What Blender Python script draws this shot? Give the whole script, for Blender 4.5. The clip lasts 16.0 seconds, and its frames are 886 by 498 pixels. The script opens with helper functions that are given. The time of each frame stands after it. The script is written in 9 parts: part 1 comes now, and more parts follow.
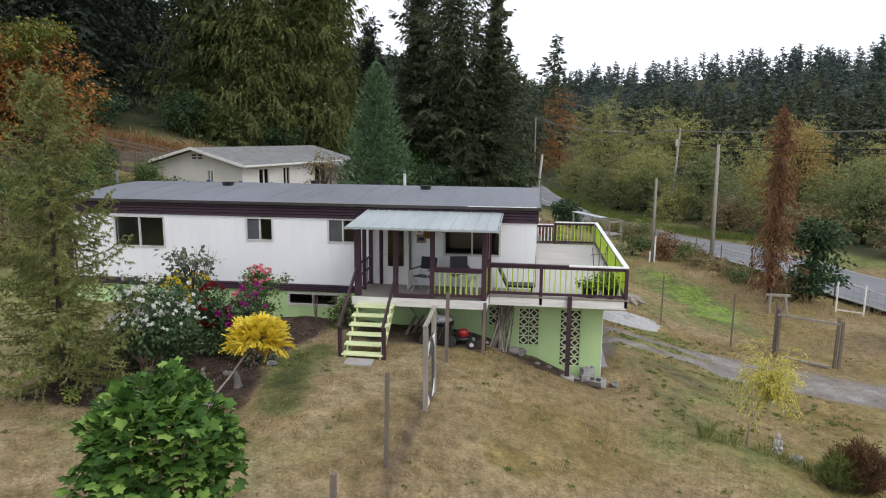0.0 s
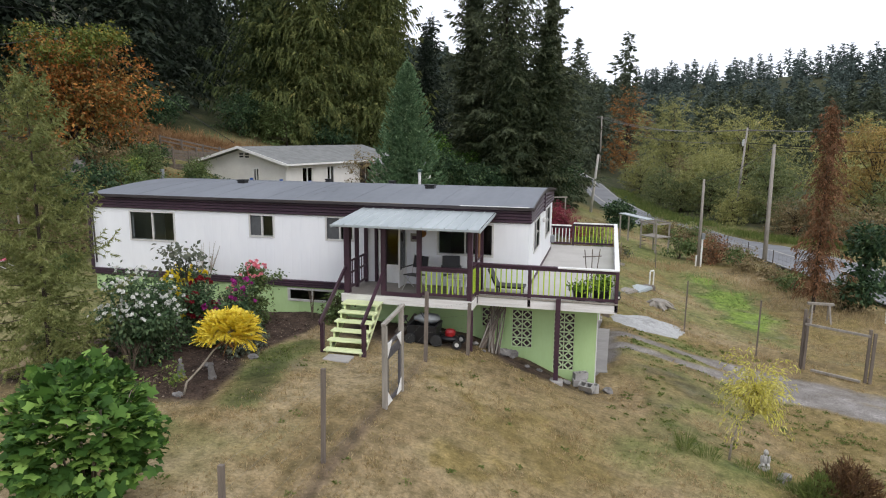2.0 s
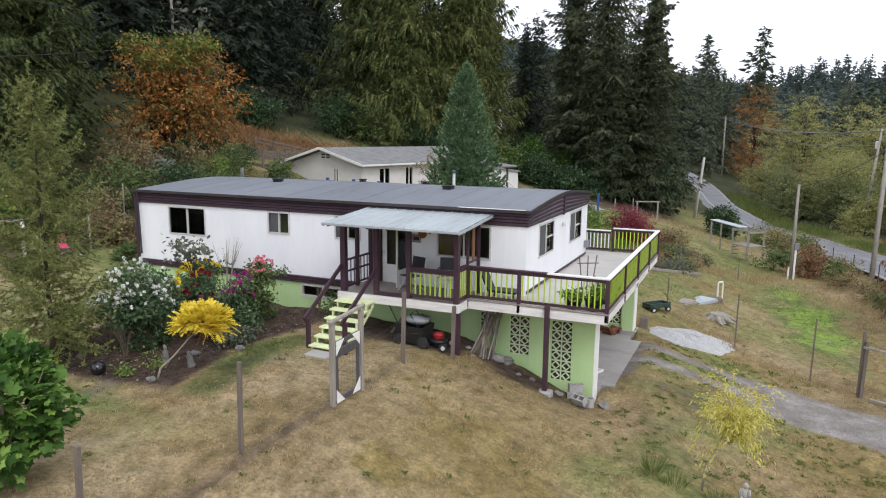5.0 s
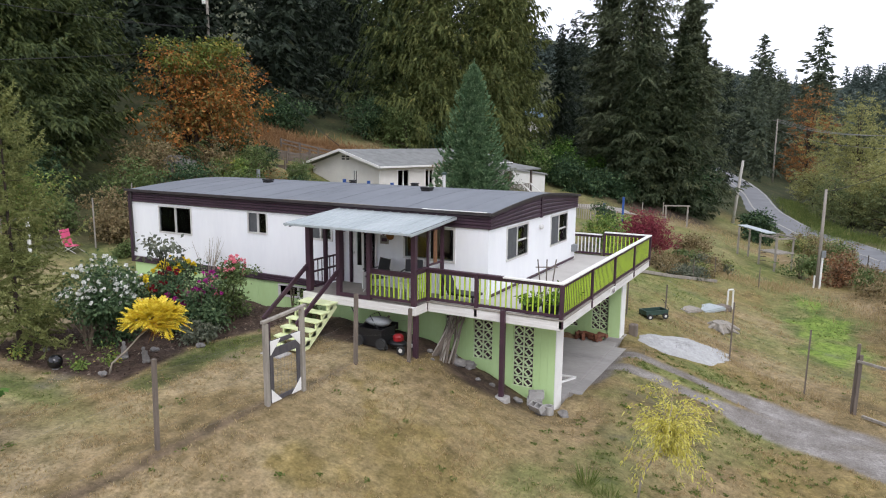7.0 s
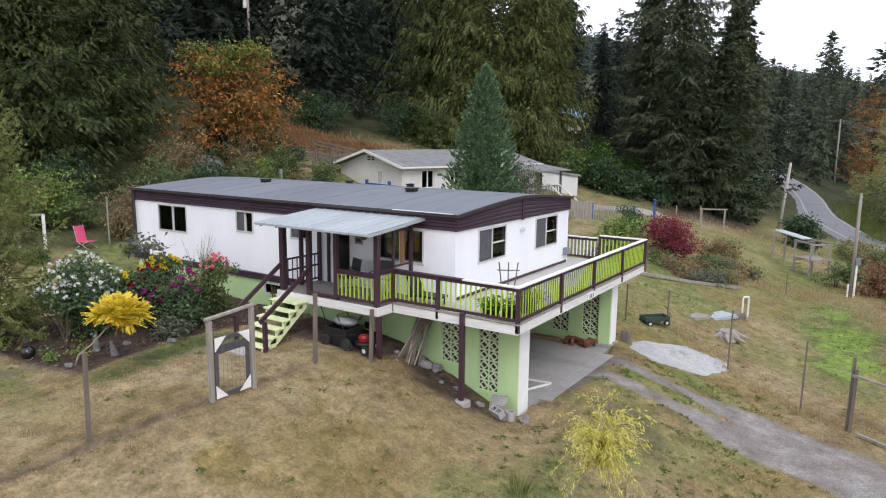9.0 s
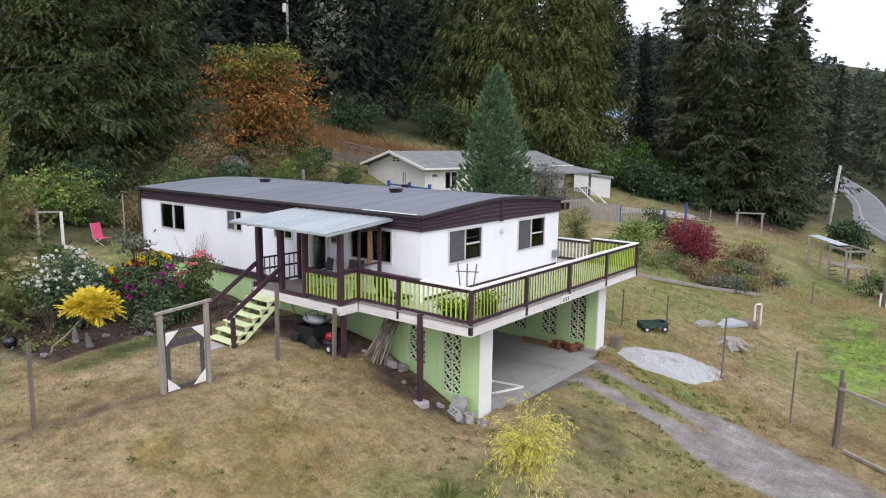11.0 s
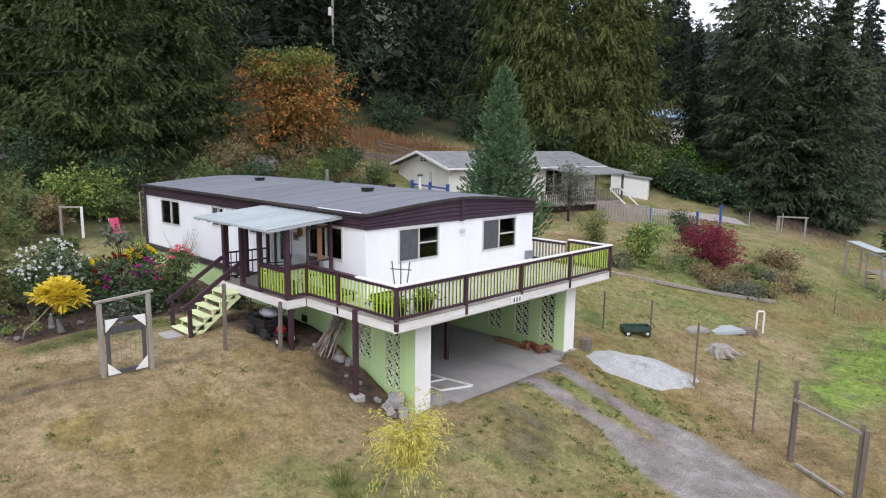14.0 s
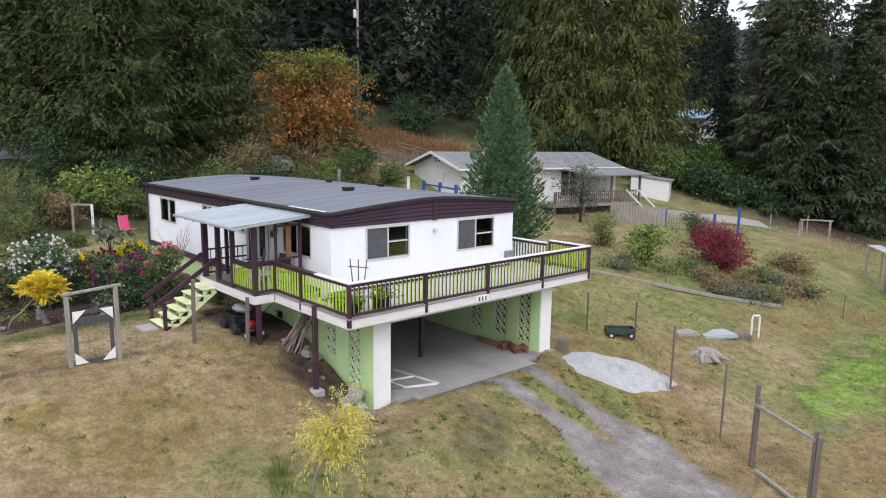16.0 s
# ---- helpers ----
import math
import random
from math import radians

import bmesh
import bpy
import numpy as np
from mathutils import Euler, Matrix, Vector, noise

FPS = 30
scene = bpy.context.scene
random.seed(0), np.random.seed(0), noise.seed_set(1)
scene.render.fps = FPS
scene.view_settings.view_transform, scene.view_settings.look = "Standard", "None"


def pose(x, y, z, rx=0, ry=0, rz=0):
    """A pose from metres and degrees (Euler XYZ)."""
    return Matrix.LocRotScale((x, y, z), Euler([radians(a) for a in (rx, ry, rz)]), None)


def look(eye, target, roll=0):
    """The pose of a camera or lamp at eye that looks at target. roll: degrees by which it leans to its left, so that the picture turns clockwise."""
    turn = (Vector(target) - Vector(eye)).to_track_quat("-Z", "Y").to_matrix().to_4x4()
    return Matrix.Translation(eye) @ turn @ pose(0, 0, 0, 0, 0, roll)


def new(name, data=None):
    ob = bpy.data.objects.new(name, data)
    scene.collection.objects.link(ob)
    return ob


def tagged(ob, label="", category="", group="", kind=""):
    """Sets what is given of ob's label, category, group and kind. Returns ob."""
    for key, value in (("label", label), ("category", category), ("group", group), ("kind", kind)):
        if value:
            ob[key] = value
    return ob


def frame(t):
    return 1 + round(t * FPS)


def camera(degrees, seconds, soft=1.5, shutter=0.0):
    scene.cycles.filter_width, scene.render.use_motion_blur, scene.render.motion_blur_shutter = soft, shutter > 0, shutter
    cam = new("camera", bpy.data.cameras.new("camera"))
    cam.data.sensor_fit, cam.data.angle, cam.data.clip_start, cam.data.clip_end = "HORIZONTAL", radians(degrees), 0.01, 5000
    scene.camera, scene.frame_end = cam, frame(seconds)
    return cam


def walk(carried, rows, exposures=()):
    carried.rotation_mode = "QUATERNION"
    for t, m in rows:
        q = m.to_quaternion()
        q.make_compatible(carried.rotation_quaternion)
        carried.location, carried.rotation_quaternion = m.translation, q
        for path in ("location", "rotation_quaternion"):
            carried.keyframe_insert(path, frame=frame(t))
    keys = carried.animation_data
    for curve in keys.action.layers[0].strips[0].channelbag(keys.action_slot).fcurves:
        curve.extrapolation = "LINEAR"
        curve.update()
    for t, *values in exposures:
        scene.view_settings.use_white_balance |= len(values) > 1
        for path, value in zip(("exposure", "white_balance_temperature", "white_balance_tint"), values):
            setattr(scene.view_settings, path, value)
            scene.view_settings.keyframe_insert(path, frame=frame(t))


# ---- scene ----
cam = camera(66.7, 16.0, soft=1.1)
METRES, EYE, TILT, LEAN, TURN = 18.4, 6.85, 0.0, 0.0, 7.8
ROWS = [
    (0.0, 0.0, 0.0, 0.0, 0.08, -9.52, -0.47),
    (0.5, 0.0301, 0.0005, -0.0002, 1.36, -9.54, -0.47),
    (1.0, 0.0604, 0.0026, -0.0007, 2.67, -9.57, -0.49),
    (1.5, 0.0907, 0.0063, -0.0007, 4.27, -9.57, -0.48),
    (2.0, 0.1212, 0.01, -0.0007, 6.18, -9.58, -0.47),
    (2.5, 0.1525, 0.0147, -0.0011, 8.1, -9.59, -0.45),
    (3.0, 0.1837, 0.0209, -0.0017, 9.97, -9.58, -0.43),
    (3.5, 0.215, 0.0279, -0.0018, 11.79, -9.57, -0.45),
    (4.0, 0.245, 0.0376, -0.0017, 13.54, -9.57, -0.45),
    (6.5, 0.396, 0.0956, -0.0022, 20.19, -9.34, -0.55),
    (7.0, 0.4252, 0.1093, -0.0028, 21.06, -9.32, -0.56),
    (7.5, 0.4543, 0.1236, -0.0028, 22.23, -9.32, -0.59),
    (8.0, 0.4834, 0.1371, -0.0026, 23.46, -9.32, -0.61),
    (8.5, 0.5121, 0.1517, -0.0019, 24.68, -9.3, -0.61),
    (9.0, 0.5404, 0.1663, -0.0016, 25.88, -9.3, -0.64),
    (11.5, 0.6817, 0.2425, -0.0012, 31.75, -9.21, -0.68),
    (12.0, 0.7098, 0.2576, -0.0008, 32.77, -9.21, -0.69),
    (12.5, 0.7375, 0.2722, -0.0001, 33.76, -9.22, -0.7),
    (13.0, 0.764, 0.287, 0.0001, 34.77, -9.24, -0.71),
    (13.5, 0.7901, 0.3018, 0.0003, 35.76, -9.25, -0.72),
    (14.0, 0.8145, 0.3153, 0.0007, 36.74, -9.27, -0.72),
    (14.5, 0.8391, 0.3304, 0.0013, 37.69, -9.25, -0.73),
    (15.0, 0.8633, 0.346, 0.0009, 38.56, -9.26, -0.74),
    (15.5, 0.8881, 0.3621, 0.0011, 39.44, -9.25, -0.75),
    (16.0, 0.9129, 0.3778, 0.0014, 40.32, -9.25, -0.75),
]
walk(cam, [(t, pose(0, 0, EYE, TILT, LEAN, TURN) @ pose(METRES * x, METRES * y, METRES * z, 90 + pitch, roll, yaw)) for t, x, y, z, yaw, pitch, roll in ROWS], [(0.0, 0.02, 6480, 11), (4.0, 0.19, 6400, 12), (8.0, 0.28, 6300, 14), (16.0, 0.35, 6250, 15)])

# ---- world and light: a bright overcast day ----
world = bpy.data.worlds.new("overcast_sky")
scene.world = world
world.use_nodes = True
wn = world.node_tree
wn.nodes.clear()
w_out = wn.nodes.new("ShaderNodeOutputWorld")
w_bg = wn.nodes.new("ShaderNodeBackground")
w_sky = wn.nodes.new("ShaderNodeTexSky")
w_sky.sky_type = "NISHITA"
w_sky.sun_disc = False
w_sky.sun_elevation = radians(48)
w_sky.sun_rotation = radians(134)
w_sky.air_density, w_sky.dust_density, w_sky.ozone_density = 1.0, 6.0, 0.6
w_mix = wn.nodes.new("ShaderNodeMix")
w_mix.data_type = "RGBA"
w_mix.inputs[0].default_value = 0.88
w_mix.inputs[7].default_value = (12.0, 12.5, 13.6, 1)
wn.links.new(w_sky.outputs[0], w_mix.inputs[6])
wn.links.new(w_mix.outputs[2], w_bg.inputs[0])
wn.links.new(w_bg.outputs[0], w_out.inputs[0])
w_bg.inputs[1].default_value = 0.1

sun = new("sun", bpy.data.lights.new("sun", "SUN"))
sun.data.energy = 1.0
sun.data.angle = radians(25)
sun.data.color = (1.0, 0.98, 0.95)
sun.matrix_world = look((0, 0, 0), (-0.52, 0.5, -0.72))

# ---- materials ----
def rgb(c):
    return (c[0], c[1], c[2], 1.0)


def material(name, c1, c2=None, rough=0.7, metal=0.0, scale=3.0, fine=40.0, bump=0.15, island=0.0, streak=None, spec=0.35, translucent=0.0, ribs=None, c3=None, blotch=0.5):
    """Base colour between c1 and c2 by noise at two scales, with fine relief. island: how far loose pieces differ.
    streak: stretch of the noise (x, y, z). ribs: (axis, spacing, depth) of grooves cut into the surface."""
    m = bpy.data.materials.new(name)
    m.use_nodes = True
    t = m.node_tree
    b = t.nodes["Principled BSDF"]
    c2 = c2 or tuple(v * 0.8 for v in c1)
    geo = t.nodes.new("ShaderNodeNewGeometry")
    mp = t.nodes.new("ShaderNodeMapping")
    if streak:
        mp.inputs[3].default_value = streak
    t.links.new(geo.outputs["Position"], mp.inputs[0])
    n1 = t.nodes.new("ShaderNodeTexNoise")
    n1.inputs["Scale"].default_value, n1.inputs["Detail"].default_value, n1.inputs["Roughness"].default_value = scale, 5, 0.65
    n2 = t.nodes.new("ShaderNodeTexNoise")
    n2.inputs["Scale"].default_value, n2.inputs["Detail"].default_value = fine, 3
    t.links.new(mp.outputs[0], n1.inputs[0])
    t.links.new(mp.outputs[0], n2.inputs[0])
    fac = t.nodes.new("ShaderNodeMath")
    fac.operation = "MULTIPLY_ADD"
    fac.inputs[1].default_value = blotch
    t.links.new(n2.outputs[0], fac.inputs[0])
    half = t.nodes.new("ShaderNodeMath")
    half.operation = "MULTIPLY_ADD"
    half.inputs[1].default_value, half.inputs[2].default_value = 1.6, -0.55
    t.links.new(n1.outputs[0], half.inputs[0])
    t.links.new(half.outputs[0], fac.inputs[2])
    last = fac
    if island:
        isl = t.nodes.new("ShaderNodeMath")
        isl.operation = "MULTIPLY_ADD"
        isl.inputs[1].default_value = island
        t.links.new(geo.outputs["Random Per Island"], isl.inputs[0])
        t.links.new(fac.outputs[0], isl.inputs[2])
        sub = t.nodes.new("ShaderNodeMath")
        sub.operation = "SUBTRACT"
        sub.inputs[1].default_value = island * 0.5
        t.links.new(isl.outputs[0], sub.inputs[0])
        last = sub
    ramp = t.nodes.new("ShaderNodeValToRGB")
    ramp.color_ramp.elements[0].position, ramp.color_ramp.elements[0].color = 0.2, rgb(c1)
    ramp.color_ramp.elements[1].position, ramp.color_ramp.elements[1].color = 0.8, rgb(c2)
    if c3:
        e = ramp.color_ramp.elements.new(0.95)
        e.color = rgb(c3)
    t.links.new(last.outputs[0], ramp.inputs[0])
    t.links.new(ramp.outputs[0], b.inputs["Base Color"])
    b.inputs["Roughness"].default_value = rough
    b.inputs["Metallic"].default_value = metal
    b.inputs["Specular IOR Level"].default_value = spec
    height = n2.outputs[0]
    if ribs:
        axis, spacing, depth = ribs
        sep = t.nodes.new("ShaderNodeSeparateXYZ")
        t.links.new(geo.outputs["Position"], sep.inputs[0])
        pp = t.nodes.new("ShaderNodeMath")
        pp.operation = "PINGPONG"
        pp.inputs[1].default_value = spacing / 2
        t.links.new(sep.outputs[axis], pp.inputs[0])
        st = t.nodes.new("ShaderNodeMapRange")
        st.inputs[1].default_value, st.inputs[2].default_value = 0.0, spacing * 0.08
        st.inputs[3].default_value, st.inputs[4].default_value = 0.0, depth
        t.links.new(pp.outputs[0], st.inputs[0])
        ad = t.nodes.new("ShaderNodeMath")
        ad.operation = "MULTIPLY_ADD"
        ad.inputs[1].default_value = 0.15
        t.links.new(n2.outputs[0], ad.inputs[0])
        t.links.new(st.outputs[0], ad.inputs[2])
        height = ad.outputs[0]
    if bump:
        bp = t.nodes.new("ShaderNodeBump")
        bp.inputs["Strength"].default_value = bump
        bp.inputs["Distance"].default_value = 0.02
        t.links.new(height, bp.inputs["Height"])
        t.links.new(bp.outputs[0], b.inputs["Normal"])
    if translucent:
        tr = t.nodes.new("ShaderNodeBsdfTranslucent")
        t.links.new(ramp.outputs[0], tr.inputs[0])
        mx = t.nodes.new("ShaderNodeMixShader")
        mx.inputs[0].default_value = translucent
        t.links.new(b.outputs[0], mx.inputs[1])
        t.links.new(tr.outputs[0], mx.inputs[2])
        t.links.new(mx.outputs[0], t.nodes["Material Output"].inputs[0])
    return m


def glass_material(name, tint=(0.9, 0.95, 0.95)):
    m = bpy.data.materials.new(name)
    m.use_nodes = True
    t = m.node_tree
    t.nodes.clear()
    out = t.nodes.new("ShaderNodeOutputMaterial")
    tr = t.nodes.new("ShaderNodeBsdfTransparent")
    tr.inputs[0].default_value = rgb(tint)
    gl = t.nodes.new("ShaderNodeBsdfGlossy")
    gl.inputs["Roughness"].default_value = 0.03
    fr = t.nodes.new("ShaderNodeFresnel")
    fr.inputs[0].default_value = 1.5
    mx = t.nodes.new("ShaderNodeMixShader")
    t.links.new(fr.outputs[0], mx.inputs[0])
    t.links.new(tr.outputs[0], mx.inputs[1])
    t.links.new(gl.outputs[0], mx.inputs[2])
    t.links.new(mx.outputs[0], out.inputs[0])
    return m


M_SIDING = material("white_siding", (0.88, 0.89, 0.91), (0.82, 0.83, 0.86), rough=0.45, scale=0.9, fine=6, bump=0.35, streak=(1.5, 1.5, 0.35), ribs=(0, 0.30, 0.25))
M_SIDING_E = material("white_end_siding", (0.88, 0.89, 0.91), (0.82, 0.83, 0.86), rough=0.45, scale=0.9, fine=6, bump=0.3, streak=(1.5, 1.5, 0.35), ribs=(1, 0.30, 0.2))
M_PURPLE = material("purple_paint", (0.066, 0.030, 0.046), (0.044, 0.023, 0.033), rough=0.5, scale=2.0, fine=30, bump=0.15, c3=(0.13, 0.09, 0.09))
M_PURPLE_METAL = material("purple_ribbed_metal", (0.062, 0.035, 0.05), (0.042, 0.026, 0.038), rough=0.45, scale=1.5, fine=14, bump=0.1, streak=(1, 1, 0.4))
M_ROOF = material("grey_metal_roof", (0.185, 0.2, 0.225), (0.14, 0.152, 0.172), rough=0.55, scale=0.5, fine=5, bump=0.1, streak=(1.2, 0.35, 1), c3=(0.05, 0.055, 0.06))
M_ROOF_TRIM = material("dark_roof_edge", (0.035, 0.03, 0.032), (0.06, 0.05, 0.05), rough=0.5, scale=3)
M_PORCH_ROOF = material("galvanised_porch_roof", (0.42, 0.46, 0.47), (0.33, 0.37, 0.38), rough=0.5, metal=0.15, scale=1.2, fine=12, bump=0.05, streak=(2, 0.4, 1))
M_PILLAR = material("white_masonry_paint", (0.84, 0.84, 0.82), (0.76, 0.76, 0.74), rough=0.6, scale=2, fine=25, bump=0.1)
M_WHITE = material("white_trim_paint", (0.82, 0.82, 0.8), (0.7, 0.69, 0.66), rough=0.5, scale=4, fine=30, bump=0.1, c3=(0.4, 0.38, 0.34))
M_GREEN = material("pale_green_paint", (0.50, 0.68, 0.34), (0.45, 0.62, 0.29), rough=0.65, scale=1.4, fine=16, bump=0.15, streak=(1.5, 1.5, 0.5))
M_LATTICE = material("pale_block_paint", (0.66, 0.78, 0.50), (0.58, 0.70, 0.43), rough=0.7, scale=3, fine=30, bump=0.1)
M_LIME = material("lime_paint", (0.46, 0.63, 0.06), (0.38, 0.55, 0.05), rough=0.5, scale=3, fine=30, bump=0.08)
M_LEMON = material("pale_yellow_green_paint", (0.78, 0.85, 0.50), (0.70, 0.77, 0.44), rough=0.55, scale=4, fine=30, bump=0.1, c3=(0.4, 0.38, 0.25))
M_DECK = material("grey_deck_vinyl", (0.50, 0.48, 0.45), (0.41, 0.39, 0.36), rough=0.6, scale=0.8, fine=18, bump=0.05, ribs=(0, 1.22, 0.1))
M_PORCH_FLOOR = material("worn_porch_boards", (0.30, 0.27, 0.24), (0.22, 0.20, 0.18), rough=0.7, scale=2, fine=22, bump=0.2, ribs=(1, 0.14, 0.4))
M_CONCRETE = material("concrete", (0.42, 0.40, 0.38), (0.28, 0.27, 0.258), rough=0.85, scale=0.55, fine=9, bump=0.2, streak=(0.5, 1.2, 1), c3=(0.19, 0.185, 0.18))
M_BLOCK = material("concrete_block", (0.42, 0.41, 0.39), (0.28, 0.27, 0.26), rough=0.9, scale=4, fine=50, bump=0.3)
M_PALESTONE = material("pale_cast_stone", (0.55, 0.53, 0.50), (0.36, 0.35, 0.33), rough=0.9, scale=8, fine=50, bump=0.4)
M_STONE = material("grey_stone", (0.27, 0.255, 0.24), (0.14, 0.135, 0.13), rough=0.9, scale=6, fine=40, bump=0.5)
M_WOOD = material("weathered_wood", (0.20, 0.165, 0.135), (0.12, 0.10, 0.085), rough=0.85, scale=3, fine=30, bump=0.3, streak=(3, 3, 0.4))
M_WOOD_PALE = material("silvery_wood", (0.34, 0.31, 0.27), (0.22, 0.20, 0.17), rough=0.85, scale=3, fine=30, bump=0.3, streak=(3, 3, 0.4))
M_POLE = material("bleached_pole_wood", (0.52, 0.50, 0.46), (0.38, 0.36, 0.33), rough=0.85, scale=3, fine=30, bump=0.3, streak=(3, 3, 0.4))
M_STEEL_POST = material("rusty_steel", (0.10, 0.075, 0.055), (0.06, 0.05, 0.04), rough=0.7, metal=0.3, scale=5)
M_WIRE = material("galvanised_wire", (0.25, 0.25, 0.24), (0.18, 0.18, 0.17), rough=0.5, metal=0.6, scale=5)
M_BLACK = material("black_plastic", (0.012, 0.012, 0.014), (0.022, 0.022, 0.024), rough=0.4, scale=4)
M_RED = material("red_plastic", (0.32, 0.016, 0.02), (0.24, 0.014, 0.016), rough=0.35, scale=4)
M_RUBBER = material("rubber", (0.02, 0.02, 0.02), (0.035, 0.035, 0.035), rough=0.8, scale=8)
M_GREYPLASTIC = material("grey_plastic", (0.25, 0.27, 0.28), (0.19, 0.2, 0.21), rough=0.5, scale=4)
M_PINK = material("pink_plastic", (0.70, 0.10, 0.22), (0.6, 0.08, 0.18), rough=0.45, scale=4)
M_SCREEN = material("dark_insect_screen", (0.10, 0.105, 0.11), (0.07, 0.073, 0.078), rough=0.7, scale=6, fine=200)
M_FASCIA = material("weathered_white_board", (0.80, 0.79, 0.77), (0.62, 0.60, 0.57), rough=0.65, scale=2.2, fine=30, bump=0.2, streak=(0.5, 0.5, 6), c3=(0.30, 0.27, 0.24), blotch=0.6)
M_DARKGATE = material("dark_weathered_paint", (0.055, 0.05, 0.058), (0.095, 0.09, 0.092), rough=0.7, scale=4, streak=(3, 3, 0.6), c3=(0.2, 0.19, 0.18))
M_BLUE = material("blue_paint", (0.04, 0.10, 0.34), (0.03, 0.08, 0.27), rough=0.5, scale=4)
M_CARTGREEN = material("green_cart_plastic", (0.04, 0.075, 0.06), (0.03, 0.055, 0.045), rough=0.45, scale=4)
M_ALU = material("aluminium_frame", (0.66, 0.65, 0.63), (0.56, 0.55, 0.53), rough=0.4, metal=0.1, scale=5)
# Indoor and under-deck surfaces: their shade is put into a dark base colour.
M_SHADED_INSIDE = material("shade_darkened_paint", (0.16, 0.14, 0.125), (0.12, 0.105, 0.095), rough=0.8, scale=1)
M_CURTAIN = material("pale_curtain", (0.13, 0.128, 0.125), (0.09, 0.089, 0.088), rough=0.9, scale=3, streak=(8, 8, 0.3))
M_GLASS = glass_material("window_glass")
M_NB_SIDING = material("cream_lap_siding", (0.74, 0.72, 0.68), (0.65, 0.63, 0.595), rough=0.6, scale=1.0, fine=9, bump=0.2)
M_NB_ROOF = material("grey_asphalt_shingle", (0.24, 0.245, 0.24), (0.15, 0.155, 0.15), rough=0.9, scale=1.6, fine=16, bump=0.3, c3=(0.10, 0.12, 0.08))
M_ASPHALT = material("asphalt", (0.205, 0.21, 0.222), (0.155, 0.158, 0.167), rough=0.85, scale=0.4, fine=8, bump=0.15)
M_LINE = material("road_paint", (0.36, 0.35, 0.31), (0.26, 0.25, 0.23), rough=0.7, scale=3)
M_BARK = material("bark", (0.075, 0.056, 0.044), (0.04, 0.031, 0.025), rough=0.95, scale=5, fine=30, bump=0.6, streak=(3, 3, 0.6))
M_PALEBARK = material("pale_bark", (0.36, 0.31, 0.25), (0.22, 0.19, 0.15), rough=0.9, scale=6, fine=40, bump=0.4, streak=(2, 2, 0.8))
M_TWIG = material("dry_twigs", (0.16, 0.125, 0.09), (0.09, 0.07, 0.05), rough=0.95, scale=5, island=0.6)


M_DRIVE = material("grey_brown_gravel", (0.27, 0.25, 0.225), (0.35, 0.325, 0.29), rough=0.95, scale=1.5, fine=60, bump=0.3, c3=(0.2, 0.17, 0.13))


def leaf(name, c1, c2, c3=None, island=0.9, translucent=0.25, scale=0.6):
    return material(name, c1, c2, rough=0.6, scale=scale, fine=4, bump=0, island=island, spec=0.2, translucent=translucent, c3=c3, blotch=0.35)


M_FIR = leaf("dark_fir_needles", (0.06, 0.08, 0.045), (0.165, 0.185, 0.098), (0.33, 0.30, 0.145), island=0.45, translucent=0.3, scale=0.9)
# Darker copy of the fir needles, with shade put into the colour.
M_SHADEFIR = leaf("shaded_fir_needles", (0.03, 0.045, 0.022), (0.085, 0.105, 0.048), (0.19, 0.185, 0.08), island=0.5, translucent=0.25, scale=0.9)
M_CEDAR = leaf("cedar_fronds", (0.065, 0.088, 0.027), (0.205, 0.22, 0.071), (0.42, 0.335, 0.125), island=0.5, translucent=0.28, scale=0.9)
# The cedar again, its shaded side of the wood painted as darker fronds.
M_SHADECEDAR = leaf("shaded_cedar_fronds", (0.04, 0.062, 0.023), (0.118, 0.142, 0.046), (0.28, 0.235, 0.09), island=0.5, translucent=0.25, scale=0.8)
# Hillside needles near black: the forest's deep shade is in their colour.
M_SHADEFOREST = leaf("shaded_forest_needles", (0.019, 0.03, 0.02), (0.05, 0.066, 0.04), (0.115, 0.115, 0.058), island=0.5, translucent=0.22, scale=0.6)
# Distance haze is mixed into these two colours: paler and greyer than near needles.
M_HAZEFIR = leaf("hazed_fir_needles", (0.07, 0.092, 0.062), (0.14, 0.165, 0.10), (0.2, 0.2, 0.115), island=0.7, translucent=0.3, scale=0.2)
M_HAZERIDGE = leaf("hazed_ridge_trees", (0.072, 0.10, 0.088), (0.11, 0.145, 0.125), translucent=0.2, scale=0.08)
M_SPRUCE = leaf("blue_spruce_needles", (0.09, 0.165, 0.08), (0.22, 0.325, 0.175), (0.41, 0.52, 0.31), island=0.8, translucent=0.3, scale=3.0)
M_LARCH = leaf("larch_needles", (0.15, 0.175, 0.055), (0.29, 0.305, 0.115), (0.44, 0.43, 0.18), island=0.6, scale=1.2)
M_MAPLEGREEN = leaf("maple_leaves", (0.04, 0.095, 0.018), (0.10, 0.20, 0.035), (0.24, 0.38, 0.085), island=1.3, scale=1.5, translucent=0.3)
M_ORANGE = leaf("autumn_orange_leaves", (0.17, 0.135, 0.04), (0.44, 0.15, 0.04), (0.56, 0.29, 0.07), island=0.9, scale=0.5)
M_MAPLETOP = leaf("yellowing_maple_leaves", (0.10, 0.14, 0.03), (0.24, 0.24, 0.05), (0.42, 0.27, 0.06), scale=0.8)
M_DYING = leaf("dying_needles", (0.14, 0.085, 0.045), (0.32, 0.15, 0.075), (0.40, 0.24, 0.13), scale=0.8)
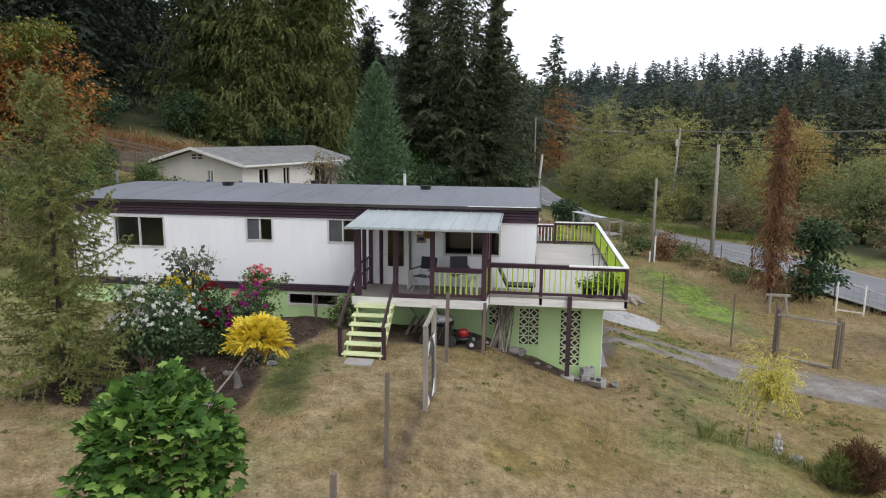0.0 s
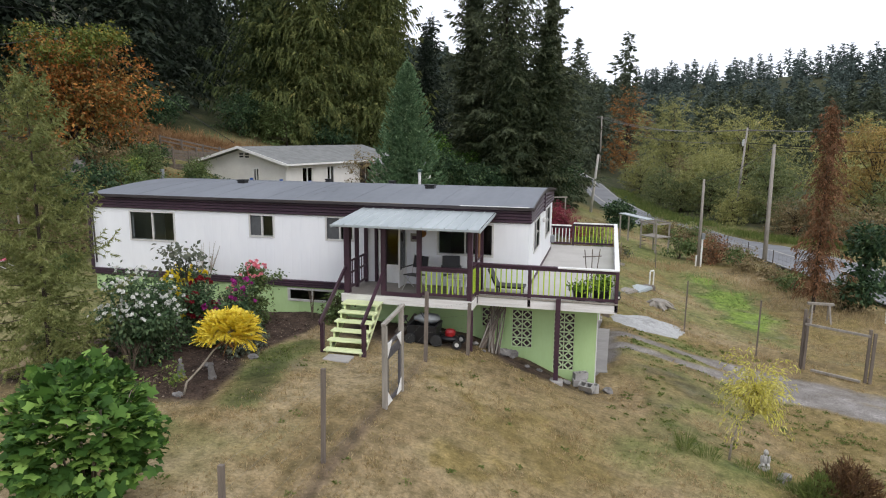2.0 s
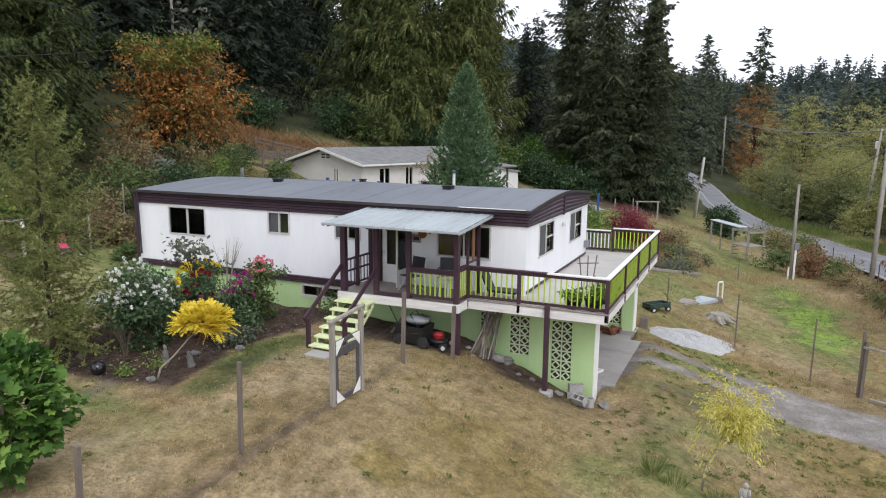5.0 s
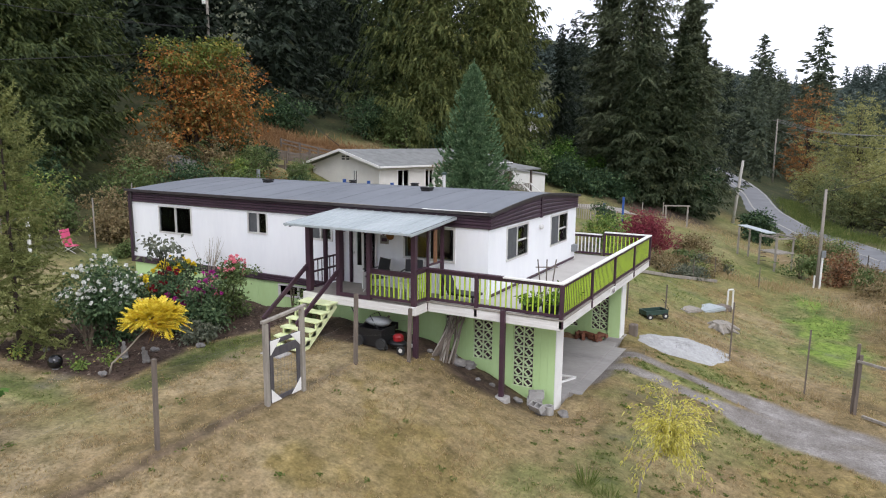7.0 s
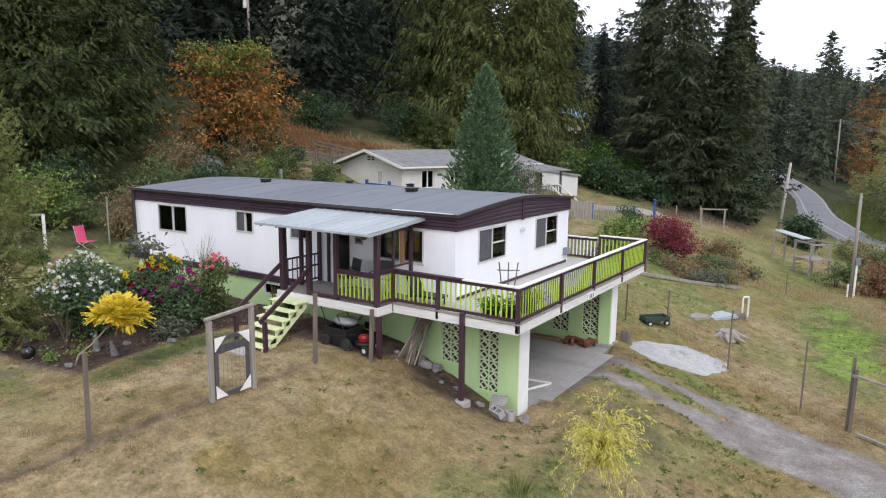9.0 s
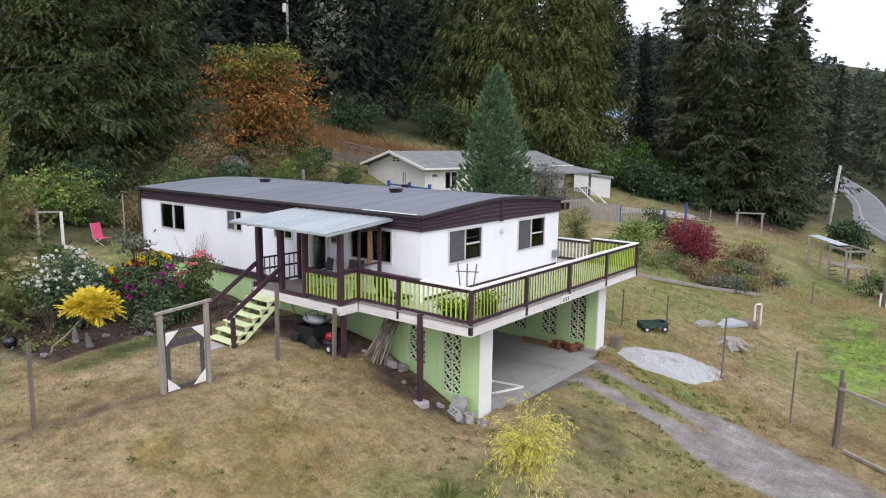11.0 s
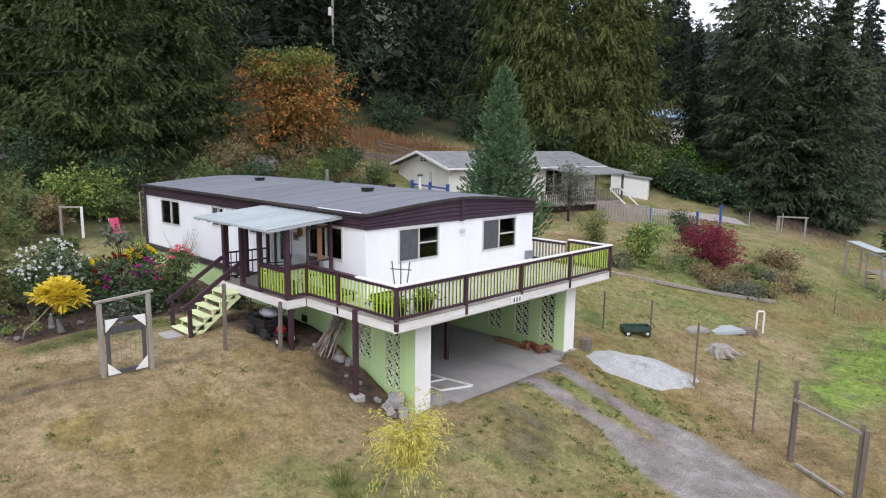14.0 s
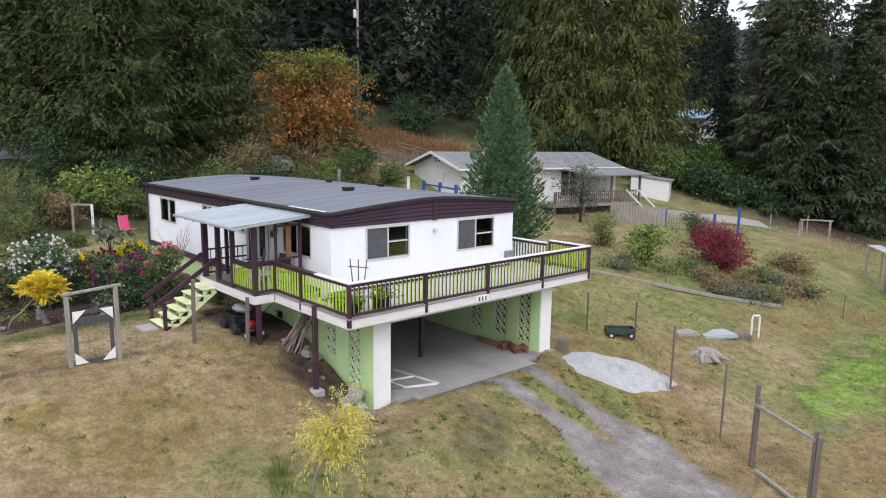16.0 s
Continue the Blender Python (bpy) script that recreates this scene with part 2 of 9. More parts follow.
M_RUST = leaf("rusty_brown_leaves", (0.22, 0.11, 0.04), (0.42, 0.19, 0.06), (0.5, 0.29, 0.11), scale=0.4, translucent=0.4)
M_YELLOW = leaf("golden_leaves", (0.66, 0.50, 0.03), (0.86, 0.75, 0.12), (0.66, 0.40, 0.035), island=0.9, scale=2)
M_WILLOW = leaf("yellow_willow_leaves", (0.55, 0.50, 0.10), (0.74, 0.68, 0.20), (0.42, 0.42, 0.09), scale=2, translucent=0.35)
M_GOLDBROWN = leaf("golden_brown_leaves", (0.24, 0.17, 0.06), (0.46, 0.33, 0.11), (0.56, 0.42, 0.16), island=0.6, scale=0.25, translucent=0.4)
M_SHRUB = leaf("shrub_leaves", (0.085, 0.125, 0.042), (0.155, 0.205, 0.072), (0.24, 0.26, 0.1), island=0.8, scale=1)
M_DARKSHRUB = leaf("dark_shrub_leaves", (0.028, 0.06, 0.028), (0.07, 0.12, 0.05), (0.11, 0.16, 0.07), island=1.2, scale=1)
M_OLIVE = leaf("olive_tree_leaves", (0.24, 0.25, 0.095), (0.44, 0.42, 0.16), (0.56, 0.45, 0.20), island=0.5, scale=0.16, translucent=0.4)
M_ALDER = leaf("soft_green_leaves", (0.13, 0.165, 0.07), (0.26, 0.29, 0.12), (0.38, 0.34, 0.15), island=0.5, scale=0.2, translucent=0.35)
M_GREYSHRUB = leaf("grey_green_leaves", (0.09, 0.105, 0.075), (0.18, 0.19, 0.13), scale=1)
M_LIGHTSHRUB = leaf("light_green_leaves", (0.12, 0.19, 0.045), (0.25, 0.33, 0.085), (0.42, 0.38, 0.09), scale=1)
M_REDBUSH = leaf("crimson_leaves", (0.15, 0.03, 0.045), (0.32, 0.045, 0.075), (0.22, 0.14, 0.06), scale=1.2, island=0.8, translucent=0.3)
M_BRAMBLE = leaf("dry_bramble", (0.18, 0.145, 0.07), (0.32, 0.24, 0.13), (0.2, 0.2, 0.08), scale=0.8, translucent=0.3)
M_DAHLIALEAF = leaf("dahlia_leaves", (0.05, 0.092, 0.042), (0.12, 0.18, 0.082), (0.2, 0.265, 0.125), island=0.9, scale=1.2, translucent=0.25)
M_WHITEFLOWER = leaf("white_petals", (0.72, 0.72, 0.68), (0.85, 0.85, 0.82))
M_YELLOWFLOWER = leaf("yellow_petals", (0.75, 0.58, 0.02), (0.85, 0.7, 0.06))
M_PINKFLOWER = leaf("pink_petals", (0.70, 0.16, 0.24), (0.85, 0.35, 0.38))
M_PURPLEFLOWER = leaf("magenta_petals", (0.28, 0.02, 0.17), (0.42, 0.04, 0.28))
M_REDFLOWER = leaf("dark_red_petals", (0.16, 0.008, 0.015), (0.25, 0.015, 0.025))
M_DRYBLADE = leaf("dry_grass_blades", (0.40, 0.30, 0.16), (0.52, 0.41, 0.235), (0.32, 0.27, 0.11), translucent=0.45)
M_GREENBLADE = leaf("green_grass_blades", (0.125, 0.17, 0.045), (0.205, 0.245, 0.075), (0.31, 0.3, 0.12), translucent=0.5)
M_RUSTBLADE = leaf("rusty_bank_grass", (0.22, 0.12, 0.055), (0.36, 0.22, 0.11), (0.42, 0.3, 0.16))
M_LITTER = leaf("fallen_maple_leaves", (0.22, 0.09, 0.03), (0.38, 0.17, 0.05), (0.3, 0.2, 0.08))
M_LIMELEAF = leaf("lime_pot_leaves", (0.10, 0.18, 0.03), (0.22, 0.34, 0.055), (0.36, 0.45, 0.1), scale=2)
M_REEDBLADE = leaf("brown_shrub_blades", (0.10, 0.055, 0.03), (0.20, 0.12, 0.05), (0.16, 0.16, 0.06))


# ---- mesh helpers ----
class Build:
    """Collects faces for one mesh."""

    def __init__(self):
        self.v, self.f, self.mi = [], [], []

    def add(self, verts, faces, mi=0):
        n = len(self.v)
        self.v.extend([tuple(p) for p in verts])
        for f in faces:
            self.f.append(tuple(i + n for i in f))
            self.mi.append(mi)
        return self

    def box(self, x0, y0, z0, x1, y1, z1, mi=0):
        v = [(x, y, z) for x in (x0, x1) for y in (y0, y1) for z in (z0, z1)]
        return self.add(v, [(0, 1, 3, 2), (4, 6, 7, 5), (0, 4, 5, 1), (2, 3, 7, 6), (0, 2, 6, 4), (1, 5, 7, 3)], mi)

    def beam(self, p, q, w, h, mi=0, up=(0, 0, 1)):
        """A bar of section w by h from p to q."""
        p, q = Vector(p), Vector(q)
        d = (q - p).normalized()
        s = d.cross(Vector(up))
        s = s.normalized() if s.length > 1e-4 else Vector((1, 0, 0))
        u = s.cross(d)
        c = [(a, b) for a, b in ((-1, -1), (1, -1), (1, 1), (-1, 1))]
        v = [e + s * (a * w / 2) + u * (b * h / 2) for e in (p, q) for a, b in c]
        return self.add(v, [(3, 2, 1, 0), (4, 5, 6, 7), (0, 1, 5, 4), (1, 2, 6, 5), (2, 3, 7, 6), (3, 0, 4, 7)], mi)

    def tube(self, pts, radii, n=7, mi=0, cap=True):
        """A round, tapering limb along pts."""
        pts = [Vector(p) for p in pts]
        base = len(self.v)
        for i, p in enumerate(pts):
            d = (pts[min(i + 1, len(pts) - 1)] - pts[max(i - 1, 0)]).normalized()
            s = d.cross(Vector((0.31, 0.77, 0.55))).normalized()
            u = d.cross(s)
            for k in range(n):
                a = 2 * math.pi * k / n
                self.v.append(tuple(p + (s * math.cos(a) + u * math.sin(a)) * radii[i]))
        for i in range(len(pts) - 1):
            for k in range(n):
                a, b = base + i * n + k, base + i * n + (k + 1) % n
                self.f.append((a, b, b + n, a + n))
                self.mi.append(mi)
        if cap:
            self.f.append(tuple(base + k for k in reversed(range(n))))
            self.f.append(tuple(base + (len(pts) - 1) * n + k for k in range(n)))
            self.mi += [mi, mi]
        return self

    def lathe(self, cx, cy, profile, n=16, mi=0):
        """A turned shape: profile is (radius, z) from the bottom up."""
        base = len(self.v)
        for r, z in profile:
            for k in range(n):
                a = 2 * math.pi * k / n
                self.v.append((cx + r * math.cos(a), cy + r * math.sin(a), z))
        for i in range(len(profile) - 1):
            for k in range(n):
                a, b = base + i * n + k, base + i * n + (k + 1) % n
                self.f.append((a, b, b + n, a + n))
                self.mi.append(mi)
        self.f.append(tuple(base + k for k in reversed(range(n))))
        self.f.append(tuple(base + (len(profile) - 1) * n + k for k in range(n)))
        self.mi += [mi, mi]
        return self

    def lump(self, c, r, seed=0, n=10, rough=0.25, mi=0):
        """An uneven stone."""
        rings = n // 2 + 1
        base = len(self.v)
        off = Vector((seed * 3.1, seed * 1.7, seed * 0.9))
        for i in range(rings + 1):
            th = math.pi * i / rings
            for k in range(n):
                a = 2 * math.pi * k / n
                d = Vector((math.sin(th) * math.cos(a), math.sin(th) * math.sin(a), math.cos(th)))
                s = 1 + rough * 2 * noise.noise(d * 1.3 + off)
                self.v.append((c[0] + d.x * r[0] * s, c[1] + d.y * r[1] * s, c[2] + d.z * r[2] * s))
        for i in range(rings):
            for k in range(n):
                a, b = base + i * n + k, base + i * n + (k + 1) % n
                self.f.append((a, a + n, b + n, b))
                self.mi.append(mi)
        return self


def mesh_of(name, b, mats, smooth=False, bevel=0.0):
    me = bpy.data.meshes.new(name)
    if isinstance(b, Build):
        me.from_pydata(b.v, [], b.f)
        if len(mats) > 1:
            me.polygons.foreach_set("material_index", b.mi)
    else:
        v, f = b[0], b[1]
        me.vertices.add(len(v))
        me.vertices.foreach_set("co", np.asarray(v, dtype=np.float32).ravel())
        k = f.shape[1]
        me.loops.add(f.size)
        me.loops.foreach_set("vertex_index", f.ravel().astype(np.int32))
        me.polygons.add(len(f))
        me.polygons.foreach_set("loop_start", np.arange(0, f.size, k, dtype=np.int32))
        if len(b) > 2:
            me.polygons.foreach_set("material_index", np.asarray(b[2], dtype=np.int32))
        me.update(calc_edges=True)
    for m in mats:
        me.materials.append(m)
    if bevel:
        bm = bmesh.new()
        bm.from_mesh(me)
        bmesh.ops.bevel(bm, geom=list(bm.edges), offset=bevel, segments=1, affect="EDGES")
        bm.to_mesh(me)
        bm.free()
    if smooth:
        me.polygons.foreach_set("use_smooth", np.ones(len(me.polygons), dtype=bool))
    me.update()
    return me


def thing(name, at, label, category, group="", kind=""):
    ob = new(name)
    ob.location = at
    ob.empty_display_size = 0.2
    return tagged(ob, label, category, group, kind)


def root_place(ob):
    while ob.parent:
        ob = ob.parent
    return ob.location


def part(name, b, mats, parent, label="", smooth=False, bevel=0.0, local=False):
    """One mesh object under a thing or part. Built in world places unless local."""
    mats = mats if isinstance(mats, (list, tuple)) else [mats]
    me = mesh_of(name, b, mats, smooth, bevel)
    if parent and not local:
        me.transform(Matrix.Translation(-root_place(parent)))
    ob = new(name, me)
    ob.parent = parent
    return tagged(ob, label)


def solid(name, b, mats, label, category, group="", kind="", smooth=False, bevel=0.0, at=None):
    """A thing that is one mesh, with its origin at at."""
    mats = mats if isinstance(mats, (list, tuple)) else [mats]
    me = mesh_of(name, b, mats, smooth, bevel)
    ob = new(name, me)
    if at is not None:
        me.transform(Matrix.Translation(-Vector(at)))
        ob.location = at
    return tagged(ob, label, category, group, kind)


# ---- the lie of the land ----
def ss(t):
    t = np.clip(t, 0, 1)
    return t * t * (3 - 2 * t)


def softplus(v, k):
    return k * np.logaddexp(0, v / k)


def road_x(y):
    """Centre line of the public road."""
    return np.interp(y, (-60, 20, 40, 52, 64, 73, 80, 86, 90, 94, 98, 104, 112, 122, 132, 145, 172, 210), (44, 25.5, 19.4, 16.4, 14.0, 12.7, 11.0, 8.6, 6.2, 3.6, 1.7, 0.3, -0.8, -2.6, -6.0, -11.5, -19, -28))


def ground(x, y):
    x, y = np.asarray(x, float), np.asarray(y, float)
    z = 1.35 - softplus(0.255 * (x + 2.2), 0.12) + softplus(0.255 * (x - 7.2), 0.10)
    z = z - 0.45 * ss((y - 20) / 12) * ss((x + 12) / 6) - 0.4 * ss((y - 34) / 8)
    z = np.maximum(z, -1.6)
    z = z + 0.06 * softplus(-9 - x, 1.0)
    z = z + 0.38 * ss((18 - y) / 3.5) * ss((x - 2) / 3) - 0.9 * ss((y - 42) / 35) * ss((x + 10) / 8) - 1.0 * ss((y - 56) / 24) * ss((x + 7) / 7)
    d = -0.95 * x + 0.2 * np.minimum(y, 70)
    z = z + 0.24 * softplus(d - 25, 2.5)
    # bank beside the carport's corner post
    z = z - 0.42 * np.exp(-((x - 1.7) ** 2 / 1.6 + (y - 19.0) ** 2 / 2.2)) - 0.2 * np.exp(-((x + 0.1) ** 2 / 0.9 + (y - 18.9) ** 2 / 0.6))
    # valley sides, far off
    z = z + 13 * ss((x * 0.6 + y * 0.8 - 130) / 130) + 50 * ss((x * 0.7 + y * 0.72 - 330) / 250)
    z = z + 0.05 * np.sin(x * 0.9 + 0.7 * y) * np.sin(y * 0.6 - 0.4 * x + 1) * ss((np.abs(x) + np.abs(y)) / 8)
    return z


def gz(x, y):
    return float(ground(x, y))


CARPORT = (-5.2, 2.06, 19.15, 26.0)
SLAB_Z = -0.12


def axis_lines(a, b, near0, near1, fine):
    out = list(np.arange(near0, near1, fine))
    step, p = fine, near1
    while p < b:
        out.append(p)
        step *= 1.09
        p += step
    out.append(b)
    step, p, left = fine, near0 - fine, []
    while p > a:
        left.append(p)
        step *= 1.09
        p -= step
    left.append(a)
    return np.array(left[::-1] + out)


def fbm(x, y, s, seed=0.0):
    """Cheap value noise for covers: sums of turned sines."""
    v = 0
    for k, (a, f) in enumerate(((0.3, 1.0), (1.4, 1.7), (2.6, 2.9), (0.9, 4.7), (2.1, 7.9))):
        v = v + np.sin((x * math.cos(a) + y * math.sin(a)) * f / s + seed * (k + 1) * 1.7 + 1.3 * np.sin((x * math.sin(a) - y * math.cos(a)) * f * 0.7 / s + seed)) / (1 + 0.6 * k)
    return v / 2.6


def track_centre(x):
    """Centre line of the gravel drive, as y over x, from the carport out to the gate."""
    return np.interp(x, (0, 2, 4, 5.5, 7, 8.5, 10, 12, 16, 25, 45), (23.7, 23.75, 23.8, 23.7, 23.35, 22.75, 22.05, 20.8, 18.1, 12, 0))


def covers(x, y):
    """How much soil, green grass and gravel lies at a place. Soil and wild also carry painted tree shade."""
    n1, n2, n3 = fbm(x, y, 1.6, 1.0), fbm(x, y, 0.7, 4.0), fbm(x, y, 4.0, 7.0)
    # planting bed along the south wall
    edge_x = -5.6 - 0.65 * np.exp(-((y - 15.2) / 1.6) ** 2)
    bed = np.minimum(np.minimum((x + 11.0) / 0.7, (edge_x - x) / 0.35), (y - 11.6 - 0.12 * (x + 9)) / 0.45)
    bed = np.where(y > 19.3, -1, bed)
    soil = ss(bed + 0.35 * n2 + 0.2)
    bank = np.exp(-(((x - 0.2) / 1.6) ** 2 + ((y - 18.35) / 0.8) ** 2)) * 1.3
    under = ss((x + 5.2) / 0.5) * ss((-1.0 - x) / 0.4) * ss((y - 17.0) / 0.5) * ss((19.6 - y) / 0.3)
    garden = np.exp(-(((x - 15.0) / 3.4) ** 2 + ((y - 28.5) / 3.0) ** 2)) * 1.2
    # Thin shadow line and brown grass along the fence, both painted as soil.
    fenceline = np.exp(-((x + 2.24 + 0.07 * n1) / 0.18) ** 2) * ss((16.4 - y) / 1.0) * (0.72 + 0.3 * n1)
    # Shade below the firs, painted as a dark soil patch.
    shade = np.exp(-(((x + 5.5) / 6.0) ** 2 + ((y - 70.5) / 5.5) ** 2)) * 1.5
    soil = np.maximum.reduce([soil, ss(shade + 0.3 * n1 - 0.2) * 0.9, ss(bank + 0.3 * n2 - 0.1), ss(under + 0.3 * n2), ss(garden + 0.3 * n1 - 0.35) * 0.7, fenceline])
    edge = 1.5 * np.exp(-((x - edge_x - 0.55) / 0.55) ** 2) * ss((y - 11.6) / 0.8) * ss((17 - y) / 0.8) + 0.9 * np.exp(-(((x + 7.5) / 2.2) ** 2 + ((y - 11.0) / 0.45) ** 2))
    tan = ss((x - 9.2 - 0.6 * n1) / 1.6) * ss((y - 27) / 3) * ss((50 - y) / 3)
    side = ss((x - 1.0 + 0.5 * n3) / 2.2) * (0.1 + 0.22 * n3 + 0.16 * n1 + 0.16 * n2)
    well = (1.45 + 0.7 * n1) * np.exp(-(((x - 7.6 + 0.15 * (y - 39)) / 2.2) ** 2 + ((y - 38) / 7.0) ** 2))
    strip = np.exp(-((y - track_centre(x)) / 0.4) ** 2) * ss((x - 2.4) / 1.0) * ss((6.6 - x) / 1.6) * 0.75 + 0.28 * np.exp(-((np.abs(y - track_centre(x)) - 1.45) / 0.35) ** 2) * ss((x - 2.4) / 1.0) * ss((9.5 - x) / 2.0)
    corner = np.exp(-(((x - 3.2) / 1.0) ** 2 + ((y - 20.4) / 1.3) ** 2)) * 0.25 + np.exp(-(((x - 5.0) / 1.6) ** 2 + ((y - 25.8) / 0.8) ** 2)) * 0.8
    west = ss((-10.5 - x) / 2) * 0.5
    north = ss((y - 27.5) / 2) * 0.56
    green = np.clip(np.maximum.reduce([np.minimum(edge, 0.95) * 0.8, side, well, strip, corner, west, north, 0.1 + 0 * x]) * (1 - 0.9 * tan) + 0.44 * n1 * (1 - 0.6 * tan) + 0.3 * n3 * (1 - 0.6 * tan) - 0.12, 0, 1.4)
    bare = np.exp(-(((x - 4.6) / 2.6) ** 2 + ((y - 20.2) / 2.0) ** 2))
    green = np.minimum(green - 0.3 * bare, 0.7 + well)
    soil = np.maximum(soil, 0.5 * ss((bare + 0.8 * n2 - 0.75) / 0.6) * ss((x - 2.6) / 0.5))
    c = track_centre(x)
    wide = ss((x - 4.9) / 2.3)
    off = np.abs(y - c + 0.06 * n1 - 0.26 * wide)
    rut = np.exp(-((off - 0.7 - 0.05 * wide) / (0.37 + 0.58 * wide)) ** 4) * ss((x - 1.9) / 0.5)
    apron = np.exp(-((x - 2.2) / 0.5) ** 2) * ss((y - 20.6) / 1.0) * ss((25.4 - y) / 0.8)
    gravel = ss((np.maximum(rut, apron) + 0.36 * n2 + 0.14 * n1 - 0.22) / 0.62) * ss((40 - x) / 2)
    d = -0.95 * x + 0.25 * np.minimum(y, 70)
    # Wild floor; its strip before the firs also paints their shade.
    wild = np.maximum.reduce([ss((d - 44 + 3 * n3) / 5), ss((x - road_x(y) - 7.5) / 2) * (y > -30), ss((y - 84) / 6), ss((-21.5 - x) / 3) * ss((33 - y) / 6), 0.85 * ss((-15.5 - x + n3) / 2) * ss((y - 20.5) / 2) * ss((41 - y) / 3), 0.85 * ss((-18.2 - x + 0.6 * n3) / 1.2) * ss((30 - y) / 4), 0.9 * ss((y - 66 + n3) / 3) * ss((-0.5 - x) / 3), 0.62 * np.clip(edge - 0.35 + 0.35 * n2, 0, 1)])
    return soil, np.clip(green, 0, 1.4), gravel, wild


def ground_material():
    m = bpy.data.materials.new("dry_lawn_and_earth")
    m.use_nodes = True
    t = m.node_tree
    b = t.nodes["Principled BSDF"]
    geo = t.nodes.new("ShaderNodeNewGeometry")
    at = t.nodes.new("ShaderNodeVertexColor")
    at.layer_name = "cover"
    sep = t.nodes.new("ShaderNodeSeparateColor")
    t.links.new(at.outputs[0], sep.inputs[0])

    def noise_ramp(scale, stops, detail=6):
        n = t.nodes.new("ShaderNodeTexNoise")
        n.inputs["Scale"].default_value, n.inputs["Detail"].default_value, n.inputs["Roughness"].default_value = scale, detail, 0.7
        t.links.new(geo.outputs["Position"], n.inputs[0])
        r = t.nodes.new("ShaderNodeValToRGB")
        r.color_ramp.elements[0].position, r.color_ramp.elements[0].color = stops[0][0], rgb(stops[0][1])
        r.color_ramp.elements[1].position, r.color_ramp.elements[1].color = stops[-1][0], rgb(stops[-1][1])
        for p, c in stops[1:-1]:
            r.color_ramp.elements.new(p).color = rgb(c)
        t.links.new(n.outputs[0], r.inputs[0])
        return n, r

    def over(a, c, fac):
        mx = t.nodes.new("ShaderNodeMix")
        mx.data_type = "RGBA"
        t.links.new(fac, mx.inputs[0])
        t.links.new(a, mx.inputs[6])
        t.links.new(c, mx.inputs[7])
        return mx.outputs[2]

    _, dry = noise_ramp(0.42, ((0.28, (0.115, 0.09, 0.044)), (0.40, (0.20, 0.15, 0.077)), (0.5, (0.275, 0.21, 0.122)), (0.6, (0.375, 0.30, 0.195)), (0.72, (0.24, 0.182, 0.10))), 6)
    _, gre = noise_ramp(0.9, ((0.3, (0.07, 0.1, 0.028)), (0.45, (0.128, 0.158, 0.05)), (0.58, (0.21, 0.215, 0.082)), (0.72, (0.32, 0.28, 0.14))), 7)
    _, soi = noise_ramp(2.5, ((0.3, (0.042, 0.03, 0.025)), (0.55, (0.085, 0.06, 0.048)), (0.75, (0.145, 0.108, 0.085))), 8)
    _, gra = noise_ramp(1.2, ((0.32, (0.125, 0.106, 0.09)), (0.44, (0.185, 0.167, 0.15)), (0.55, (0.232, 0.214, 0.196)), (0.68, (0.325, 0.305, 0.285))), 10)
    _, peb = noise_ramp(26.0, ((0.33, (0.6, 0.6, 0.6)), (0.5, (1.0, 1.0, 1.0)), (0.67, (1.4, 1.4, 1.4))), 4)
    n_f, fin = noise_ramp(14.0, ((0.32, (0.62, 0.62, 0.6)), (0.5, (0.98, 0.98, 0.97)), (0.68, (1.3, 1.3, 1.3))), 8)
    def stretch(a, b):
        q = t.nodes.new("ShaderNodeMapRange")
        q.inputs[1].default_value, q.inputs[2].default_value = a, b
        t.links.new(sep.outputs[1], q.inputs[0])
        return q.outputs[0]

    _, lush = noise_ramp(1.6, ((0.3, (0.105, 0.165, 0.03)), (0.5, (0.175, 0.255, 0.05)), (0.7, (0.27, 0.33, 0.085))), 8)
    _, och = noise_ramp(1.3, ((0.3, (0.115, 0.085, 0.03)), (0.5, (0.185, 0.142, 0.052)), (0.7, (0.27, 0.21, 0.09))), 7)
    och_n, _ = noise_ramp(0.21, ((0.3, (0, 0, 0)), (0.7, (1, 1, 1))), 4)
    och_f = t.nodes.new("ShaderNodeMapRange")
    och_f.inputs[1].default_value, och_f.inputs[2].default_value, och_f.inputs[4].default_value = 0.43, 0.57, 0.92
    t.links.new(och_n.outputs[0], och_f.inputs[0])
    sx = t.nodes.new("ShaderNodeSeparateXYZ")
    t.links.new(geo.outputs["Position"], sx.inputs[0])
    plot = t.nodes.new("ShaderNodeMapRange")
    plot.inputs[1].default_value, plot.inputs[2].default_value, plot.inputs[3].default_value = -3.2, -1.4, 0.3
    t.links.new(sx.outputs[0], plot.inputs[0])
    worn = t.nodes.new("ShaderNodeMath")
    worn.operation = "MULTIPLY"
    t.links.new(och_f.outputs[0], worn.inputs[0])
    t.links.new(plot.outputs[0], worn.inputs[1])
    c = over(over(dry.outputs[0], och.outputs[0], worn.outputs[0]), gre.outputs[0], stretch(0.05, 0.75))
    c = over(c, lush.outputs[0], stretch(0.78, 1.0))
    # Forest floor colour, darkened further in place of tree shadows.
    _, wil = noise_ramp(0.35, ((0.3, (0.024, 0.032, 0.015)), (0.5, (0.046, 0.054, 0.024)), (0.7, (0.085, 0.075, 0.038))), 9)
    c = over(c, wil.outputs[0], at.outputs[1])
    c = over(c, soi.outputs[0], sep.outputs[0])
    mul = t.nodes.new("ShaderNodeMix")
    mul.data_type, mul.blend_type = "RGBA", "MULTIPLY"
    mul.inputs[0].default_value = 1.0
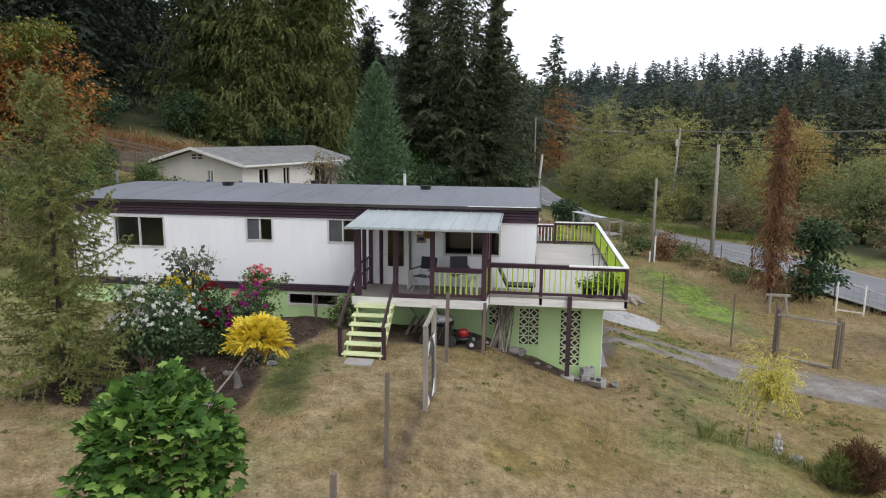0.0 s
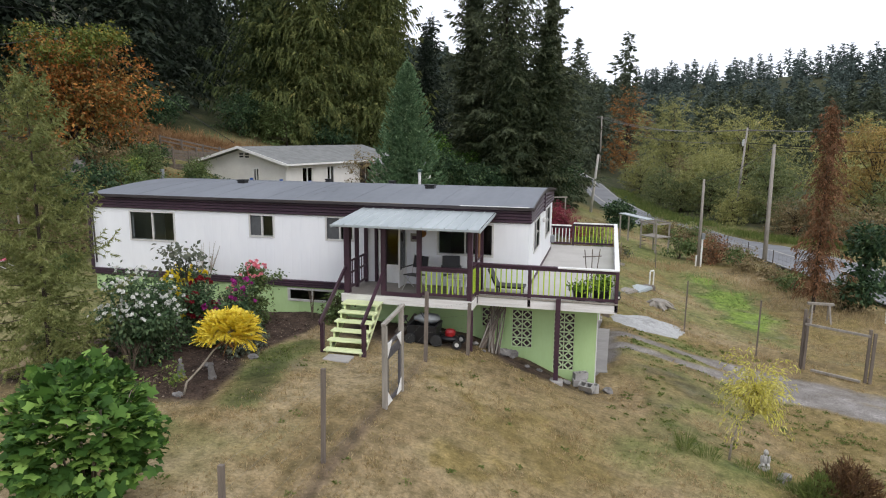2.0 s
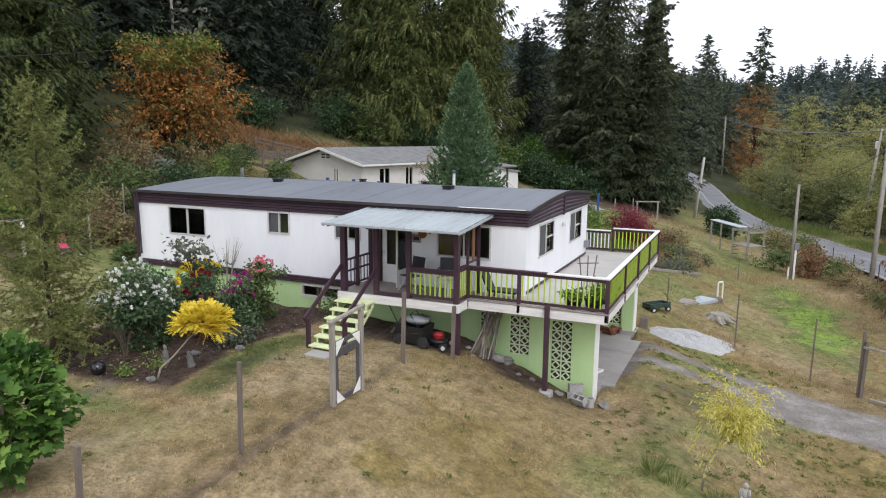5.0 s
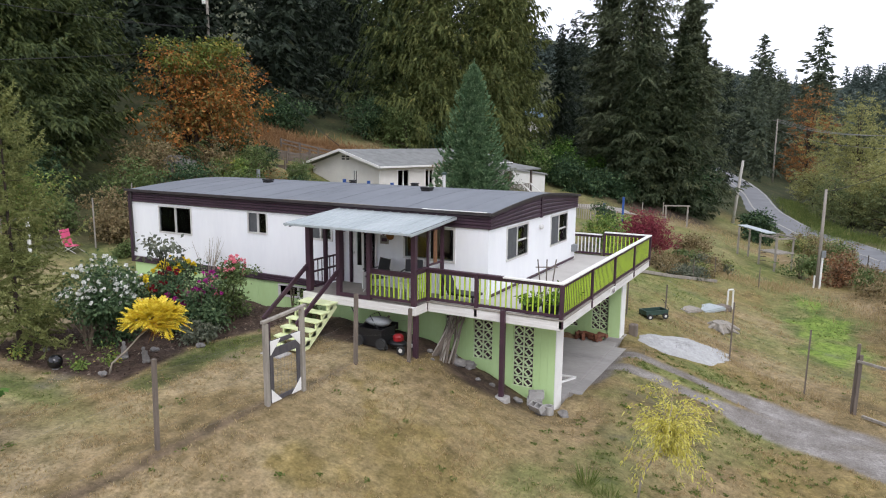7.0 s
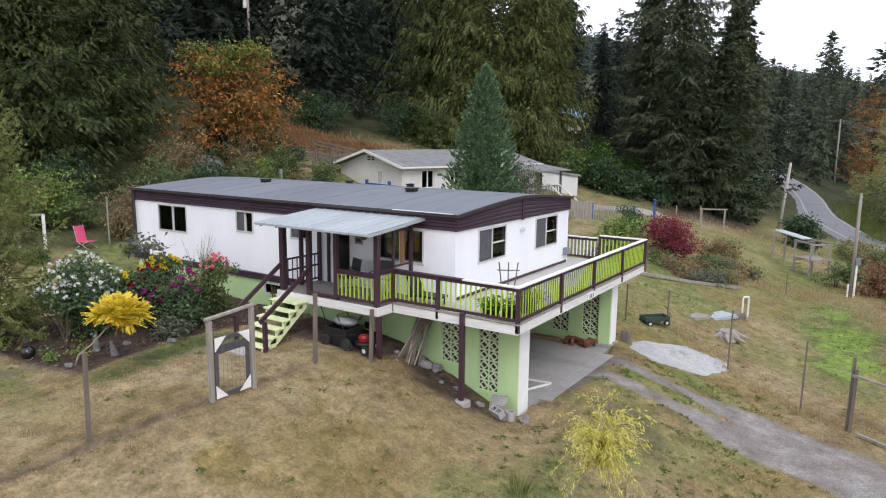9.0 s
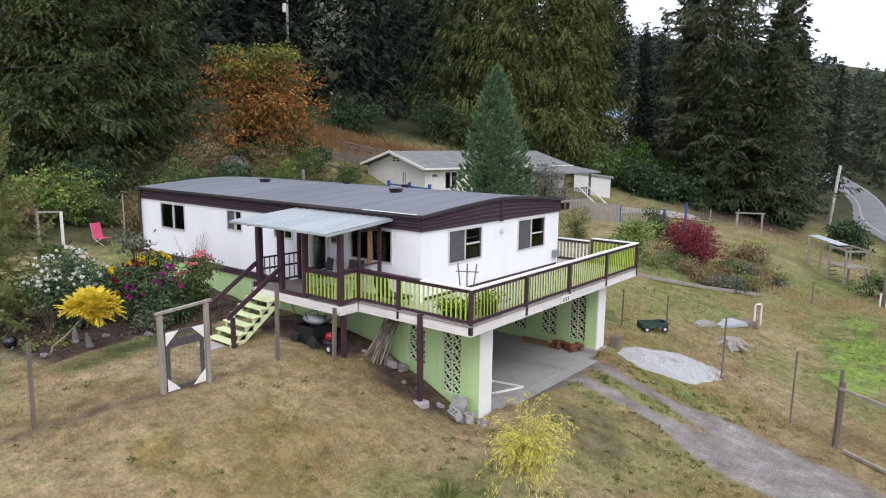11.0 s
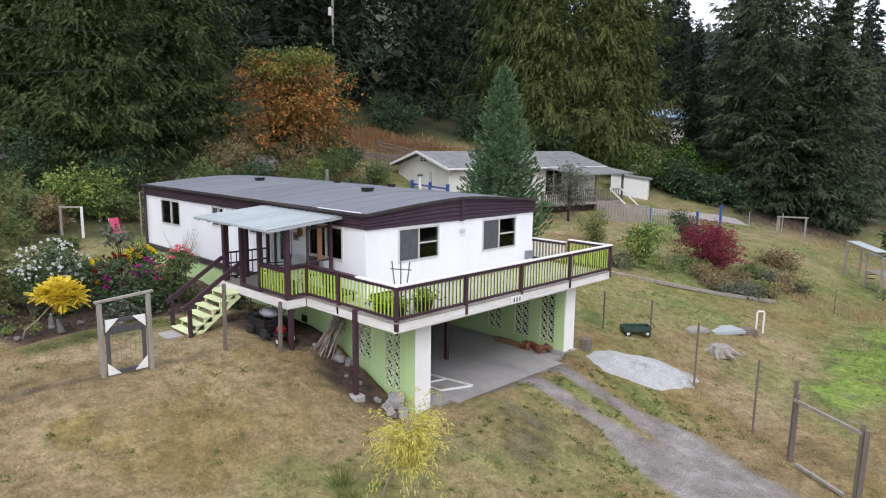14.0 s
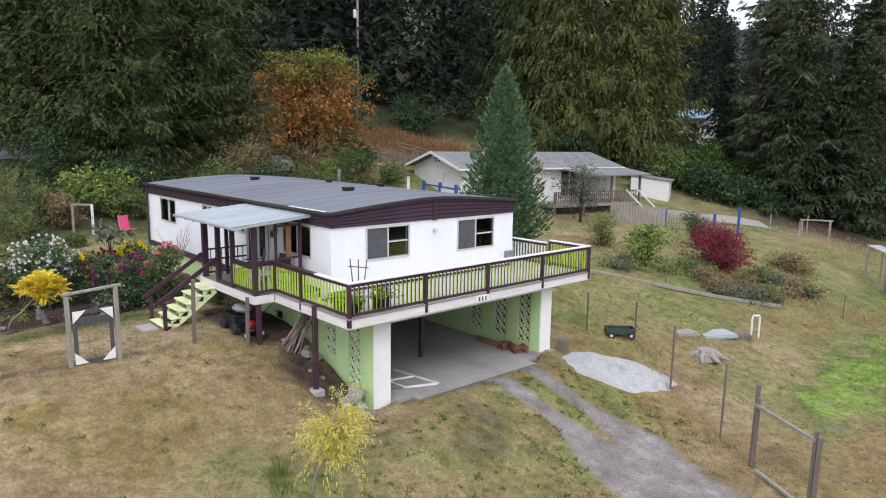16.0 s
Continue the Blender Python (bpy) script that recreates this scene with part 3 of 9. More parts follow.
    t.links.new(c, mul.inputs[6])
    t.links.new(fin.outputs[0], mul.inputs[7])
    _, mid = noise_ramp(3.4, ((0.33, (0.58, 0.6, 0.53)), (0.5, (0.98, 0.98, 0.96)), (0.67, (1.3, 1.27, 1.24))), 6)
    mul2 = t.nodes.new("ShaderNodeMix")
    mul2.data_type, mul2.blend_type = "RGBA", "MULTIPLY"
    mul2.inputs[0].default_value = 1.0
    t.links.new(mul.outputs[2], mul2.inputs[6])
    t.links.new(mid.outputs[0], mul2.inputs[7])
    mul3 = t.nodes.new("ShaderNodeMix")
    mul3.data_type, mul3.blend_type = "RGBA", "MULTIPLY"
    mul3.inputs[0].default_value = 1.0
    t.links.new(gra.outputs[0], mul3.inputs[6])
    t.links.new(peb.outputs[0], mul3.inputs[7])
    t.links.new(over(mul2.outputs[2], mul3.outputs[2], sep.outputs[2]), b.inputs["Base Color"])
    b.inputs["Roughness"].default_value = 0.95
    b.inputs["Specular IOR Level"].default_value = 0.15
    bp = t.nodes.new("ShaderNodeBump")
    bp.inputs["Strength"].default_value, bp.inputs["Distance"].default_value = 0.6, 0.04
    t.links.new(n_f.outputs[0], bp.inputs["Height"])
    t.links.new(bp.outputs[0], b.inputs["Normal"])
    return m


M_GROUND = ground_material()


def build_ground():
    xs = axis_lines(-900, 900, -12.0, 13.0, 0.14)
    ys = axis_lines(-300, 1200, 6.0, 30.0, 0.14)
    xs = np.sort(np.concatenate([xs, [CARPORT[0] + 0.02, CARPORT[1] - 0.02]]))
    ys = np.sort(np.concatenate([ys, [CARPORT[2] + 0.02, CARPORT[3] - 0.02]]))
    X, Y = np.meshgrid(xs, ys, indexing="ij")
    Z = ground(X, Y)
    soil, green, gravel, wild = covers(X, Y)
    Z = Z + 0.06 * soil * fbm(X, Y, 0.4, 3.0) + 0.015 * fbm(X, Y, 0.5, 9.0) - 0.02 * gravel
    inside = (X > CARPORT[0]) & (X < CARPORT[1] - 0.01) & (Y > CARPORT[2]) & (Y < CARPORT[3])
    Z = np.where(inside, SLAB_Z - 0.15, Z)
    front = np.exp(-((X - 2.2) / 0.5) ** 2) * (Y > 19.8) * (Y < 25.6)
    Z = Z - 0.35 * ss((5.3 - np.abs(X - road_x(Y)) / (1 + 0.35 * np.exp(-((Y - 91) / 8) ** 2))) / 1.2) * (Y > -40) * (Y < 207)
    Z = Z * (1 - front) + np.minimum(Z, SLAB_Z - 0.04) * front
    nx, ny = X.shape
    idx = np.arange(nx * ny).reshape(nx, ny)
    f = np.stack([idx[:-1, :-1].ravel(), idx[1:, :-1].ravel(), idx[1:, 1:].ravel(), idx[:-1, 1:].ravel()], 1)
    v = np.stack([X.ravel(), Y.ravel(), Z.ravel()], 1)
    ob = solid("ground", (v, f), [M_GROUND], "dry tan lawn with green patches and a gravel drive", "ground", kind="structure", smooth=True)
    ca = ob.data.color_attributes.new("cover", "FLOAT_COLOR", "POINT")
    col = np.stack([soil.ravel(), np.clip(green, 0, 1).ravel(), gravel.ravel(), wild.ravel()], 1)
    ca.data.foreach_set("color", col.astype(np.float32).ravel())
    return ob


build_ground()

# ---- the mobile home ----
HX0, HX1, HY0, HY1 = -14.4, 0.05, 19.1, 26.5
FLOOR_Z, WALL_TOP = 2.5, 4.6


def cut_wall(b, axis, plane0, plane1, u0, u1, z0, z1, holes, mi=0):
    """A wall slab with openings, one closed piece. axis 'x': it runs along x between two y planes."""
    us = sorted({u0, u1, *[h[0] for h in holes], *[h[1] for h in holes]})
    zs = sorted({z0, z1, *[h[2] for h in holes], *[h[3] for h in holes]})
    nu, nz = len(us) - 1, len(zs) - 1

    def filled(i, k):
        if not (0 <= i < nu and 0 <= k < nz):
            return False
        um, zm = (us[i] + us[i + 1]) / 2, (zs[k] + zs[k + 1]) / 2
        return not any(h[0] < um < h[1] and h[2] < zm < h[3] for h in holes)

    verts, index, faces = [], {}, []

    def vert(i, k, side):
        if (i, k, side) not in index:
            index[(i, k, side)] = len(verts)
            w = plane1 if side else plane0
            verts.append((us[i], w, zs[k]) if axis == "x" else (w, us[i], zs[k]))
        return index[(i, k, side)]

    flip = axis != "x"
    for i in range(nu):
        for k in range(nz):
            if not filled(i, k):
                continue
            c = [(i, k), (i + 1, k), (i + 1, k + 1), (i, k + 1)]
            quads = [[vert(*q, 0) for q in c], [vert(*q, 1) for q in reversed(c)]]
            for e, (di, dk) in enumerate(((0, -1), (1, 0), (0, 1), (-1, 0))):
                if not filled(i + di, k + dk):
                    p, q = c[e], c[(e + 1) % 4]
                    quads.append([vert(*q, 0), vert(*p, 0), vert(*p, 1), vert(*q, 1)])
            faces += [tuple(reversed(q)) if flip else tuple(q) for q in quads]
    return b.add(verts, faces, mi)


home = thing("mobile_home", (-7.2, 22.8, 1.0), "white double-wide mobile home with purple ribbed fascia and grey roof", "house")

S_WINDOWS = [(-12.86, -11.28, 3.44, 4.32, 2), (-8.56, -7.80, 3.74, 4.36, 2), (-6.02, -5.2, 3.74, 4.38, 2), (-2.55, -1.0, 3.48, 4.34, 2)]
E_WINDOWS = [(20.32, 21.84, 3.43, 4.31, 2), (23.9, 25.5, 3.37, 4.3, 2)]
DOOR = (-4.42, -3.62, FLOOR_Z + 0.02, 4.45)
part("wall", cut_wall(Build(), "x", HY0, HY0 + 0.12, HX0, HX1, 2.42, WALL_TOP, [w[:4] for w in S_WINDOWS] + [DOOR]), M_SIDING, home, "white ribbed metal siding")
part("wall", cut_wall(Build(), "y", HX1 - 0.12, HX1, HY0 + 0.12, HY1 - 0.12, 2.42, WALL_TOP, [w[:4] for w in E_WINDOWS]), M_SIDING_E, home, "white smooth end wall")
part("wall", Build().box(HX0, HY1 - 0.12, 2.42, HX1, HY1, WALL_TOP), M_SIDING, home)
part("wall", Build().box(HX0, HY0 + 0.12, 2.42, HX0 + 0.12, HY1 - 0.12, WALL_TOP), M_SIDING_E, home)
part("floor", Build().box(HX0 + 0.12, HY0 + 0.12, 2.3, HX1 - 0.12, HY1 - 0.12, FLOOR_Z), M_SHADED_INSIDE, home)
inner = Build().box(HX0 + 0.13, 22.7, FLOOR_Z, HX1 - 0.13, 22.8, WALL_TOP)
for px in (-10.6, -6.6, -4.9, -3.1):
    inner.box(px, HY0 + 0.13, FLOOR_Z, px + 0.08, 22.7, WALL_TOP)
part("partition", inner, M_SHADED_INSIDE, home)


def ribbed(p0, p1, normal, zb, zt, n, depth, steps=1):
    """A sheet with horizontal ribs from p0 to p1; zb and zt give its foot and head along the run (0 to 1)."""
    b = Build()
    prof = []
    for i in range(n):
        prof += [((i + 0.0) / n, 0), ((i + 0.25) / n, depth), ((i + 0.75) / n, depth)]
    prof += [(1.0, 0), (1.0, -0.03), (0.0, -0.03)]
    m = len(prof)
    verts = []
    for s in range(steps + 1):
        u = s / steps
        for h, d in prof:
            z = zb(u) + (zt(u) - zb(u)) * h
            verts.append((p0[0] + (p1[0] - p0[0]) * u + normal[0] * d, p0[1] + (p1[1] - p0[1]) * u + normal[1] * d, z))
    faces = []
    for s in range(steps):
        for k in range(m):
            a, c = s * m + k, s * m + (k + 1) % m
            faces.append((a, c, c + m, a + m))
    faces.append(tuple(range(m))[::-1])
    faces.append(tuple(steps * m + k for k in range(m)))
    return b.add(verts, faces)


def roof_z(y):
    """The low curved roof."""
    t = (y - 22.85) / 3.8
    return 5.14 - 0.28 * (t * t + 0.02) ** 0.68


part("fascia", ribbed((HX0 - 0.02, HY0 - 0.035), (HX1 + 0.04, HY0 - 0.035), (0, -1), lambda u: 4.43, lambda u: 4.79, 4, 0.03), M_PURPLE_METAL, home, "purple ribbed metal fascia")
part("fascia", ribbed((HX1 + 0.035, HY0 - 0.03), (HX1 + 0.035, HY1 + 0.03), (1, 0), lambda u: 4.42, lambda u: roof_z(HY0 + u * 7.4) - 0.05, 5, 0.03, 16), M_PURPLE_METAL, home)
part("fascia", ribbed((HX0 - 0.035, HY1 + 0.03), (HX0 - 0.035, HY0 - 0.03), (-1, 0), lambda u: 4.42, lambda u: roof_z(HY1 - u * 7.4) - 0.05, 5, 0.03, 16), M_PURPLE_METAL, home)
part("lower_band", ribbed((HX0 - 0.02, HY0 - 0.035), (-4.86, HY0 - 0.035), (0, -1), lambda u: 2.2, lambda u: 2.42, 3, 0.025), M_PURPLE_METAL, home, "purple ribbed band under the siding")
part("lower_band", ribbed((HX0 - 0.035, HY1), (HX0 - 0.035, HY0 - 0.03), (-1, 0), lambda u: 2.2, lambda u: 2.42, 3, 0.025), M_PURPLE_METAL, home)
part("corner_post", Build().box(HX0 - 0.06, HY0 - 0.075, 2.2, HX0 + 0.04, HY0 - 0.002, 4.8), M_PURPLE_METAL, home, bevel=0.008)
part("fascia_joint", Build().box(HX1 + 0.03, 22.78, 4.40, HX1 + 0.085, 22.92, 5.08), M_PURPLE_METAL, home)
# roof sheets, with a standing seam at each joint
ROOF_X0, ROOF_X1 = HX0 - 0.12, HX1 + 0.10
sheets = 16
step_x = (ROOF_X1 - ROOF_X0) / sheets
ys = np.linspace(HY0 - 0.12, HY1 + 0.12, 15)
for i in range(sheets):
    b = Build()
    xa, xb = ROOF_X0 + i * step_x + 0.001, ROOF_X0 + (i + 1) * step_x - 0.001
    wob = 0.003 * math.sin(i * 2.3)
    vs = []
    for y in ys:
        z = float(roof_z(y)) + wob
        vs += [(xa, y, z), (xb, y, z), (xb, y, z - 0.05), (xa, y, z - 0.05)]
    fs = []
    for k in range(len(ys) - 1):
        a = k * 4
        for e in range(4):
            fs.append((a + e, a + (e + 1) % 4, a + 4 + (e + 1) % 4, a + 4 + e))
    fs += [(3, 2, 1, 0), tuple((len(ys) - 1) * 4 + e for e in range(4))]
    part("roof_sheet", b.add(vs, fs), M_ROOF, home)
    if i:
        b = Build()
        for k in range(len(ys) - 1):
            b.beam((xa - 0.006, ys[k], roof_z(ys[k]) + 0.002), (xa - 0.006, ys[k + 1], roof_z(ys[k + 1]) + 0.002), 0.03, 0.008)
        part("roof_seam", b, M_ROOF, home)
part("roof_edge", Build().beam((ROOF_X0 - 0.02, HY0 - 0.135, 4.845), (ROOF_X1 + 0.02, HY0 - 0.135, 4.845), 0.05, 0.085), M_ROOF_TRIM, home, "dark metal drip edge")
b = Build()
for k in range(len(ys) - 1):
    b.beam((ROOF_X1 + 0.01, ys[k], roof_z(ys[k]) - 0.02), (ROOF_X1 + 0.01, ys[k + 1], roof_z(ys[k + 1]) - 0.02), 0.04, 0.08)
part("roof_edge", b, M_ROOF_TRIM, home)
part("flashing_strip", Build().beam((-1.9, HY0 - 0.15, 4.893), (0.05, HY0 - 0.15, 4.893), 0.08, 0.012), M_WHITE, home, "loose pale flashing strip")
part("flashing_strip", Build().beam((-6.9, HY0 - 0.15, 4.893), (-3.6, HY0 - 0.15, 4.893), 0.03, 0.012), M_WOOD_PALE, home)
for vx, vy, s in ((-10.59, 22.2, 0.14), (-3.63, 22.17, 0.15), (-8.2, 24.3, 0.1), (-6.0, 25.3, 0.11)):
    vz = float(roof_z(vy))
    v = part("roof_vent", Build().box(vx - s, vy - s, vz - 0.02, vx + s, vy + s, vz + 0.06), M_BLACK, home, "low black roof vent", bevel=0.01)
    part("vent_cap", Build().box(vx - s * 1.1, vy - s * 1.1, vz + 0.07, vx + s * 1.1, vy + s * 1.1, vz + 0.12).box(vx - s * 0.6, vy - s * 0.6, vz + 0.06, vx + s * 0.6, vy + s * 0.6, vz + 0.07), M_BLACK, v)
stack = part("roof_vent", Build().lathe(-5.1, 26.0, [(0.06, 4.8), (0.06, 5.45)], 10), M_ALU, home, "plain metal flue")
part("vent_cap", Build().lathe(-5.1, 26.0, [(0.11, 5.42), (0.11, 5.48), (0.02, 5.53)], 10), M_CARTGREEN, stack)


def window(parent, axis, plane, out, u0, u1, z0, z1, sash=2, label="aluminium sliding window", screen=False):
    """A sliding window set in a wall: frame, meeting rail, panes. out: +1 or -1, the way the wall faces."""
    def bx(b, ua, za, ub, zb, d0, d1):
        lo, hi = sorted((plane + out * d0, plane + out * d1))
        if axis == "x":
            b.box(ua, lo, za, ub, hi, zb)
        else:
            b.box(lo, ua, za, hi, ub, zb)
        return b
    fr = Build()
    t = 0.055
    for ua, za, ub, zb in ((u0 - t, z0 - t, u1 + t, z0), (u0 - t, z1, u1 + t, z1 + t), (u0 - t, z0, u0, z1), (u1, z0, u1 + t, z1)):
        bx(fr, ua, za, ub, zb, -0.08, 0.025)
    w = part("window", fr, M_ALU, parent, label)
    um = (u0 + u1) / 2
    if sash == 2:
        part("meeting_rail", bx(Build(), um - 0.022, z0 - 0.002, um + 0.022, z1 + 0.002, -0.06, 0.006), M_ALU, w)
        spans = ((u0, um - 0.022, -0.03), (um + 0.022, u1, -0.045))
        if screen:
            part("insect_screen", bx(Build(), u0 + 0.005, z0 + 0.005, um - 0.03, z1 - 0.005, -0.022, -0.016), M_SCREEN, w, "grey insect screen")
    else:
        spans = ((u0, u1, -0.03),)
    for ua, ub, d in spans:
        g = part("pane", bx(Build(), ua, z0, ub, z1, d - 0.004, d), M_GLASS, w)
        g.visible_shadow = False
    return w


for u0, u1, z0, z1, n in S_WINDOWS:
    window(home, "x", HY0, -1, u0, u1, z0, z1, n, screen=-9 < u0 < -5)
for k, (u0, u1, z0, z1, n) in enumerate(E_WINDOWS):
    w = window(home, "y", HX1, 1, u0, u1, z0, z1, n)
    part("insect_screen", Build().box(HX1 - 0.022, u0 + 0.01, z0 + 0.01, HX1 - 0.016, (u0 + u1) / 2 - 0.03, z1 - 0.01), M_SCREEN, w, "grey insect screen")
    part("sash_bar", Build().box(HX1 - 0.05, (u0 + u1) / 2, z0 + 0.42, HX1 - 0.012, u1, z0 + 0.46), M_ALU, w)
    c = Build()
    for q in range(9):
        yy = u0 + 0.03 + q * 0.075
        c.tube([(HX1 - 0.2, yy, z0 - 0.1), (HX1 - 0.2, yy, z1 + 0.05)], [0.035, 0.03], 6)
    part("curtain", c, M_CURTAIN, w, "drawn-back pale curtain")
# glazed front door and its storm door
dr = part("door", Build().box(-4.40, HY0 + 0.02, FLOOR_Z + 0.02, -3.64, HY0 + 0.06, 3.05).box(-4.40, HY0 + 0.02, 3.05, -4.26, HY0 + 0.06, 4.43).box(-3.78, HY0 + 0.02, 3.05, -3.64, HY0 + 0.06, 4.43).box(-4.26, HY0 + 0.02, 4.3, -3.78, HY0 + 0.06, 4.43), M_WHITE, home, "white door with a tall glass pane")
g = part("pane", Build().box(-4.26, HY0 + 0.035, 3.05, -3.78, HY0 + 0.042, 4.3), M_GLASS, dr)
g.visible_shadow = False
part("door_handle", Build().lathe(-4.33, HY0 - 0.03, [(0.02, 3.4), (0.03, 3.43), (0.02, 3.46)], 8), M_ALU, dr)
part("door_jamb", Build().box(-4.5, HY0 - 0.03, FLOOR_Z, -4.42, HY0 + 0.1, 4.5).box(-3.62, HY0 - 0.03, FLOOR_Z, -3.54, HY0 + 0.1, 4.5).box(-4.5, HY0 - 0.03, 4.45, -3.54, HY0 + 0.1, 4.53), M_PURPLE, dr, "purple door jamb")
part("wall_lamp", Build().lathe(0.11, 22.87, [(0.05, 4.03), (0.07, 4.08), (0.07, 4.14), (0.03, 4.18)], 10), M_ALU, home, "small grey outdoor wall lamp")
part("meter_box", Build().box(0.05, 26.1, 2.85, 0.2, 26.4, 3.1), M_GREYPLASTIC, home, bevel=0.01)
part("skirting_board", Build().box(0.05, 19.2, 2.56, 0.075, 26.4, 2.64), M_PURPLE, home, "dark strip at the deck")

# skirting under the raised west part
sx = HX0 + 0.04
while sx < -4.95:
    nx_ = min(sx + 1.22, -4.95)
    zb = gz(sx, HY0) - 0.35
    skirt = cut_wall(Build(), "x", HY0 + 0.01, HY0 + 0.09, sx + 0.004, nx_ - 0.004, zb, 2.215, [(max(sx + 0.004, -7.34), min(nx_ - 0.004, -5.8), 1.78, 2.12)] if nx_ > -7.34 and sx < -5.8 else [])
    part("skirting", skirt, M_GREEN, home, "pale green painted skirting panel")
    sx = nx_
part("skirting", Build().box(HX0 + 0.02, HY0 + 0.1, 0.8, HX0 + 0.1, HY1 - 0.11, 2.2), M_GREEN, home)
part("skirting", Build().box(HX0 + 0.02, HY1 - 0.1, 0.3, HX1 - 3, HY1 - 0.02, 2.3), M_GREEN, home)
window(home, "x", HY0 + 0.01, -1, -7.32, -5.82, 1.8, 2.1, 2, "low basement window")
part("crawl_wall", Build().box(HX0 + 0.1, HY0 + 1.5, 0.9, -5.3, HY0 + 1.6, 2.3), M_SHADED_INSIDE, home)
part("downpipe", Build().tube([(HX0 + 0.16, HY0 - 0.1, 4.8), (HX0 + 0.16, HY0 - 0.1, 4.3), (HX0 + 0.2, HY0 - 0.1, 2.6)], [0.03, 0.03, 0.03], 8), M_ROOF_TRIM, home)

# ---- carport: slab, pierced-block walls, pillars ----
carport = thing("carport", (-1.5, 22.5, SLAB_Z), "open carport under the deck with pale green walls", "carport")
part("slab", Build().box(CARPORT[0] + 0.02, CARPORT[2] + 0.02, SLAB_Z - 0.14, 2.0, CARPORT[3] - 0.05, SLAB_Z), M_CONCRETE, carport, "stained concrete slab")
part("slab", Build().box(2.0, 20.4, SLAB_Z - 0.2, 2.5, 25.2, SLAB_Z - 0.012), M_CONCRETE, carport)
LATTICE = [(-1.25, -0.96, 1.38, 1.94), (-0.37, 0.21, 0.84, 1.94), (0.82, 1.40, 0.27, 1.94)]
WALL_S = (19.12, 19.27)


def boarded(parent, u0, u1, y0, y1, z0, z1, holes, width=0.2):
    """Grooved vertical boards, each its own piece, stopping at the openings."""
    u = u0
    while u < u1 - 0.01:
        v = min(u + width, u1)
        cuts = [h for h in holes if h[0] < (u + v) / 2 < h[1]]
        za = z0
        for h in sorted(cuts, key=lambda q: q[2]):
            if h[2] > za + 0.01:
                part("board", Build().box(u + 0.003, y0, za, v - 0.003, y0 + 0.012, h[2]).box(u, y0 + 0.006, za, v, y1, h[2]), M_GREEN, parent)
            za = h[3]
        if za < z1 - 0.01:
            part("board", Build().box(u + 0.003, y0, za, v - 0.003, y0 + 0.012, z1).box(u, y0 + 0.006, za, v, y1, z1), M_GREEN, parent)
        u = v


wall_s = part("wall", Build().box(-1.36, WALL_S[1] - 0.005, -0.4, -1.34, WALL_S[1], 2.1), M_GREEN, carport, "pale green boarded wall with pierced blocks")
edges = sorted({-1.36, 2.0, *[h[0] for h in LATTICE], *[h[1] for h in LATTICE]})
for ua, ub in zip(edges, edges[1:]):
    n = max(1, round((ub - ua) / 0.2))
    boarded(wall_s, ua, ub, WALL_S[0], WALL_S[1] - 0.006, -0.5, 2.1, LATTICE, (ub - ua) / n)


def pierced_block(name, w, h, d):
    """A breeze block: a square rim with a diamond ring inside, open between; one closed piece."""
    t, bar = 0.013, 0.04
    outer = [(0, 0), (w, 0), (w, h), (0, h)]
    inner = [(t, t), (w - t, t), (w - t, h - t), (t, h - t)]
    touch = [(w / 2, t), (w - t, h / 2), (w / 2, h - t), (t, h / 2)]
    core = [(w / 2, t + bar), (w - t - bar, h / 2), (w / 2, h - t - bar), (t + bar, h / 2)]
    flat = outer + inner + touch + core
    n = len(flat)
    faces, sides = [], []
    for k in range(4):
        m = (k + 1) % 4
        faces += [(k, m, 4 + m, 8 + k, 4 + k), (8 + k, 8 + m, 12 + m, 12 + k)]
        sides += [(k, m), (8 + k, 4 + k), (4 + m, 8 + k), (8 + m, 8 + k), (12 + k, 12 + m)]
    verts = [(x, 0, z) for x, z in flat] + [(x, d, z) for x, z in flat]
    quads = [tuple(f) for f in faces] + [tuple(q + n for q in reversed(f)) for f in faces]
    quads += [(q, p, p + n, q + n) for p, q in sides]
    return mesh_of(name, Build().add(verts, quads), [M_LATTICE])


BLOCK_MESH = {}


def lattice(parent, x0, x1, z0, z1, y0):
    cols, rows = max(1, round((x1 - x0) / 0.29)), max(1, round((z1 - z0) / 0.275))
    w, h = (x1 - x0) / cols, (z1 - z0) / rows
    key = (round(w, 3), round(h, 3))
    if key not in BLOCK_MESH:
        BLOCK_MESH[key] = pierced_block("block", w - 0.004, h - 0.004, 0.055)
    for i in range(cols):
        for k in range(rows):
            ob = new("block", BLOCK_MESH[key])
            ob.parent = parent
            ob.location = Vector((x0 + i * w + 0.002, y0, z0 + k * h + 0.002)) - root_place(parent)


# A dark sheet is added behind the openings in place of the carport's shade.
for h_ in LATTICE:
    part("shade_sheet", Build().box(h_[0], WALL_S[1] - 0.05, h_[2], h_[1], WALL_S[1] - 0.03, h_[3]), M_PURPLE, wall_s, "added dark sheet standing in for shade behind the pierced blocks")
    lattice(wall_s, *h_, WALL_S[0] + 0.02)
wall_n = part("wall", Build().box(-5.1, 25.98, -0.4, -5.0, 26.0, 2.2), M_GREEN, carport)
LATTICE_N = [(-1.33, -0.73, 0.2, 1.85), (-0.12, 0.48, 0.2, 1.85), (0.98, 1.56, 0.2, 1.85)]
edges = sorted({-5.0, 1.6, *[h[0] for h in LATTICE_N], *[h[1] for h in LATTICE_N]})
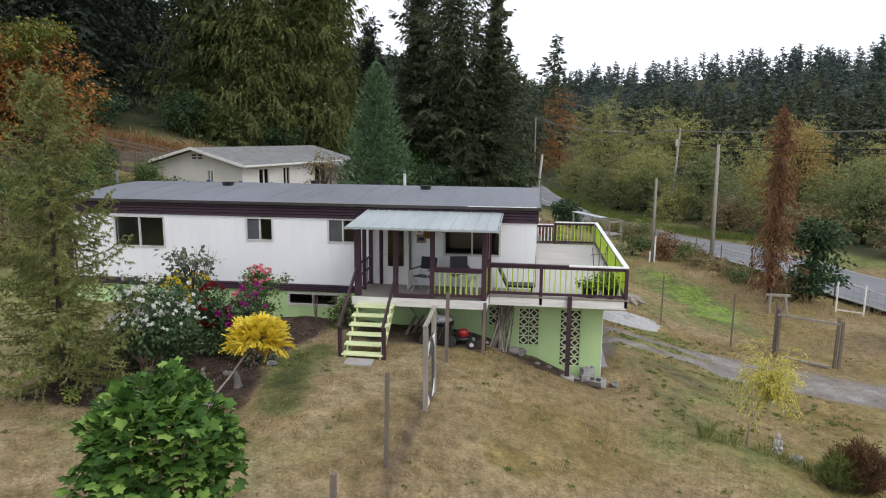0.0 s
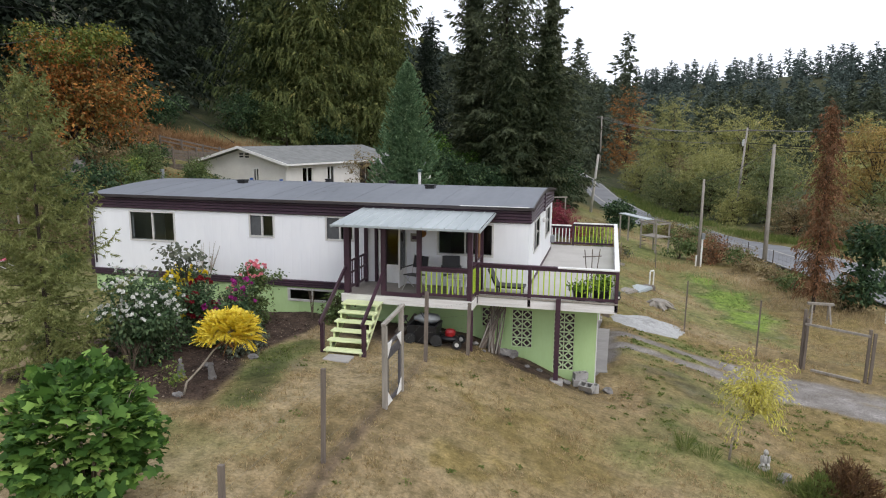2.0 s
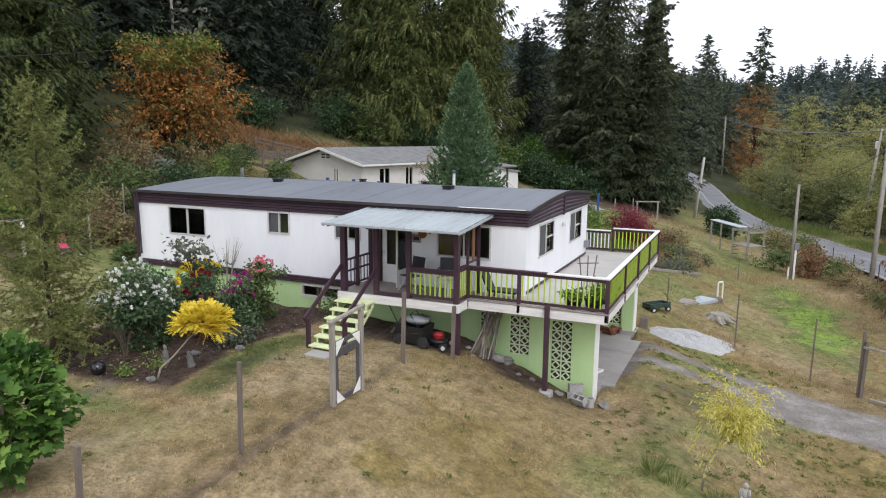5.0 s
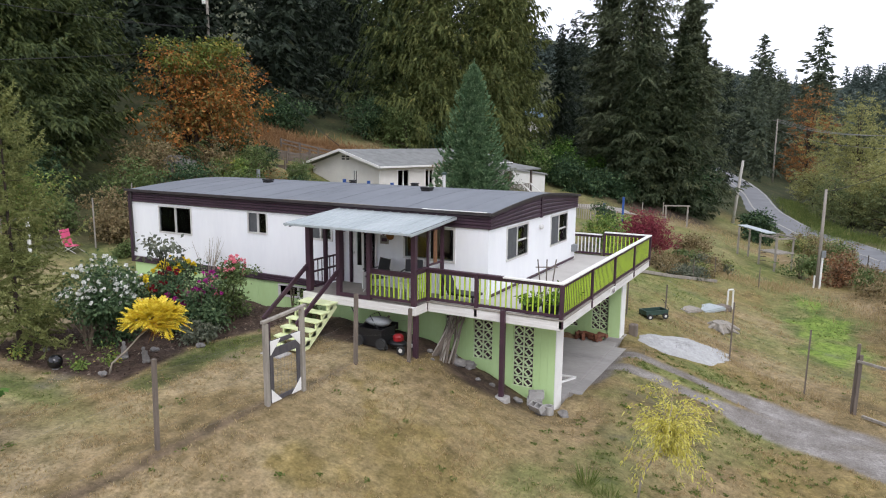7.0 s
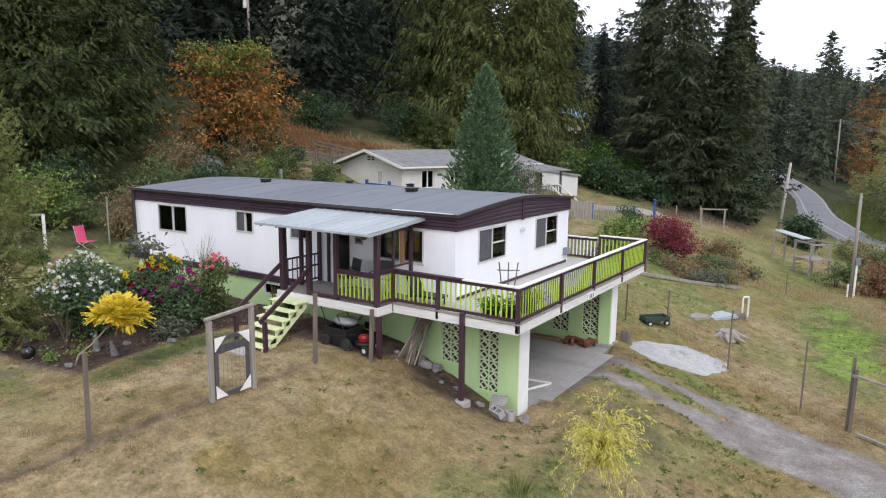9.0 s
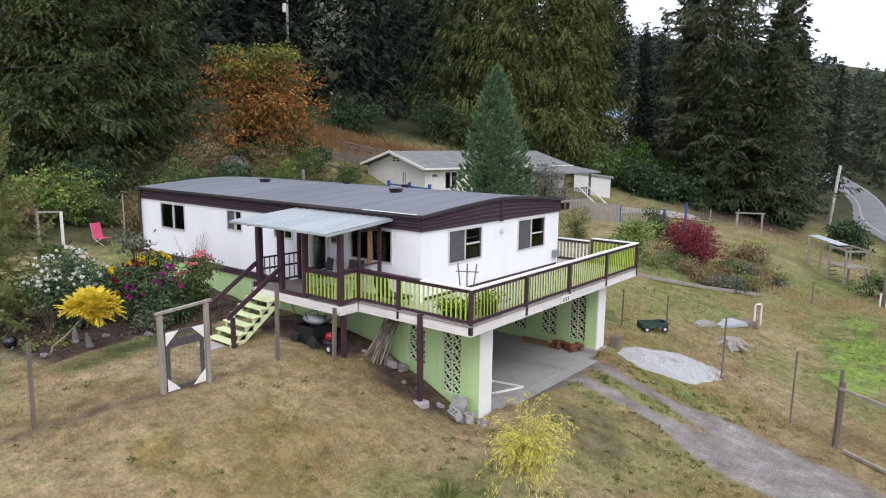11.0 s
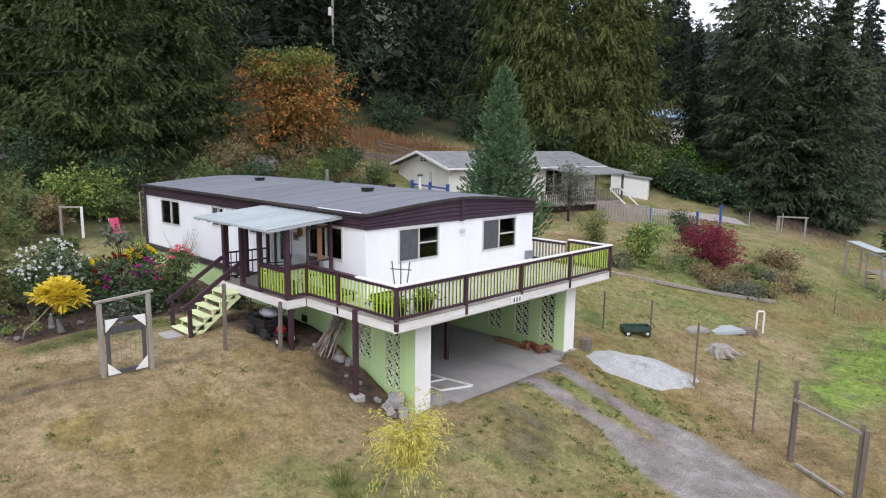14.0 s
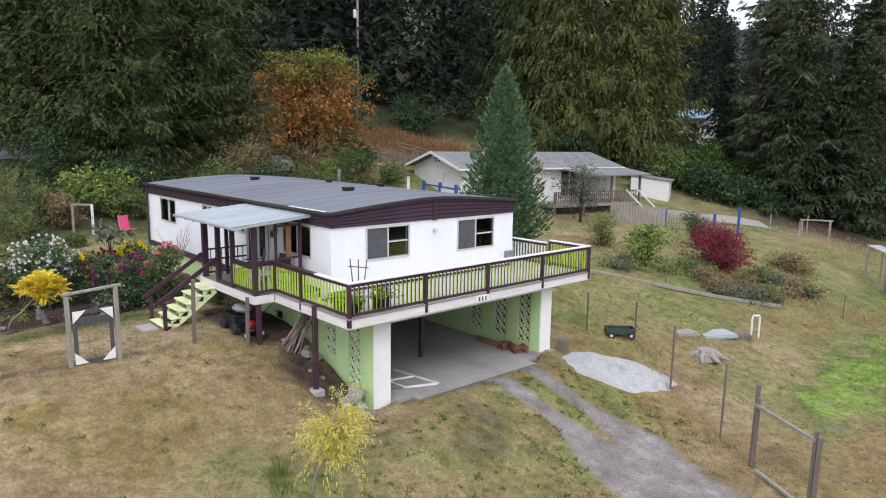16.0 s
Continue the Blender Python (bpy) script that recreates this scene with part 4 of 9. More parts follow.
for ua, ub in zip(edges, edges[1:]):
    n = max(1, round((ub - ua) / 0.3))
    boarded(wall_n, ua, ub, 25.86, 26.0, -0.5, 2.2, LATTICE_N, (ub - ua) / n)
# Same added sheet on the north side, so its openings read as shaded.
for h_ in LATTICE_N:
    part("shade_sheet", Build().box(h_[0], 25.955, h_[2], h_[1], 25.975, h_[3]), M_PURPLE, wall_n, "added dark sheet standing in for shade behind the pierced blocks")
    lattice(wall_n, *h_, 25.875)
part("wall", Build().box(-5.2, 19.2, -0.4, -5.05, 26.0, 2.3), M_SHADED_INSIDE, carport, "back wall with shade in its colour")
part("wall", Build().box(-5.0, HY0 + 0.02, 0.6, -1.36, HY0 + 0.12, 2.3), M_GREEN, carport, "pale green wall behind the porch")
part("pillar", Build().box(1.78, 19.275, -0.35, 1.998, 19.64, 2.12), M_PILLAR, carport, "white painted corner pillar", bevel=0.008)
part("pillar_face", Build().box(2.002, 19.112, -0.35, 2.024, 19.66, 2.12), M_PILLAR, carport, "white painted end face")
part("pillar", Build().box(1.62, 25.8, 0.02, 2.04, 26.32, 2.12), M_PILLAR, carport, "white painted corner pillar", bevel=0.008)
part("pillar_face", Build().box(1.60, 25.782, 0.02, 2.0, 25.798, 2.12), M_GREEN, carport)
part("pillar_foot", Build().box(1.52, 25.72, -0.5, 2.12, 26.42, 0.02), M_CONCRETE, carport, "concrete pillar foot", bevel=0.015)
part("post", Build().box(-0.46, 22.7, SLAB_Z, -0.34, 22.82, 2.15), M_PURPLE, carport, "dark purple steel post", bevel=0.006)
part("beam", Build().box(1.72, 19.2, 2.06, 1.98, 26.2, 2.30), M_WHITE, carport, bevel=0.008)
# Beam and joists darkened to stand in for the shade under the floor.
part("beam", Build().box(-0.5, 19.3, 1.98, -0.3, 25.85, 2.28), M_SHADED_INSIDE, carport)
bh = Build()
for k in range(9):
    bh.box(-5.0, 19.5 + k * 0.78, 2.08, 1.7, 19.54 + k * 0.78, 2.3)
part("joists", bh, M_SHADED_INSIDE, carport)

# ---- deck and porch ----
deck = thing("deck", (0.5, 22.0, 2.3), "raised deck with purple rails and lime pickets", "deck")
DZ = 2.53
DX1, DY0, DY1 = 2.46, 18.06, 27.62
PX0, PX1, PY0 = -4.86, -1.22, 17.44
part("floor", Build().box(HX1 + 0.002, DY0, DZ - 0.1, DX1, DY1, DZ).box(PX1, DY0, DZ - 0.1, HX1, HY0 - 0.002, DZ).box(-2.5, HY1 + 0.05, DZ - 0.1, HX1, DY1, DZ), M_DECK, deck, "pale grey deck floor")
part("floor", Build().box(PX0, PY0, DZ - 0.1, PX1 - 0.003, HY0 - 0.04, DZ - 0.006), M_PORCH_FLOOR, deck, "worn brown-grey porch boards")
for name, args in (("fascia", (PX0 - 0.02, PY0 - 0.045, 2.29, PX1 + 0.03, PY0 - 0.003, 2.52)), ("fascia", (PX1 - 0.003, PY0 - 0.003, 2.29, PX1 + 0.03, DY0 - 0.05, 2.52)), ("fascia", (PX1 + 0.03, DY0 - 0.045, 2.29, DX1 + 0.04, DY0 - 0.003, 2.52)), ("fascia", (DX1 + 0.003, DY0 - 0.003, 2.29, DX1 + 0.04, DY1 + 0.02, 2.52)), ("fascia", (-2.5, DY1 + 0.003, 2.29, DX1, DY1 + 0.04, 2.52))):
    part(name, Build().box(*args), M_FASCIA, deck, "white fascia board with flaking paint", bevel=0.005)
part("deck_edge", Build().box(DX1 - 0.02, DY0 - 0.06, 2.525, DX1 + 0.06, DY1 + 0.05, 2.565), M_WOOD_PALE, deck, bevel=0.004)
part("deck_edge", Build().box(PX1, DY0 - 0.07, 2.533, DX1 - 0.021, DY0 + 0.03, 2.567), M_WOOD_PALE, deck, bevel=0.004)
jb = Build()
for k in range(11):
    jb.box(0.1, DY0 + 0.3 + k * 0.86, 2.28, DX1 - 0.01, DY0 + 0.34 + k * 0.86, 2.425)
part("joists", jb, M_WOOD, deck)
part("joists", Build().box(-4.8, 17.6, 2.28, -1.3, 17.64, 2.42).box(-4.8, 18.3, 2.28, -1.3, 18.34, 2.42), M_WOOD, deck)

RAIL_Z = 3.45
picket_b = Build().box(-0.016, -0.016, 0, 0.016, 0.014, 0.70, 0)
picket_b.box(-0.0165, -0.0195, 0.0, 0.0165, -0.0165, 0.70, 1)
PICKET = mesh_of("picket", picket_b, [M_LIME, M_PURPLE])
LIME_PICKET = mesh_of("picket", Build().box(-0.015, -0.016, 0, 0.015, 0.016, 0.70), [M_LIME])


def railing(p, q, posts, top_mat, out, z=RAIL_Z, base=DZ, top_w=0.13, pick=PICKET, gap=0.135, ends=(True, True), label="purple rail with lime pickets"):
    """A run of railing from p to q: posts at the given fractions, top and bottom rails, pickets. out: outward direction."""
    p, q = Vector((*p, 0)), Vector((*q, 0))
    d = (q - p).normalized()
    o = Vector((*out, 0))
    rail = part("railing", Build().beam(p + Vector((0, 0, z - 0.02)), q + Vector((0, 0, z - 0.02)), top_w, 0.04), top_mat, deck, label, bevel=0.004)
    part("sub_rail", Build().beam(p + Vector((0, 0, z - 0.085)), q + Vector((0, 0, z - 0.085)), 0.04, 0.085), M_PURPLE, rail)
    part("bottom_rail", Build().beam(p + Vector((0, 0, base + 0.1)), q + Vector((0, 0, base + 0.1)), 0.045, 0.075), M_PURPLE, rail)
    L = (q - p).length
    for f in posts:
        c = p + d * (L * f) + o * 0.02
        part("post", Build().box(c.x - 0.045, c.y - 0.045, 2.33, c.x + 0.045, c.y + 0.045, z - 0.04), M_PURPLE, rail, bevel=0.006)
    n = int(L / gap)
    yaw = math.atan2(o.x, -o.y)
    for k in range(n):
        c = p + d * (L * (k + 0.5) / n)
        if any(abs(L * f - (c - p).length) < 0.06 for f in posts):
            continue
        ob = new("picket", pick)
        ob.parent = rail
        ob.location = Vector((c.x, c.y, base + 0.12)) - root_place(rail)
        ob.rotation_euler = (0, 0, yaw + 0.03 * math.sin(k * 5.1))
    return rail


railing((PX1 + 0.02, DY0 + 0.02), (0.95, DY0 + 0.02), [0.0, 0.66], M_PURPLE, (0, -1), pick=LIME_PICKET)
railing((0.952, DY0 + 0.02), (DX1 + 0.06, DY0 + 0.02), [0.97], M_WHITE, (0, -1), pick=LIME_PICKET, label="white-topped rail with lime pickets")
railing((DX1, DY0 + 0.09), (DX1, DY1 + 0.06), [0.0 + 0.245, 0.49, 0.745, 0.995], M_WHITE, (1, 0), label="white-topped rail with lime pickets")
railing((0.84, DY1 - 0.02), (DX1 - 0.07, DY1 - 0.02), [0.0], M_WHITE, (0, 1), label="white-topped rail with lime pickets")
wp = Build().box(-0.018, -0.018, 0, 0.018, 0.014, 0.70, 0)
WHITE_PICKET = mesh_of("picket", wp, [M_WHITE])
railing((-2.4, DY1 - 0.12), (0.76, DY1 - 0.12), [0.03], M_WHITE, (0, 1), z=3.36, pick=WHITE_PICKET, label="lower white rail with white pickets")
railing((-2.70, PY0 + 0.05), (PX1 - 0.02, PY0 + 0.05), [], M_PURPLE, (0, -1), z=3.38, pick=LIME_PICKET)
railing((PX1 - 0.03, PY0 + 0.1), (PX1 - 0.03, DY0 + 0.0), [], M_PURPLE, (1, 0), z=3.47, gap=0.12, pick=LIME_PICKET)
part("kick_rail", Build().box(-3.66, PY0 + 0.0, DZ, -2.72, PY0 + 0.08, DZ + 0.1), M_PURPLE, deck, bevel=0.006)
# porch posts and header
for px, py, w in ((-4.74, PY0 + 0.1, 0.16), (-3.68, PY0 + 0.06, 0.13), (-2.68, PY0 + 0.06, 0.12), (-1.29, PY0 + 0.06, 0.13)):
    part("porch_post", Build().box(px - w / 2, py - w / 2, DZ - 0.24 if px > -1.5 else DZ, px + w / 2, py + w / 2, 4.50), M_PURPLE, deck, "dark purple porch post", bevel=0.006)
part("porch_post", Build().box(-4.79, 18.2, DZ, -4.69, 18.3, 4.58).box(-4.79, 18.95, DZ, -4.69, 19.05, 4.64), M_PURPLE, deck, bevel=0.006)
part("header", Build().box(-4.80, PY0 + 0.01, 4.44, -1.22, PY0 + 0.10, 4.53), M_PURPLE, deck)
# screen panels on the porch's two ends
sc = Build()
for z in (DZ + 0.08, 3.02, 3.35):
    sc.box(-4.76, PY0 + 0.16, z, -4.72, 18.94, z + 0.05)
for k in range(9):
    sc.box(-4.75, PY0 + 0.26 + k * 0.18, 2.6, -4.73, PY0 + 0.285 + k * 0.18, 3.36)
part("screen_frame", sc, M_PURPLE, deck, "purple slatted end panel")
sc = Build().box(-1.28, 18.1, DZ, -1.22, 18.16, 4.5).box(-1.28, 18.85, DZ, -1.2, 18.93, 4.6).box(-1.27, 18.1, 3.47, -1.23, 18.9, 3.52).box(-1.27, 18.1, 4.4, -1.23, 18.9, 4.46)
part("screen_frame", sc, M_PURPLE, deck, "purple glazed end panel")
part("side_board", Build().box(-1.265, 18.45, 3.5, -1.235, 18.6, 4.42), material("bare_cedar", (0.26, 0.13, 0.065), (0.18, 0.09, 0.05), rough=0.7, streak=(4, 4, 0.5)), deck, "bare brown cedar board")

# porch roof of ribbed sheets
proof = thing("porch_roof", (-2.9, 17.9, 4.5), "light grey ribbed metal porch roof with white edge", "roof")
P0, P1 = (16.68, 4.535), (19.06, 4.73)
for i in range(13):
    xa = -4.82 + i * 0.3
    b = Build()
    prof = [(0, 0), (0.012, 0.02), (0.03, 0.02), (0.042, 0), (0.298, 0)]
    vs = []
    for y, z in (P0, P1):
        vs += [(xa + u, y, z + h) for u, h in prof] + [(xa + u, y, z + h - 0.012) for u, h in reversed(prof)]
    m = len(prof) * 2
    fs = [(k, (k + 1) % m, m + (k + 1) % m, m + k) for k in range(m)] + [tuple(range(m))[::-1], tuple(range(m, 2 * m))]
    part("roof_panel", b.add(vs, fs), M_PORCH_ROOF, proof)
part("edge_board", Build().box(-4.86, 16.64, 4.475, -0.88, 16.675, 4.535), M_PORCH_ROOF, proof, "white front edge", bevel=0.004)
for xx in (-4.86, -0.915):
    part("edge_board", Build().beam((xx + 0.018, 16.68, 4.48), (xx + 0.018, 19.06, 4.68), 0.03, 0.07), M_PORCH_ROOF, proof, bevel=0.004)
rb = Build()
for k in range(7):
    xx = -4.7 + k * 0.6
    rb.beam((xx, 16.7, 4.475), (xx, 19.05, 4.67), 0.04, 0.08)
part("rafters", rb, M_PURPLE, proof)

# steps
stairs = thing("porch_steps", (-4.2, 16.5, 1.3), "pale yellow-green wooden steps with purple handrails", "stairs")
n_step = 6
for k in range(n_step):
    z = 1.44 + k * 0.185
    y = 15.75 + k * 0.245
    d = 0.27 if k < n_step - 1 else PY0 - 0.05 - y
    part("tread", Build().box(-4.72, y, z - 0.045, -3.66, y + d, z), M_LEMON, stairs, bevel=0.006)
for xx in (-4.66, -3.76):
    b = Build()
    for k in range(n_step):
        z, y = 1.44 + k * 0.185, 15.75 + k * 0.245
        b.box(xx, y + 0.04, z - 0.185, xx + 0.045, y + 0.27, z - 0.046)
    b.beam((xx + 0.0225, 15.9, 1.22), (xx + 0.0225, 17.38, 2.28), 0.045, 0.2)
    part("stringer", b, M_LEMON, stairs)
for xx in (-4.76, -3.64):
    part("newel_post", Build().box(xx - 0.05, 15.78, 1.1, xx + 0.05, 15.88, 2.12), M_PURPLE, stairs, "purple newel post", bevel=0.006)
    part("handrail", Build().beam((xx, 15.66, 2.13), (xx, 17.44, 3.25), 0.05, 0.13), M_PURPLE, stairs, "broad purple handrail", bevel=0.006)
solid("stepping_slab", Build().box(-4.55, 15.25, 1.2, -3.85, 15.72, gz(-4.2, 15.5) + 0.03), M_CONCRETE, "concrete pad at the foot of the steps", "paving", bevel=0.02, at=(-4.2, 15.5, 1.3))

# deck posts down to the bank
solid_post = thing("deck_post", (1.0, 18.08, 0.05), "tall dark purple post on a concrete foot", "post", "deck posts")
part("shaft", Build().box(0.94, 17.93, 0.36, 1.06, 18.05, 2.62), M_PURPLE, solid_post, bevel=0.006)
part("foot", Build().box(0.83, 17.82, 0.0, 1.19, 18.16, 0.38), M_CONCRETE, solid_post, "rough concrete foot", bevel=0.03)
dp2 = thing("deck_post", (-1.27, 17.5, 1.0), "dark purple post under the porch corner", "post", "deck posts")
part("shaft", Build().box(-1.33, 17.5, 0.85, -1.21, 17.62, 2.3), M_PURPLE, dp2, bevel=0.006)
# number plate on the deck edge, plain bars only
plate = thing("house_sign", (2.52, 22.6, 2.4), "small white sign board with dark bars", "sign")
part("board", Build().box(2.503, 22.3, 2.30, 2.53, 22.85, 2.50), M_WHITE, plate, bevel=0.004)
for k in range(3):
    part("bar", Build().box(2.531, 22.42 + k * 0.13, 2.34, 2.536, 22.47 + k * 0.13, 2.46), M_PURPLE, plate)

# ---- plants ----
def sprays(o, d, s, l, w):
    """Rhombic leaves: from o along d (length l), half as wide as w to either side along s."""
    l, w = l[:, None], w[:, None]
    sag = np.zeros_like(o)
    sag[:, 2] = -0.12 * l[:, 0]
    v = np.stack([o, o + d * l * 0.45 + s * w * 0.5, o + d * l + sag, o + d * l * 0.45 - s * w * 0.5], 1).reshape(-1, 3)
    f = np.arange(len(v)).reshape(-1, 4)
    return v, f


def needles(o, d, s, l, w):
    """Slim three-cornered sprays for conifers."""
    l, w = l[:, None], w[:, None]
    tip = o + d * l
    tip[:, 2] -= 0.15 * l[:, 0]
    v = np.stack([o + s * w * 0.5, o - s * w * 0.5, tip], 1).reshape(-1, 3)
    return v, np.arange(len(v)).reshape(-1, 3)


def join(*parts_):
    vs, fs, n = [], [], 0
    for v, f in parts_:
        vs.append(v)
        fs.append(f + n)
        n += len(v)
    return np.concatenate(vs), np.concatenate(fs)


def unit(a):
    return a / np.maximum(np.linalg.norm(a, axis=1, keepdims=True), 1e-9)


def conifer_crown(rng, h, r, boughs=150, twigs=18, each=8, bare=0.03, ragged=0.35, power=0.65, rise=0.12, droop=0.35, tip=0.2, fan=0.36, angle=0.95, hang=0.25, spray=0.35, wide=0.45, tilt=0.7, inner=0.45, lobes=0.3):
    """Crown of a conifer: boughs round the trunk, side twigs along each bough, flat sprays along each twig.
    hang lets the twigs droop in curtains, tip turns the ends of the boughs up."""
    u = np.clip(bare + (1 - bare) * (np.arange(boughs) + rng.random(boughs)) / boughs, 0, 0.992)
    a = np.arange(boughs) * 2.39996 + rng.normal(size=boughs) * 0.45
    L = r * (1 - u) ** power * (1 - ragged + 2 * ragged * rng.random(boughs) ** 1.3) + 0.012 * h * (1 - u) + 0.006 * h
    L = L * np.clip((u - bare) / 0.05 + 0.7, 0, 1)
    L = L * (1 + lobes * np.sin(2 * a + 23 * u) * np.sin(3 * a - 31 * u))
    ri = rise + 0.55 * u ** 2 + rng.normal(size=boughs) * 0.07
    dr = droop * (0.6 + 0.8 * rng.random(boughs))
    num = np.maximum(5, twigs * (0.3 + 0.7 * L / L.max())).astype(int)
    k = np.repeat(np.arange(boughs), num)
    n = len(k)
    S = 0.16 + 0.84 * rng.random(n) ** 0.85
    LL, sg = L[k], np.where(rng.random(n) < 0.5, -1.0, 1.0)
    out = np.stack([np.cos(a[k]), np.sin(a[k]), np.zeros(n)], 1)
    side = np.stack([-np.sin(a[k]), np.cos(a[k]), np.zeros(n)], 1) * sg[:, None]
    foot = out * (LL * S)[:, None]
    foot[:, 2] = u[k] * h + LL * (ri[k] * S - dr[k] * S ** 2 + tip * S ** 4)
    size = fan * LL * (1.03 - S) ** 0.6 * np.clip(S / 0.3, 0.4, 1) * (0.65 + 0.7 * rng.random(n)) + 0.4 * spray
    an = angle * (1.1 - 0.6 * S) + rng.normal(size=n) * 0.2
    d2 = out * np.cos(an)[:, None] + side * np.sin(an)[:, None]
    d2[:, 2] = np.cos(an) * (ri[k] - 2 * dr[k] * S + 4 * tip * S ** 3) - 0.2 * hang + rng.normal(size=n) * 0.08
    q = np.repeat(np.arange(n), each)
    m = len(q)
    v = (np.tile(np.arange(each), n) + rng.random(m)) / each
    o = foot[q] + d2[q] * (size[q] * v)[:, None] + rng.normal(size=(m, 3)) * spray * 0.06
    o[:, 2] -= hang * size[q] * v ** 1.7
    cross = np.stack([-d2[q, 1], d2[q, 0], np.zeros(m)], 1)
    d = d2[q] + cross * (rng.normal(size=m) * 0.5)[:, None]
    d[:, 2] -= 1.7 * hang * v
    d = unit(d)
    sd = unit(np.cross(d, rng.normal(size=(m, 3)) * tilt + np.array([0, 0, 1.0])))
    l = spray * (0.6 + 0.75 * rng.random(m)) * (1.05 - 0.35 * v) * np.clip(0.5 + 0.6 * LL[q] / r, 0.45, 1)
    outer = needles(o, d, sd, l, l * (wide + 0.15 * rng.random(m)))
    # close inner twigs round the trunk
    w = rng.integers(boughs, size=int(m * inner))
    c = len(w)
    t = (0.04 + 0.5 * rng.random(c)) * L[w]
    b = a[w] + rng.normal(size=c) * 0.8
    o = np.stack([t * np.cos(b), t * np.sin(b), u[w] * h + rng.normal(size=c) * 0.02 * h], 1)
    d = unit(rng.normal(size=(c, 3)) * 0.8 + np.stack([np.cos(b), np.sin(b), np.full(c, -0.7)], 1))
    sd = unit(np.cross(d, rng.normal(size=(c, 3))))
    l = spray * (0.7 + 0.7 * rng.random(c)) * np.clip(0.4 + L[w] / r, 0.4, 1.1)
    return join(outer, needles(o, d, sd, l, l * (wide + 0.1)))


def brush_crown(rng, h, r, boughs=125):
    """Crown of a young larch: separate upturned boughs with short side shoots, each ringed with needles like a bottle brush."""
    axes = []
    for i in range(boughs):
        u = 0.05 + 0.94 * (i + rng.random()) / boughs
        a = i * 2.39996 + rng.normal() * 0.4
        L = (r * (1 - u) ** 0.62 + 0.12) * (0.6 + 0.65 * rng.random())
        out, side = np.array([math.cos(a), math.sin(a), 0]), np.array([-math.sin(a), math.cos(a), 0])
        z, lift, dr = u * h, 0.1 + 0.3 * u, 0.3 * (1 - u) + 0.1

        def at(t):
            return out * L * t + np.array([0, 0, z + L * (lift * t - dr * t * t + 0.42 * t ** 4)])
        axes.append(([at(t) for t in np.linspace(0.05, 1, 9)], 1.0))
        for t in np.arange(0.14, 0.97, 0.085 if u < 0.75 else 0.18):
            p, sg, ls = at(t), (1 if rng.random() < 0.5 else -1), L * (0.16 + 0.34 * rng.random()) * (1.15 - t) + 0.06
            d = out * 0.55 + side * sg * 0.8
            axes.append(([p + d * ls * w + np.array([0, 0, ls * (-0.75 * w + 0.3 * w ** 3)]) for w in np.linspace(0, 1, 4)], 0.8))
    axes.append(([np.array([0, 0, h * t]) for t in np.linspace(0.86, 1.06, 8)], 1.0))
    o, d, l = [], [], []
    for pts, k in axes:
        pts = np.array(pts)
        length = np.linalg.norm(pts[1:] - pts[:-1], axis=1).sum()
        n = max(8, int(length * 125))
        f = rng.random(n) * (len(pts) - 1)
        i = np.minimum(f.astype(int), len(pts) - 2)
        tan = unit(pts[i + 1] - pts[i])
        o.append(pts[i] + (pts[i + 1] - pts[i]) * (f - i)[:, None])
        d.append(unit(tan * 0.7 + unit(rng.normal(size=(n, 3)))))
        l.append(0.085 * k * (0.7 + 0.6 * rng.random(n)))
    o, d, l = np.concatenate(o), np.concatenate(d), np.concatenate(l)
    return needles(o, d, unit(np.cross(d, rng.normal(size=d.shape))), l, l * 0.36)


def trunk_build(h, r, lean=(0, 0), n=8, base=0.3):
    pts = [(lean[0] * u * u, lean[1] * u * u, -base + (h + base) * u) for u in (0, 0.03, 0.25, 0.5, 0.75, 0.97)]
    return Build().tube(pts, [r * 1.5, r, r * 0.8, r * 0.55, r * 0.3, r * 0.06], n)


def conifer(name, x, y, h, r, mat, label, seed, z=None, category="tree", group="", **kw):
    rng = np.random.default_rng(seed)
    z = gz(x, y) if z is None else z
    t = thing(name, (x, y, z), label, category, group)
    part("trunk", trunk_build(h, max(0.05, h * 0.0105)), M_BARK, t, smooth=True, local=True)
    part("crown", conifer_crown(rng, h, r, **kw), mat, t, local=True)
    return t


